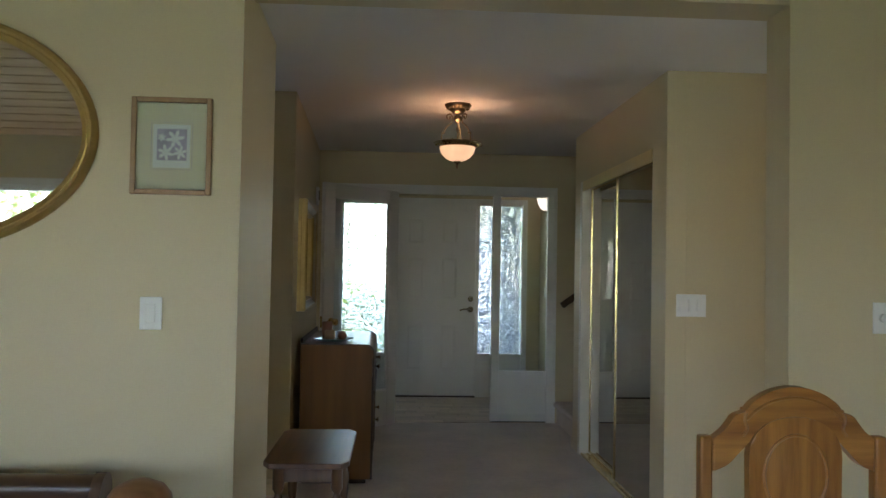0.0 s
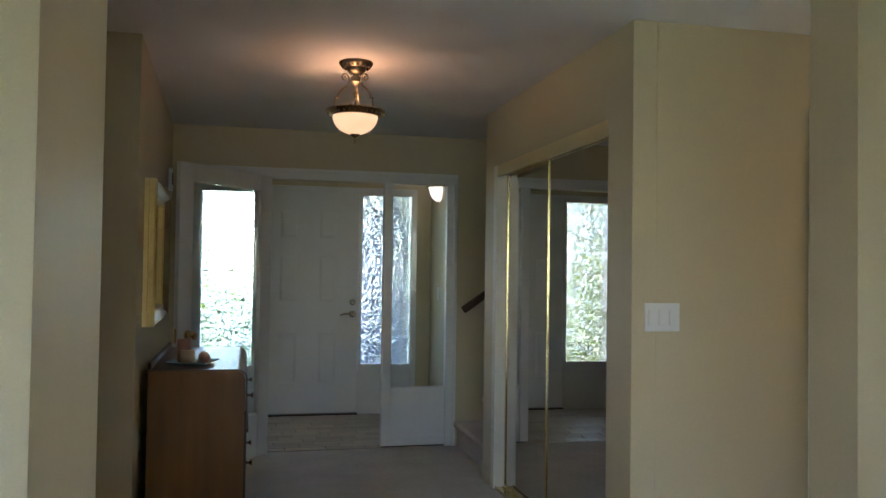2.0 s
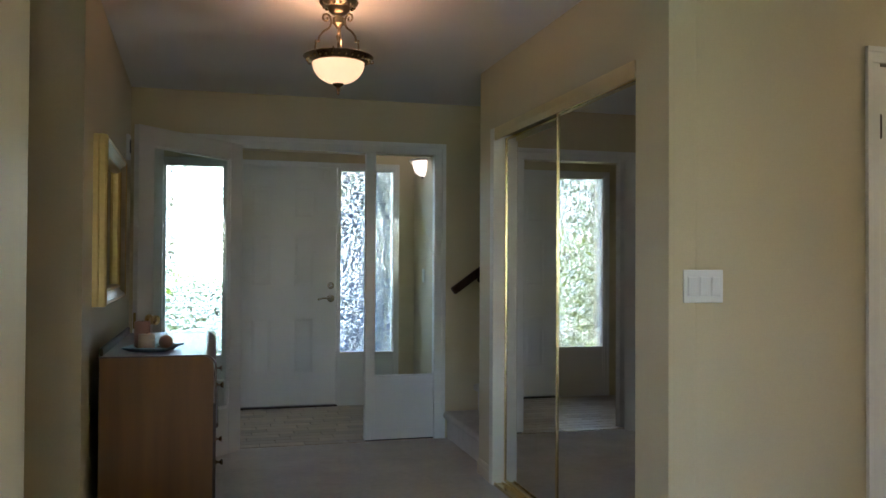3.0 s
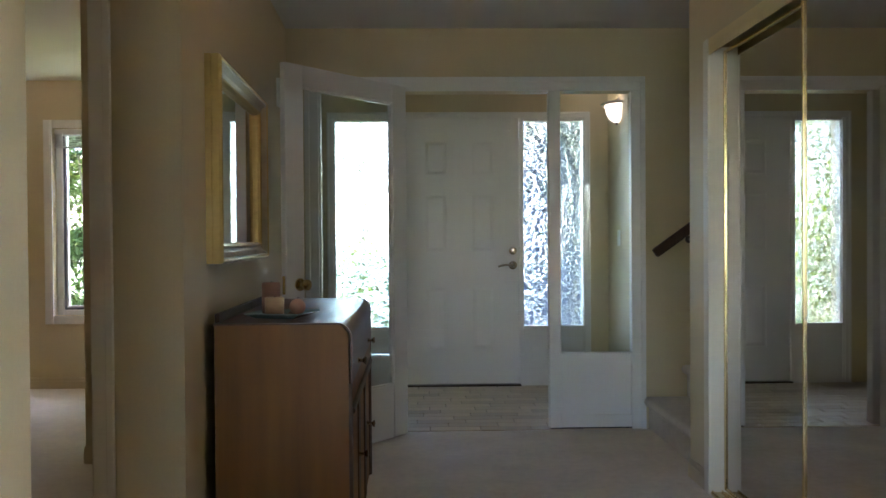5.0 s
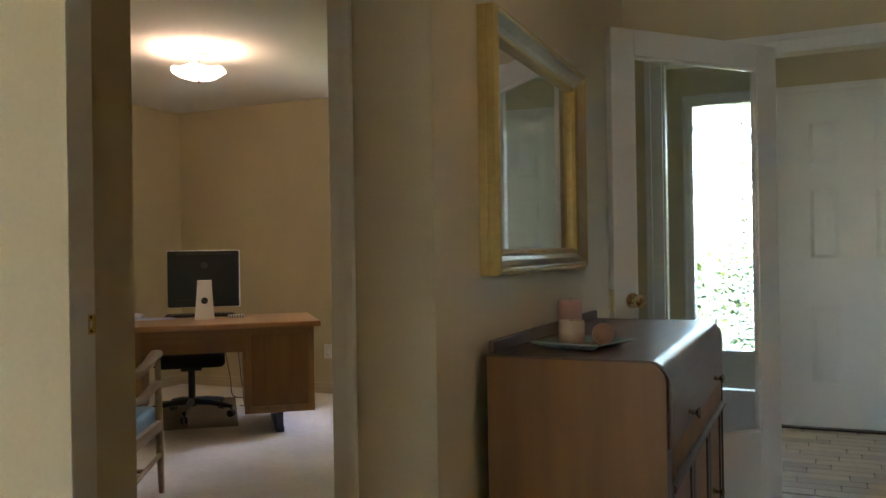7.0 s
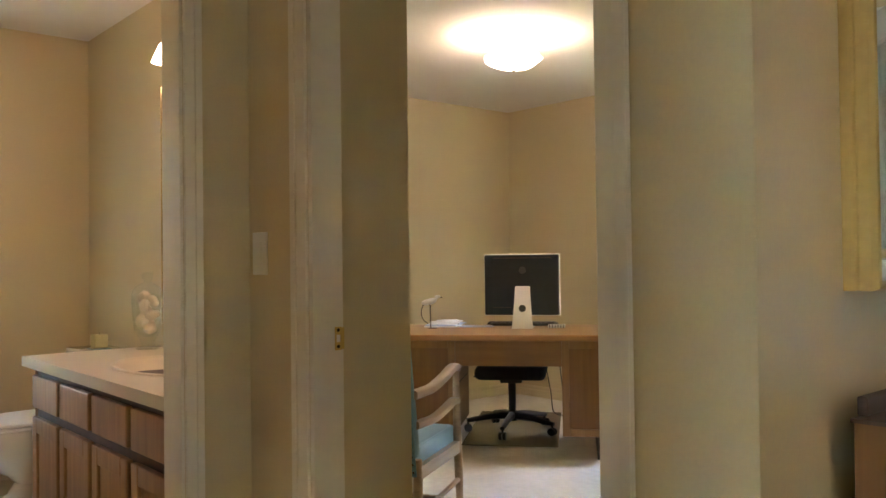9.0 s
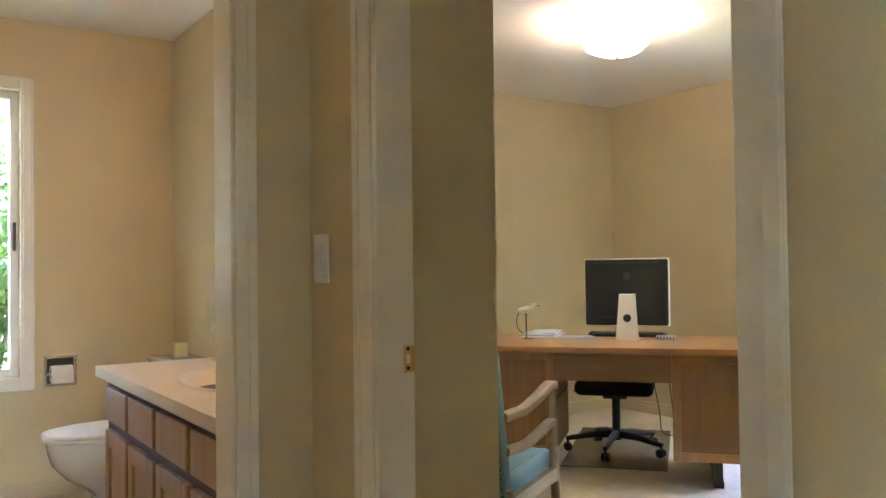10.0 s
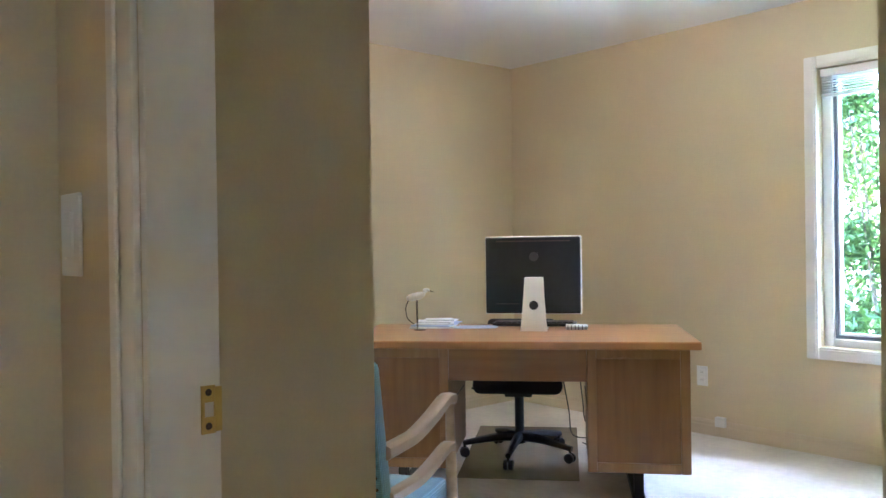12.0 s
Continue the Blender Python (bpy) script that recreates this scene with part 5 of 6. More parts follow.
def pedestal(x0, x1):
    y0, y1, z0, z1 = 0.085, DW - 0.05, 0.13, DT - 0.035
    bd = part("pedestal", B(x0 + 0.004, x1 - 0.004, y0 + 0.020, y1, z0, z1), DESKWOOD, dk)
    w = 0.040
    for r in ((x0, x0 + w, z0, z1), (x1 - w, x1, z0, z1)):
        part("stile", B(r[0], r[1], y0, y0 + 0.024, r[2], r[3], bevel=0.003), DESKWOOD, bd)
    for r in ((x0 + w + 0.0005, x1 - w - 0.0005, z1 - 0.048, z1), (x0 + w + 0.0005, x1 - w - 0.0005, z0, z0 + 0.042)):
        part("rail", B(r[0], r[1], y0 + 0.001, y0 + 0.024, r[2], r[3], bevel=0.003), DESKWOOD, bd)
    part("panel", B(x0 + w, x1 - w, y0 + 0.014, y0 + 0.021, z0 + 0.04, z1 - 0.046), DESKPANEL, bd)
    part("side_groove", B(x0 - 0.001, x1 + 0.001, y0 + 0.06, y1 - 0.06, 0.40, 0.404), WALNUT_EDGE, bd)
    cx = (x0 + x1) / 2
    part("runner", boxes((cx - 0.025, cx + 0.025, y0 + 0.03, y1 - 0.02, 0.0, 0.03), (cx - 0.02, cx + 0.02, y0 + 0.03, y0 + 0.08, 0.0305, 0.1295), (cx - 0.02, cx + 0.02, y1 - 0.08, y1 - 0.03, 0.0305, 0.1295)), BLACK, dk, "black metal runner")


pedestal(-0.465, -0.035)
pedestal(-1.495, -1.065)
part("kneehole_panel", B(-1.0645, -0.4655, 0.092, 0.115, 0.517, DT - 0.0345, bevel=0.003), DESKFRONT, dk)

SILVER = plain("brushed_aluminium", (0.86, 0.85, 0.83), 0.42, 0.55, vary=0.04, grain=90, relief=0.04)
mc = thing("desktop_computer", Matrix.Translation((-3.335, 7.690, DT)) @ Matrix.Rotation(radians(37.5), 4, "Z"), "black-backed all-in-one computer on an aluminium foot, seen from behind", "computer")
SHELL = plain("glossy_black_shell", (0.022, 0.024, 0.028), 0.24, vary=0.1, grain=40, relief=0.02, coat=0.3)
part("rear_shell", turn(B(-0.226, 0.226, -0.018, 0.004, 0.080, 0.446, bevel=0.008, segs=3), Matrix.Translation((-0.006, 0.045, 0))), SHELL, mc, "glossy black rear shell")
part("edge_frame", turn(B(-0.231, 0.231, 0.0045, 0.022, 0.075, 0.451, bevel=0.006, segs=3), Matrix.Translation((-0.006, 0.045, 0))), SILVER, mc, "silver edge frame")
part("screen", B(-0.21, 0.21, 0.0672, 0.0685, 0.13, 0.44), BLACK, mc)
part("vent_slot", B(-0.180, 0.172, 0.0262, 0.0285, 0.4235, 0.4295), DARKMETAL, mc)
part("emblem", lathe(bmesh.new(), [(0, 0), (0.022, 0), (0.022, 0.0006), (0, 0.0006)], 20, Matrix.Translation((0, 0.0268, 0.352)) @ Matrix.Rotation(radians(90), 4, "X")), BLACK, mc, "dark round emblem")
part("port_row", B(-0.18, -0.07, 0.0258, 0.0266, 0.125, 0.128), DARKMETAL, mc)
foot = bmesh.new()
rows = [(-0.064, 0.0, -0.012), (-0.063, 0.012, -0.013), (-0.059, 0.045, -0.010), (-0.050, 0.16, 0.004), (-0.046, 0.230, 0.014), (-0.045, 0.250, 0.020), (-0.043, 0.257, 0.030)]
fv = [[foot.verts.new(p) for p in ((x, y, z), (-x, y, z), (-x, y + 0.007, z), (x, y + 0.007, z))] for x, z, y in rows]
for a, b in zip(fv, fv[1:]):
    for i in range(4):
        foot.faces.new((a[i], a[(i + 1) % 4], b[(i + 1) % 4], b[i]))
foot.faces.new(fv[0][::-1]), foot.faces.new(fv[-1])
part("stand", foot, SILVER, mc, "tapered aluminium stand", True)
part("foot_plate", B(-0.06, 0.06, -0.012, 0.16, 0.0, 0.005, bevel=0.002), SILVER, mc)
part("cable_hole", lathe(bmesh.new(), [(0, 0), (0.0215, 0), (0.0215, 0.002), (0, 0.002)], 24, Matrix.Translation((0, -0.0035, 0.122)) @ Matrix.Rotation(radians(83), 4, "X")), BLACK, mc, "round cable hole", True)

kb = thing("keyboard", Matrix.Translation((-3.52, 7.90, DT)) @ Matrix.Rotation(radians(38), 4, "Z"), "black keyboard behind the computer", "keyboard")
part("body", B(-0.21, 0.21, -0.06, 0.07, 0.0, 0.016, bevel=0.004), BLACK, kb)
for r in range(5):
    part("key_row", boxes(*[(-0.195 + c * 0.028, -0.170 + c * 0.028, -0.05 + r * 0.022, -0.032 + r * 0.022, 0.0162, 0.022) for c in range(14)]), BLACK, kb)

PAPER_BLUE = plain("pale_blue_paper", (0.50, 0.58, 0.76), 0.8, vary=0.05, grain=80, relief=0.05)
pp = thing("paper_stack", Matrix.Translation((-3.885, 7.545, DT)) @ Matrix.Rotation(radians(38), 4, "Z"), "untidy stack of white papers and an envelope", "papers")
for i, (dx, dy, w, h, a, m) in enumerate(((0, 0, 0.22, 0.28, 4, PAPER), (0.01, 0.01, 0.20, 0.26, -5, PAPER_BLUE), (0.0, 0.02, 0.19, 0.24, 9, PAPER), (0.015, 0.015, 0.17, 0.20, -2, PAPER), (0.02, 0.02, 0.14, 0.11, 14, PAPER))):
    part("sheet", turn(B(-w / 2, w / 2, -h / 2, h / 2, i * 0.007, i * 0.007 + 0.0066), Matrix.Translation((dx, dy, 0)) @ Matrix.Rotation(radians(a), 4, "Z")), m, pp)
lf = thing("paper_leaflet", Matrix.Translation((-3.665, 7.625, DT)) @ Matrix.Rotation(radians(48), 4, "Z"), "pale blue leaflet lying on the desk", "leaflet")
part("sheet", prism(bmesh.new(), [(-0.10, -0.05), (0.09, -0.06), (0.11, 0.0), (0.09, 0.06), (-0.09, 0.06), (-0.12, 0.01)], 0, 0.004), PAPER_BLUE, lf)
part("fold", B(-0.085, 0.08, -0.004, 0.052, 0.0042, 0.006, bevel=0.0008), PAPER_BLUE, lf)
nb = thing("spiral_notepad", Matrix.Translation((-3.262, 7.915, DT)) @ Matrix.Rotation(radians(40), 4, "Z"), "white spiral notepad on the desk", "notepad")
part("pages", B(-0.052, 0.052, -0.055, 0.07, 0.0, 0.014, bevel=0.001), PAPER, nb)
for i in range(6):
    part("wire_loop", tube(bmesh.new(), [(-0.042 + i * 0.017, -0.055 + 0.008 * math.cos(radians(a)), 0.009 + 0.010 * math.sin(radians(a))) for a in range(0, 361, 40)], 0.002, 6), BLACK, nb, "", True)

bd = thing("bird_ornament", Matrix.Translation((-3.785, 7.362, DT)) @ Matrix.Rotation(radians(38), 4, "Z"), "white shorebird ornament on thin wire legs", "ornament")
BIRDM = plain("bird_paint", (0.82, 0.81, 0.78), 0.6, vary=0.16, grain=60, relief=0.2, broad=40)
bm = bmesh.new()
tube(bm, spline([(-0.052, 0, 0.128), (-0.035, 0, 0.134), (-0.005, 0, 0.140), (0.020, 0, 0.150), (0.030, 0, 0.163), (0.040, 0, 0.168), (0.050, 0, 0.164)], 5), 0.01, 12, radii=[0.002 + 0.016 * math.sin(min(1, i / 18) * math.pi * 0.9 + 0.15) ** 0.8 if i < 19 else 0.0125 - 0.0008 * (i - 19) for i in range(31)])
turn(bm, Matrix.Translation((-0.006, 0, 0.008)) @ Matrix.Diagonal((1.12, 1.3, 1.12, 1)))
part("bird", bm, BIRDM, bd, "white and grey painted bird", True)
part("beak", tube(bmesh.new(), [(0.046, 0, 0.193), (0.074, 0, 0.184)], 0.002, 6, radii=[0.003, 0.0010]), DARKMETAL, bd)
for y in (-0.011, 0.011):
    part("wire_leg", tube(bmesh.new(), [(-0.014, y, 0.156), (-0.012, y, 0.002)], 0.0020, 6), DARKMETAL, bd)
part("wire_loop", tube(bmesh.new(), spline([(-0.035, 0, 0.154), (-0.058, 0, 0.140), (-0.070, 0, 0.10), (-0.060, 0, 0.055), (-0.030, 0, 0.030)], 5), 0.0024, 6), DARKMETAL, bd)
part("base", lathe(bmesh.new(), [(0, 0), (0.03, 0), (0.03, 0.003), (0, 0.004)], 20), DARKMETAL, bd, "", True)

mt = thing("chair_mat", Matrix.Translation((-3.49, 7.74, 0.0)) @ Matrix.Rotation(radians(TURN), 4, "Z"), "brownish clear plastic chair mat under the desk", "floor mat")
part("sheet", B(-0.29, 0.29, -0.17, 0.95, 0.001, 0.006, bevel=0.002), plain("brown_mat_plastic", (0.24, 0.205, 0.155), 0.20, vary=0.1, grain=30, relief=0.05), mt)

oc = thing("swivel_chair", Matrix.Translation((-3.665, 7.930, 0.006)) @ Matrix.Rotation(radians(TURN), 4, "Z"), "black swivel chair on a five-star base, pushed under the desk", "office chair")
part("hub", lathe(bmesh.new(), [(0, 0.07), (0.032, 0.07), (0.034, 0.085), (0.030, 0.125), (0.024, 0.13), (0.024, 0.325), (0, 0.325)], 18), BLACK, oc, "", True)
for k in range(5):
    a = radians(-98 + 72 * k)
    ca, sa = math.cos(a), math.sin(a)
    part("base_arm", tube(bmesh.new(), [(0.02 * ca, 0.02 * sa, 0.105), (0.14 * ca, 0.14 * sa, 0.098), (0.298 * ca, 0.298 * sa, 0.072)], 0.02, 8, radii=[0.026, 0.021, 0.014]), BLACK, oc, "", True)
    w = part("caster", boxes((0.288 * ca - 0.006, 0.288 * ca + 0.006, 0.288 * sa - 0.006, 0.288 * sa + 0.006, 0.04, 0.075)), BLACK, oc)
    for s in (-0.013, 0.013):
        part("caster_wheel", lathe(bmesh.new(), [(0, -0.009), (0.024, -0.009), (0.026, -0.004), (0.026, 0.004), (0.024, 0.009), (0, 0.009)], 16, Matrix.Translation((0.288 * ca - s * sa, 0.288 * sa + s * ca, 0.0262)) @ Matrix.Rotation(a, 4, "Z") @ Matrix.Rotation(radians(90), 4, "X")), BLACK, w, "", True)
seat = bmesh.new()
box(seat, -0.225, 0.225, -0.20, 0.24, 0.350, 0.440, bevel=0.038, segs=4)
part("seat", seat, plain("black_upholstery", (0.02, 0.02, 0.021), 0.85, vary=0.2, grain=250, relief=0.4), oc, "black padded seat", True)
part("tilt_lever", tube(bmesh.new(), [(-0.05, 0.0, 0.355), (-0.25, 0.0, 0.350)], 0.006, 8), BLACK, oc)
part("mechanism", B(-0.07, 0.07, -0.08, 0.10, 0.320, 0.3495, bevel=0.006), BLACK, oc)
part("back_bar", tube(bmesh.new(), spline([(0, 0.10, 0.35), (0, 0.26, 0.36), (0, 0.30, 0.46), (0, 0.30, 0.62)], 5), 0.016, 8), BLACK, oc, "", True)
part("backrest", turn(B(-0.19, 0.19, 0.27, 0.33, 0.47, 0.69, bevel=0.026, segs=3), Matrix()), BLACK, oc, "", True)
cb = thing("power_cable", Matrix(), "thin black cables hanging behind the desk to the floor", "cable")
p0, p1 = on_desk(0.50, 0.62), on_desk(0.60, 0.60)
part("cable", tube(bmesh.new(), spline([p0 + Vector((0, 0, 0.62)), p0 + Vector((-0.02, 0.06, 0.35)), p0 + Vector((-0.06, 0.16, 0.18)), p0 + Vector((0.05, 0.28, 0.22)), p0 + Vector((-0.05, 0.40, 0.04)), p0 + Vector((-0.30, 0.45, 0.004))], 6), 0.003, 6), BLACK, cb, "", True)
part("cable", tube(bmesh.new(), spline([p1 + Vector((0, 0, 0.62)), p1 + Vector((0.03, 0.05, 0.30)), p1 + Vector((0.0, 0.12, 0.15)), p1 + Vector((0.06, 0.25, 0.12)), p1 + Vector((-0.05, 0.40, 0.02)), p1 + Vector((-0.25, 0.50, 0.004))], 6), 0.003, 6), BLACK, cb, "", True)

# blue armchair with double curved arms
ac = thing("armchair", pose(-2.5845, 6.0928, 0, 0, 0, 120), "pale beech armchair with a blue studded seat and back", "armchair")


def cloth(name, c):
    m, n, l, b = material(name)
    v = coords(n, l)
    w1, w2 = n.new("ShaderNodeTexWave"), n.new("ShaderNodeTexWave")
    for w, d in ((w1, "X"), (w2, "Z")):
        w.bands_direction = d
        w.inputs["Scale"].default_value = 55
        w.inputs["Distortion"].default_value = 0.6
        l.new(v, w.inputs["Vector"])
    mu = n.new("ShaderNodeMath")
    mu.operation = "MULTIPLY"
    l.new(w1.outputs["Fac"], mu.inputs[0])
    l.new(w2.outputs["Fac"], mu.inputs[1])
    l.new(ramp(n, l, mu.outputs[0], [(0.0, tint(c, 0.72)), (0.8, tint(c, 1.15))]), b.inputs["Base Color"])
    b.inputs["Roughness"].default_value = 0.9
    b.inputs["Sheen Weight"].default_value = 0.3
    bump(n, l, b, mu.outputs[0], 0.5, 0.003)
    return m


BLUE = cloth("blue_woven_cloth", (0.26, 0.48, 0.66))
TEAL = cloth("teal_back_cloth", (0.18, 0.36, 0.42))
tilt = Matrix.Translation((-0.245, 0, 0.38)) @ Matrix.Rotation(radians(-12), 4, "Y")
part("seat_cushion", B(-0.235, 0.292, -0.207, 0.207, 0.305, 0.412, bevel=0.026, segs=4), BLUE, ac, "blue woven seat", True)
part("backrest", turn(B(-0.012, 0.045, -0.232, 0.232, 0.0, 0.47, bevel=0.020, segs=3), tilt), BLUE, ac, "blue woven backrest", True)
rear = part("rear_panel", turn(B(-0.022, -0.0125, -0.230, 0.230, -0.06, 0.462, bevel=0.004), tilt), TEAL, ac, "teal rear cover with brass studs")
stud = None
for y in (-0.219, 0.219):
    for i in range(17):
        m = tilt @ Matrix.Translation((-0.022, y, -0.04 + i * 0.030)) @ Matrix.Rotation(radians(-90), 4, "Y")
        if stud is None:
            stud = part("stud", lathe(bmesh.new(), [(0.0042, 0), (0.003, 0.002), (0, 0.003)], 8), DARKMETAL, rear, "", True)
            stud.matrix_local = m
        else:
            o = new("stud", stud.data)
            o.parent = rear
            o.matrix_local = m


def flat_bar(pts, w, t):
    """A bar of flat oval section along points, wide across y."""
    bm = bmesh.new()
    rings = []
    for i, p in enumerate(pts):
        d = (pts[min(i + 1, len(pts) - 1)] - pts[max(i - 1, 0)]).normalized()
        s = Vector((0, 1, 0))
        u = d.cross(s)
        rings.append([bm.verts.new(p + s * (w / 2) * math.copysign(abs(math.cos(a)) ** 0.6, math.cos(a)) + u * (t / 2) * math.copysign(abs(math.sin(a)) ** 0.6, math.sin(a))) for a in [2 * math.pi * k / 12 for k in range(12)]])
    for a, b in zip(rings, rings[1:]):
        for k in range(12):
            bm.faces.new((a[k], a[(k + 1) % 12], b[(k + 1) % 12], b[k]))
    bm.faces.new(rings[0][::-1]), bm.faces.new(rings[-1])
    return bm


for s in (-1, 1):
    y = 0.224 * s
    part("upper_arm", flat_bar(spline([(-0.275, y, 0.622), (-0.16, y, 0.618), (-0.06, y, 0.618), (0.08, y, 0.640), (0.19, y, 0.664), (0.245, y, 0.658)], 5), 0.044, 0.034), PALEWOOD, ac, "curved pale wood arm", True)
    part("lower_arm", flat_bar(spline([(-0.255, y, 0.508), (-0.14, y, 0.500), (-0.04, y, 0.496), (0.08, y, 0.508), (0.19, y, 0.524), (0.235, y, 0.520)], 5), 0.040, 0.030), PALEWOOD, ac, "curved pale wood arm", True)
    part("front_leg", tube(bmesh.new(), [(0.236, y, 0.648), (0.245, y, 0.42), (0.262, y, 0.20), (0.280, y, 0.0)], 0.017, 10, radii=[0.013, 0.017, 0.018, 0.013]), PALEWOOD, ac, "", True)
    part("rear_leg", tube(bmesh.new(), [(-0.222, y, 0.376), (-0.222, y, 0.33), (-0.228, y, 0.20), (-0.240, y, 0.0)], 0.017, 10, radii=[0.015, 0.018, 0.018, 0.013]), PALEWOOD, ac, "", True)
    part("side_stretcher", tube(bmesh.new(), [(-0.230, y, 0.165), (0.264, y, 0.185)], 0.011, 8), PALEWOOD, ac, "", True)
    part("seat_rail", B(-0.22, 0.245, y - 0.013, y + 0.013, 0.300, 0.350, bevel=0.003), PALEWOOD, ac)
part("cross_stretcher", tube(bmesh.new(), [(0.0, -0.222, 0.175), (0.0, 0.222, 0.175)], 0.010, 8), PALEWOOD, ac, "", True)
part("rear_stretcher", tube(bmesh.new(), [(-0.228, -0.222, 0.20), (-0.228, 0.222, 0.20)], 0.010, 8), PALEWOOD, ac, "", True)

# ---- bathroom ----
LAMINATE = plain("beige_laminate", (0.62, 0.53, 0.40), 0.35, vary=0.04, grain=150, relief=0.02)
VX0, VX1, VF, VB, VT = -3.60, -2.10, 5.035, 5.598, 0.737
vn = thing("vanity_cabinet", pose(VX0, VF, 0), "oak bathroom vanity with four drawer fronts over panelled doors", "vanity")
# Dark walnut puts the shade between the oak fronts into the carcass colour.
part("body", B(0, VX1 - VX0, 0.020, VB - VF, 0.09, VT - 0.041), WALNUT_EDGE, vn, "carcass, darkened for the shade between the fronts")
part("end_panel", B(-0.012, -0.0005, 0.012, VB - VF, 0.0, VT - 0.041, bevel=0.002), VANITYWOOD, vn)
# The toe space's shade is painted with the same dark wood.
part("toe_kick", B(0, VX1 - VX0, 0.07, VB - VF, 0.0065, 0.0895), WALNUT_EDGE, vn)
for i in range(4):
    x0 = -0.012 + i * 0.366
    part("drawer_front", B(x0 + 0.018, x0 + 0.348, -0.004, 0.0195, 0.530, 0.662, bevel=0.006, segs=3), VANITYWOOD, vn)
    d = part("door", B(x0 + 0.075, x0 + 0.293, 0.007, 0.019, 0.160, 0.428), VANITYWOOD, vn)
    for a, b in ((x0 + 0.018, x0 + 0.0745), (x0 + 0.2935, x0 + 0.348)):
        part("stile", B(a, b, -0.004, 0.0195, 0.10, 0.492, bevel=0.005), VANITYWOOD, d)
    for a, b in ((0.10, 0.1595), (0.4285, 0.492)):
        part("rail", B(x0 + 0.0748, x0 + 0.2932, -0.0035, 0.0195, a, b, bevel=0.004), VANITYWOOD, d)
ct = thing("bathroom_countertop", pose(0, 0, 0), "beige laminate vanity top with an inset oval basin", "countertop")
SX, SY, RX, RY = -2.82, 5.325, 0.345, 0.205
top = bmesh.new()
outer = [(-3.645, 5.005), (-2.075, 5.005), (-2.075, 5.5975), (-3.645, 5.5975)]
N = 48
ring = [(SX + RX * math.cos(2 * math.pi * i / N), SY + RY * math.sin(2 * math.pi * i / N)) for i in range(N)]
edge = []
for i in range(N):
    a = 2 * math.pi * i / N
    c, s = math.cos(a), math.sin(a)
    tx = ((-2.075 - SX) / c if c > 1e-6 else (-3.645 - SX) / c if c < -1e-6 else 9)
    ty = ((5.5975 - SY) / s if s > 1e-6 else (5.005 - SY) / s if s < -1e-6 else 9)
    k = min(tx, ty)
    edge.append((SX + c * k, SY + s * k))
for z in (VT, VT - 0.040):
    r = [top.verts.new((x, y, z)) for x, y in ring]
    e = [top.verts.new((x, y, z)) for x, y in edge]
    for i in range(N):
        top.faces.new((r[i], r[(i + 1) % N], e[(i + 1) % N], e[i]))
    cs = {}
    for cx, cy in outer:  # corners between the fan's ends
        best = sorted(range(N), key=lambda q: (edge[q][0] - cx) ** 2 + (edge[q][1] - cy) ** 2)[:2]
        i, j = sorted(best)
        if j - i == 1 or (i == 0 and j == N - 1):
            top.faces.new((e[i], e[j], top.verts.new((cx, cy, z))))
for a, b in zip(outer, outer[1:] + outer[:1]):
    top.faces.new([top.verts.new(p) for p in ((*a, VT - 0.040), (*b, VT - 0.040), (*b, VT), (*a, VT))])
bmesh.ops.remove_doubles(top, verts=top.verts, dist=0.0005)
part("worktop", top, LAMINATE, ct)
basin = bmesh.new()
prev = None
for k, z in ((1.035, 0.001), (1.03, 0.006), (1.0, 0.009), (0.95, 0.006), (0.90, -0.01), (0.80, -0.06), (0.60, -0.11), (0.30, -0.135), (0.08, -0.14)):
    cur = [basin.verts.new((SX + RX * k * math.cos(2 * math.pi * i / N), SY + RY * k * math.sin(2 * math.pi * i / N), VT + z)) for i in range(N)]
    if prev:
        for i in range(N):
            basin.faces.new((prev[i], prev[(i + 1) % N], cur[(i + 1) % N], cur[i]))
    prev = cur
basin.faces.new(prev)
part("basin", basin, plain("bone_porcelain", (0.66, 0.57, 0.43), 0.30, vary=0.02, relief=0.0), ct, "bone-coloured oval basin", True)

# glass jar with shells on the vanity
jr = thing("shell_jar", pose(-3.515, 5.485, VT), "lidded glass jar full of pale seashells", "jar")
JAR = clear_glass("jar_glass", (0.97, 0.985, 0.98))
glass = part("jar", lathe(bmesh.new(), [(0, 0.001), (0.046, 0.001), (0.048, 0.006), (0.030, 0.014), (0.026, 0.030), (0.034, 0.048), (0.058, 0.085), (0.066, 0.15), (0.070, 0.235), (0.068, 0.240), (0.065, 0.235), (0.061, 0.15), (0.053, 0.09), (0.022, 0.058), (0, 0.055)], 32), JAR, jr, "clear footed glass", True)
glass.visible_shadow = False
glass = part("lid", lathe(bmesh.new(), [(0.071, 0.241), (0.070, 0.248), (0.058, 0.268), (0.036, 0.286), (0.020, 0.293), (0.014, 0.300), (0.016, 0.304), (0.022, 0.312), (0.022, 0.336), (0, 0.340)], 32), JAR, jr, "domed glass lid", True)
glass.visible_shadow = False
SHELLS = plain("seashell", (0.84, 0.72, 0.56), 0.45, vary=0.18, grain=50, relief=0.3, depth=0.003)
rnd = random.Random(9)
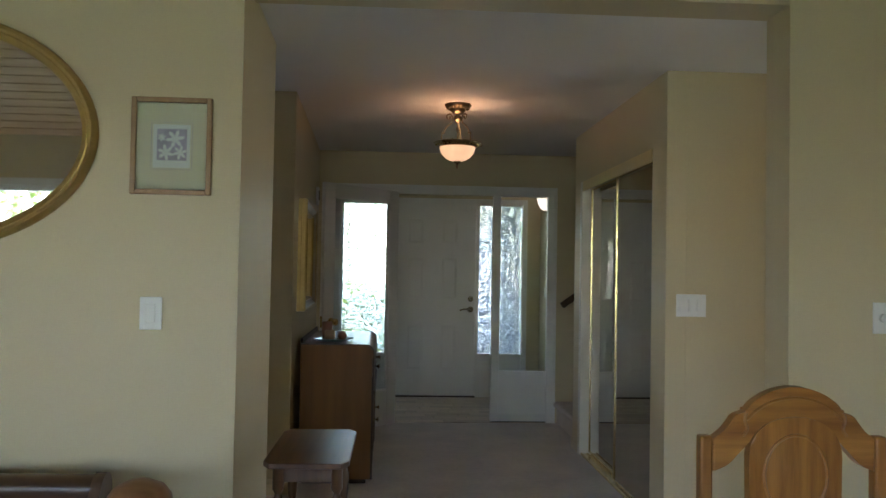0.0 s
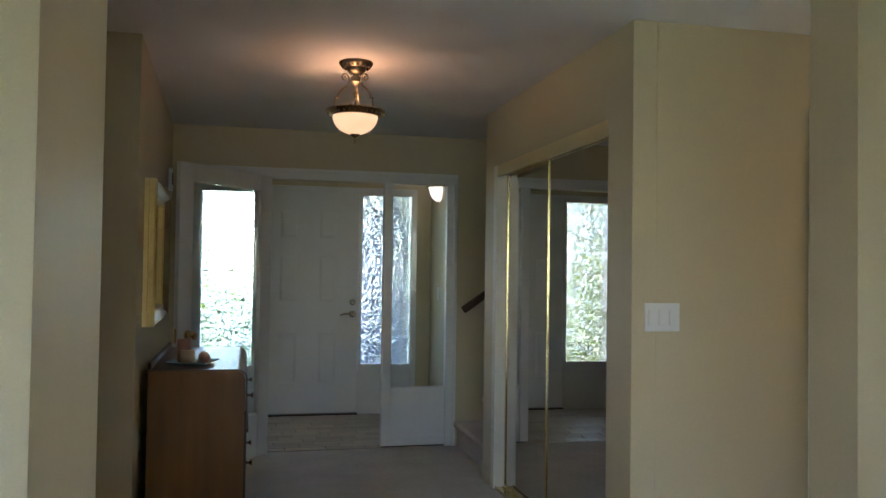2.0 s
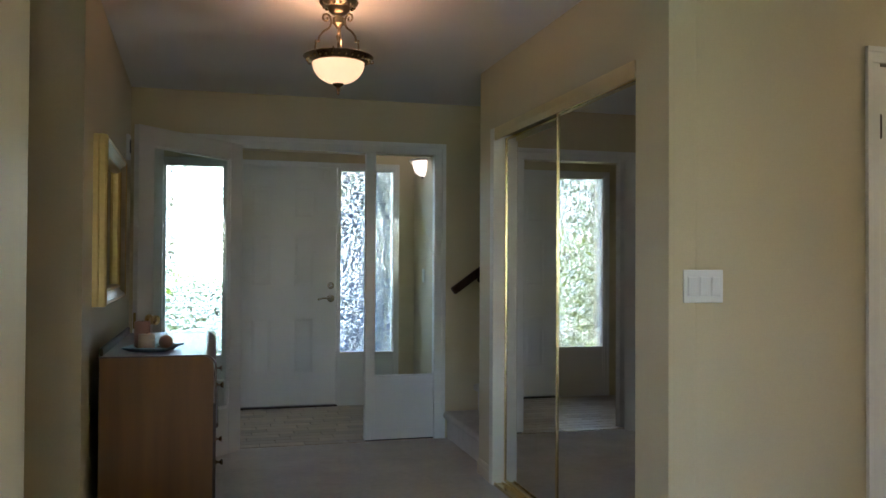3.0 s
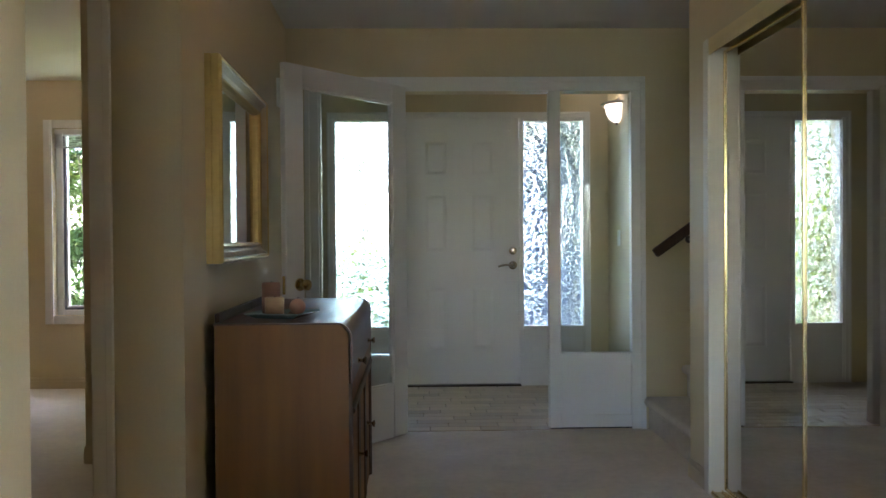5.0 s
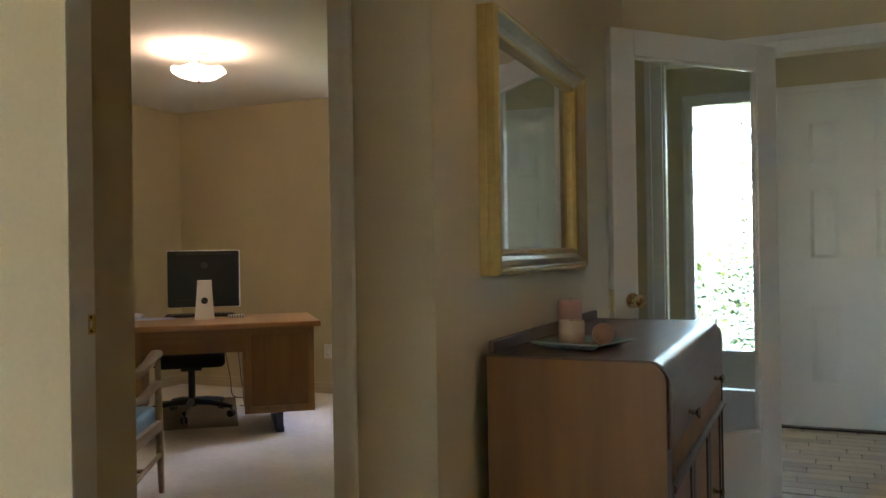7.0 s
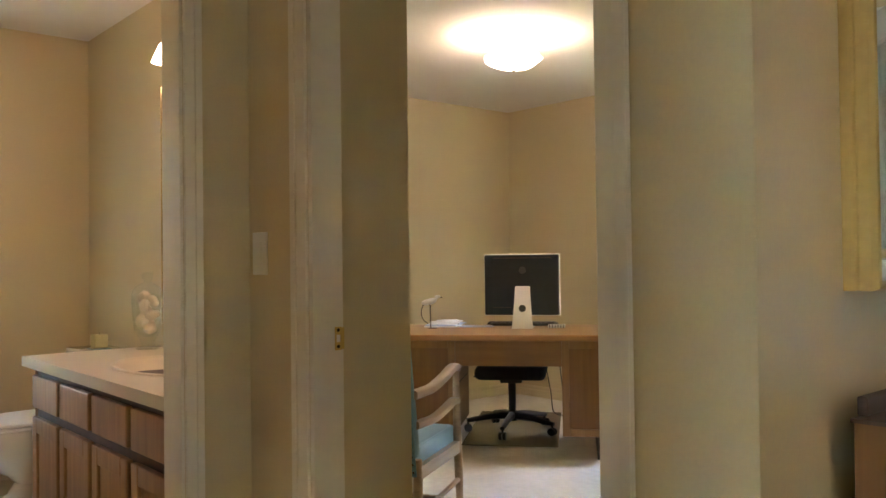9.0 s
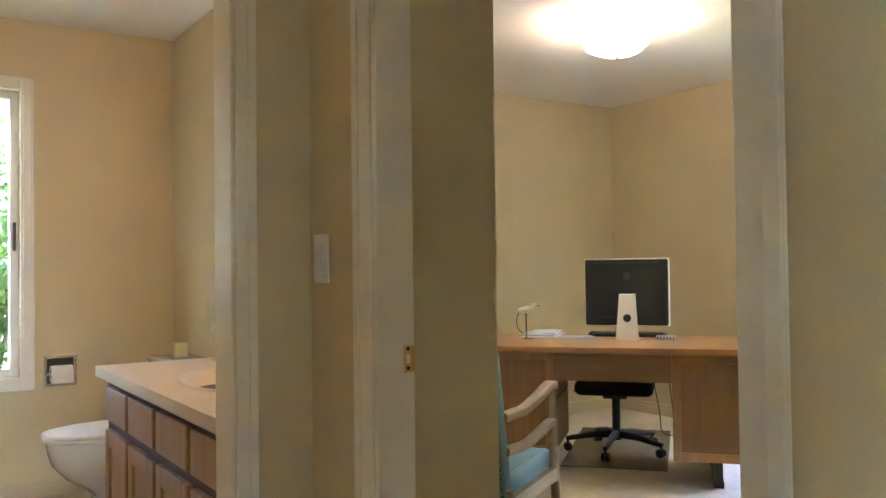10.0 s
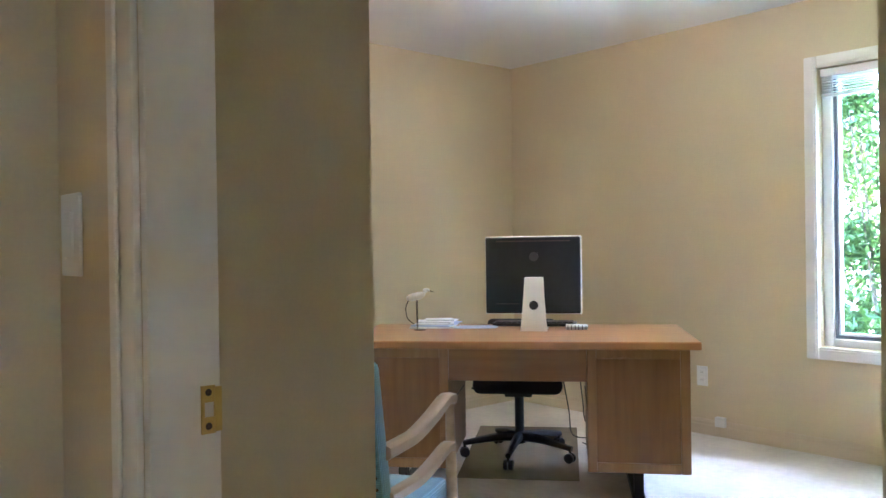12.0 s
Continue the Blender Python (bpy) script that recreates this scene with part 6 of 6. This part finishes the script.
for i in range(8):
    z, a = 0.090 + 0.020 * i, i * 2.3
    bm = bmesh.new()
    bmesh.ops.create_icosphere(bm, subdivisions=2, radius=0.030)
    for v in bm.verts:
        v.co *= 1 + 0.18 * math.sin(7 * math.atan2(v.co.y, v.co.x)) * abs(v.co.z) / 0.030
    turn(bm, Matrix.Translation((0.023 * math.cos(a), 0.023 * math.sin(a), z)) @ Euler((a, i, 0.5 * i)).to_matrix().to_4x4() @ Matrix.Diagonal((1.15, 0.95, 0.7, 1)))
    part("shell", bm, SHELLS, jr, "", True)

# toilet
tl = thing("toilet", pose(-4.115, 5.59, 0.006), "white porcelain toilet with the lid down", "toilet")


def egg(z, w, y_front, y_back, k=32, mid=0.55):
    """An egg-shaped ring that bulges to the front."""
    pts = []
    for i in range(k):
        a = 2 * math.pi * i / k
        c, s = math.cos(a), math.sin(a)
        cy = y_back + (y_front - y_back) * mid
        ry = (y_front - cy) if s > 0 else (cy - y_back)
        pts.append((w * math.copysign(abs(c) ** 0.85, c), cy + ry * s, z))
    return pts


def loft(bm, rings, cap0=True, cap1=True):
    vs = [[bm.verts.new(p) for p in r] for r in rings]
    for a, b in zip(vs, vs[1:]):
        for i in range(len(a)):
            bm.faces.new((a[i], a[(i + 1) % len(a)], b[(i + 1) % len(a)], b[i]))
    if cap0:
        bm.faces.new(vs[0][::-1])
    if cap1:
        bm.faces.new(vs[-1])
    return bm


bm = loft(bmesh.new(), [egg(0.0, 0.125, -0.58, -0.10), egg(0.02, 0.125, -0.58, -0.10), egg(0.05, 0.110, -0.53, -0.10), egg(0.10, 0.105, -0.50, -0.10), egg(0.14, 0.125, -0.54, -0.10), egg(0.19, 0.155, -0.62, -0.09), egg(0.25, 0.174, -0.672, -0.08), egg(0.31, 0.181, -0.692, -0.07), egg(0.352, 0.182, -0.698, -0.07), egg(0.362, 0.178, -0.695, -0.075)])
part("bowl", bm, PORCELAIN, tl, "", True)
part("seat_ring", loft(bmesh.new(), [egg(0.3635, 0.182, -0.708, -0.10), egg(0.369, 0.186, -0.715, -0.10), egg(0.38, 0.182, -0.708, -0.10)]), PLASTIC, tl, "", True)
part("lid", loft(bmesh.new(), [egg(0.3825, 0.182, -0.708, -0.10), egg(0.388, 0.187, -0.717, -0.10), egg(0.398, 0.184, -0.71, -0.10), egg(0.407, 0.150, -0.66, -0.13), egg(0.41, 0.08, -0.5, -0.2)]), PLASTIC, tl, "", True)
part("tank", B(-0.225, 0.225, -0.195, 0.0, 0.36, 0.655, bevel=0.018, segs=3), PORCELAIN, tl, "", True)
part("tank_lid", B(-0.235, 0.235, -0.205, 0.002, 0.6555, 0.690, bevel=0.010, segs=3), PORCELAIN, tl, "", True)
part("flush_lever", tube(bmesh.new(), [(-0.17, -0.20, 0.60), (-0.17, -0.215, 0.60), (-0.12, -0.218, 0.59)], 0.007, 8), CHROME, tl, "", True)
votive = thing("glass_candle", pose(-4.10, 5.47, 0.6965), "pale green candle in a square glass on the tank lid", "candle")
part("wax", B(-0.032, 0.032, -0.032, 0.032, 0.008, 0.074, bevel=0.005), plain("pale_green_wax", (0.60, 0.56, 0.30), 0.5, vary=0.06), votive)
part("glass_dish", B(-0.045, 0.045, -0.045, 0.045, 0.0, 0.0075, bevel=0.003), TRAYGLASS, votive)
part("wick", tube(bmesh.new(), [(0, 0, 0.072), (0.001, 0, 0.082)], 0.001, 6), BLACK, votive)

# recessed paper holder
tp = thing("paper_holder", pose(-4.65, 5.036, 0.620, 0, 0, 90), "chrome recessed holder with a white toilet roll", "paper holder")
for r in ((-0.078, -0.062, -0.078, 0.078), (0.062, 0.078, -0.078, 0.078), (-0.0615, 0.0615, 0.062, 0.078), (-0.0615, 0.0615, -0.078, -0.062)):
    part("rim", B(r[0], r[1], -0.010, 0, r[2], r[3], bevel=0.003), CHROME, tp)
# No hollow is cut: a flat dark plate paints the recess's shade.
part("recess", B(-0.0615, 0.0615, -0.0035, -0.001, -0.0615, 0.0615), DARKMETAL, tp, "dark plate painted as the shade of a recess")
part("roll", lathe(bmesh.new(), [(0.02, -0.05), (0.040, -0.05), (0.041, -0.048), (0.041, 0.048), (0.040, 0.05), (0.02, 0.05)], 28, Matrix.Translation((0, -0.036, -0.012)) @ Matrix.Rotation(radians(90), 4, "Y")), PAPER, tp, "white paper roll", True)
part("loose_sheet", B(-0.05, 0.05, -0.0785, -0.0775, -0.055, -0.012), PAPER, tp)
part("roller", tube(bmesh.new(), [(-0.068, -0.036, -0.012), (0.068, -0.036, -0.012)], 0.008, 10), CHROME, tp, "", True)

vm = thing("vanity_mirror", pose(0, 5.60, 0), "plain wall mirror with a thin brass edge over the vanity", "mirror")
part("mirror_glass", B(-3.61, -2.12, -0.007, -0.001, 0.84, 1.93), MIRROR, vm)
part("edge_strip", B(-3.618, -3.6105, -0.010, -0.001, 0.84, 1.93), BRASS, vm)
vl = thing("vanity_light", pose(-2.83, 5.60, 2.05), "brass bar with three lit bell shades over the mirror", "wall lamp")
part("bar", B(-0.58, 0.58, -0.022, -0.001, -0.03, 0.03, bevel=0.005), BRASS, vl)
BATHGLOW = glowing("lit_bell_glass", (1.0, 0.78, 0.50), 0.15)
for x in (-0.5, 0.0, 0.5):
    part("arm", tube(bmesh.new(), spline([(x, -0.02, 0), (x, -0.06, 0.02), (x, -0.10, 0.01)], 4), 0.008, 8), BRASS, vl, "", True)
    part("bell_shade", lathe(bmesh.new(), [(0.018, 0.012), (0.03, 0.0), (0.042, -0.03), (0.062, -0.075), (0.060, -0.076), (0.040, -0.032), (0.028, -0.004), (0.018, 0.008)], 24, Matrix.Translation((x, -0.10, 0))), BATHGLOW, vl, "lit glass bell shade", True)

# ---- outside ----
GRASS = carpet("lawn_grass", (0.115, 0.15, 0.055))
setting("ground", boxes((-60, 60, 9.221, 90, -0.35, -0.20), (-60, 60, -90, -3.401, -0.35, -0.20), (-60, -5.71, -3.4, 9.22, -0.35, -0.20), (4.21, 60, -3.4, 9.22, -0.35, -0.20)), GRASS, "sunlit lawn round the house", "ground")
setting("porch_slab", B(-1.2, 2.4, 9.222, 11.2, -0.199, -0.06), plain("porch_concrete", (0.42, 0.41, 0.39), 0.9, vary=0.15, grain=40, relief=0.4), "pale concrete porch slab", "porch")
# Guessed wall that darkens the right sidelight's view; its blue-grey holds the shade.
setting("wall_garage", B(1.0, 6.5, 11.9, 16.0, -0.2, 2.9), plain("shade_blue_siding", (0.085, 0.115, 0.19), 0.7, vary=0.08, grain=30), "guessed garage wall beyond the porch, its shade put into the blue-grey", "wall")
# Unseen overhangs, each sized to cut the light at the openings below it.
setting("roof", boxes((-5.5, -1.3, 9.221, 11.3, 2.50, 2.62), (-1.3, 0.45, 9.221, 10.2, 2.50, 2.62), (0.45, 6.8, 9.221, 11.9, 2.50, 2.62), (-6.0, 4.8, -4.6, -3.41, 2.80, 2.92), (-5.7, -4.93, 3.6, 9.2, 2.50, 2.62), (4.21, 8.6, 2.6, 7.0, 2.50, 2.62)), plain("roof_soffit", (0.5, 0.48, 0.44), 0.8, vary=0.05), "unseen roof overhangs, added to hold sun and sky off the windows", "roof")
setting("roof_deck", boxes((-4.9, 4.2, 3.40, 9.22, 2.485, 2.55), (-5.7, 4.2, -3.4, 3.4, 4.95, 5.05)), plain("roof_sheathing", (0.3, 0.27, 0.24), 0.9), "roof deck over the rooms", "roof")
setting("wall_outer", boxes((-4.92, -4.781, 3.4, 5.599, 2.37, 2.48)), WALL, KHAKI, "wall")

m, n, l, b = material("leaf_green")
v = coords(n, l)
oi = n.new("ShaderNodeNewGeometry")
l.new(ramp(n, l, oi.outputs["Random Per Island"], [(0.0, (0.030, 0.062, 0.014)), (0.6, (0.060, 0.115, 0.022)), (1.0, (0.12, 0.17, 0.04))]), b.inputs["Base Color"])
b.inputs["Roughness"].default_value = 0.55
tr_, mx_ = n.new("ShaderNodeBsdfTranslucent"), n.new("ShaderNodeMixShader")
tr_.inputs["Color"].default_value = (0.16, 0.24, 0.035, 1)
mx_.inputs[0].default_value = 0.3
l.new(b.outputs[0], mx_.inputs[1])
l.new(tr_.outputs[0], mx_.inputs[2])
l.new(mx_.outputs[0], n["Material Output"].inputs["Surface"])
LEAF = m
BARK = plain("tree_bark", (0.14, 0.10, 0.07), 0.9, vary=0.25, grain=30, relief=0.6, depth=0.01)


def leaves(rnd, centres, n, size):
    """Many small leaves in clumps."""
    vs, fs = [], []
    for _ in range(n):
        c, r = centres[rnd.randrange(len(centres))]
        d = Vector((rnd.gauss(0, 1), rnd.gauss(0, 1), rnd.gauss(0, 1))).normalized() * r * rnd.random() ** 0.45
        p = Vector(c) + d
        e = Euler((rnd.uniform(-1, 1), rnd.uniform(-1, 1), rnd.uniform(0, 6.3))).to_matrix()
        s = size * rnd.uniform(0.6, 1.3)
        k = len(vs)
        for q in ((-s, 0, 0), (0, -0.4 * s, 0.1 * s), (s, 0, 0), (0, 0.4 * s, 0.1 * s)):
            vs.append(p + e @ Vector(q))
        fs.append((k, k + 1, k + 2, k + 3))
    me = bpy.data.meshes.new("crown")
    me.from_pydata([tuple(q) for q in vs], [], fs)
    me.materials.append(LEAF)
    return me


def tree(x, y, h, spread, seed, n, label, base=1.0, size=0.055):
    rnd = random.Random(seed)
    ob = thing("tree", pose(x, y, -0.2), label, "tree", "trees in the garden")
    tr = tube(bmesh.new(), [(0, 0, 0), (0.03, 0.02, h * 0.25), (-0.03, 0.05, h * 0.5), (0.02, 0, h * 0.85)], 0.1, 10, radii=[0.13, 0.10, 0.07, 0.02])
    cs = []
    for k in range(9):
        a, z = k * 2.4, h * (0.28 + 0.07 * k)
        r = spread * (0.95 - 0.06 * k) * rnd.uniform(0.7, 1.1)
        tip = (r * math.cos(a), r * math.sin(a), z + 0.25 * r)
        tube(tr, [(0, 0, z - 0.2), (tip[0] * 0.5, tip[1] * 0.5, z + 0.05), tip], 0.03, 6, radii=[0.04, 0.025, 0.008])
        cs += [(tip, rnd.uniform(0.35, 0.6) * spread * 0.7), ((tip[0] * 0.5, tip[1] * 0.5, z + 0.1), 0.4 * spread * 0.7)]
    for k in range(6):
        cs.append(((rnd.uniform(-1, 1) * spread * 0.8, rnd.uniform(-1, 1) * spread * 0.8, base * rnd.uniform(0.2, 0.9)), 0.4 * spread))
    part("trunk", tr, BARK, ob, "", True)
    c = new("crown", leaves(rnd, cs, n, size))
    c.parent = ob


tree(-5.0, 14.2, 4.2, 1.7, 1, 5200, "leafy green garden tree in full sun")
tree(-3.2, 15.8, 4.8, 1.9, 2, 5200, "leafy green garden tree in full sun")
tree(-7.6, 15.5, 5.0, 2.0, 3, 4600, "leafy green garden tree in full sun")
tree(-1.0, 19.5, 5.5, 2.4, 5, 3600, "leafy green garden tree in full sun")
tree(0.8, -12.0, 5.0, 2.9, 6, 8000, "leafy green garden tree in full sun", 1.8, 0.075)
tree(-3.6, -11.0, 5.0, 2.9, 7, 8000, "leafy green garden tree in full sun", 1.8, 0.075)
tree(5.0, -11.5, 4.8, 2.8, 8, 7000, "leafy green garden tree in full sun", 1.8, 0.075)
tree(-7.9, -11.8, 5.0, 2.9, 10, 7000, "leafy green garden tree in full sun", 1.8, 0.075)
tree(-2.2, 12.3, 5.0, 1.25, 4, 7000, "dense green garden tree beside the porch", 2.4)
# Added out of view to shade the bathroom window.
tree(-6.4, 4.7, 3.2, 1.0, 9, 4200, "unseen leafy tree, added to shade the bathroom window")


def bush(x, y, r, h, seed, count=900, label="low green bush beside the porch", group="bushes by the porch"):
    rnd = random.Random(seed)
    ob = thing("bush", pose(x, y, -0.2), label, "bush", group)
    me = leaves(rnd, [((rnd.uniform(-r, r), rnd.uniform(-r, r) * 0.7, rnd.uniform(0.15, h)), 0.24) for _ in range(14 if count < 1000 else 30 if count < 4000 else 70)], count, 0.05)
    c = new("crown", me)
    c.parent = ob
    st = bmesh.new()
    for k in range(5):
        tube(st, [(0, 0, 0), (r * 0.6 * math.cos(k * 1.3), r * 0.5 * math.sin(k * 1.3), h * 0.7)], 0.012, 6)
    part("stems", st, BARK, ob)


for i, (x, y) in enumerate(((-1.5, 10.6), (-0.75, 11.6), (0.1, 11.9), (0.75, 12.9), (-2.4, 11.4))):
    bush(x, y, 0.4, 0.55 if i < 2 else 0.4, 30 + i)

for i in range(9):
    bush(-5.2 + 0.72 * i, 13.0 + 0.25 * (i % 2), 0.5, 3.6 if i < 6 else 1.2, 60 + i, 6800 if i < 6 else 1800, "tall sunlit green hedge bush beyond the lawn", "hedge beyond the lawn")

# Another unseen light blocker, close outside the bathroom.
bush(-5.45, 4.75, 0.35, 1.9, 81, 3000, "unseen tall bush, added to keep daylight out of the bathroom window", "bushes by the house")

# ---- vestibule floor tiles ----
TILE = plain("brick_tile", (0.52, 0.44, 0.33), 0.38, vary=0.15, grain=40, relief=0.25, depth=0.002)
tn, tl_ = TILE.node_tree.nodes, TILE.node_tree.links
oi, hv, mr = tn.new("ShaderNodeObjectInfo"), tn.new("ShaderNodeHueSaturation"), tn.new("ShaderNodeMapRange")
mr.inputs["To Min"].default_value, mr.inputs["To Max"].default_value = 0.82, 1.18
tl_.new(oi.outputs["Random"], mr.inputs["Value"])
tl_.new(mr.outputs[0], hv.inputs["Value"])
src = tn["Principled BSDF"].inputs["Base Color"].links[0].from_socket
tl_.new(src, hv.inputs["Color"])
tl_.new(hv.outputs["Color"], tn["Principled BSDF"].inputs["Base Color"])
bed = bpy.data.objects["floor_vestibule"]
shared = {}
rows = 15
TD = (8.955 - 7.505) / rows
for r in range(rows):
    x = -0.63 - (0.15 if r % 2 else 0.0) - 0.04 * (r % 3)
    while x < 1.65:
        x0, x1 = max(x, -0.63) + 0.003, min(x + 0.30, 1.65) - 0.003
        x += 0.30
        if x1 - x0 < 0.03:
            continue
        key = round(x1 - x0, 3)
        if key not in shared:
            bmt = B(0, x1 - x0, 0.003, TD - 0.003, -0.003, 0.004, bevel=0.002, segs=1)
            me = bpy.data.meshes.new("tile")
            bmesh.ops.recalc_face_normals(bmt, faces=bmt.faces)
            bmt.to_mesh(me)
            bmt.free()
            me.materials.append(TILE)
            shared[key] = me
        o = new("tile", shared[key])
        o.parent = bed
        o.location = (x0, 7.505 + r * TD, 0)
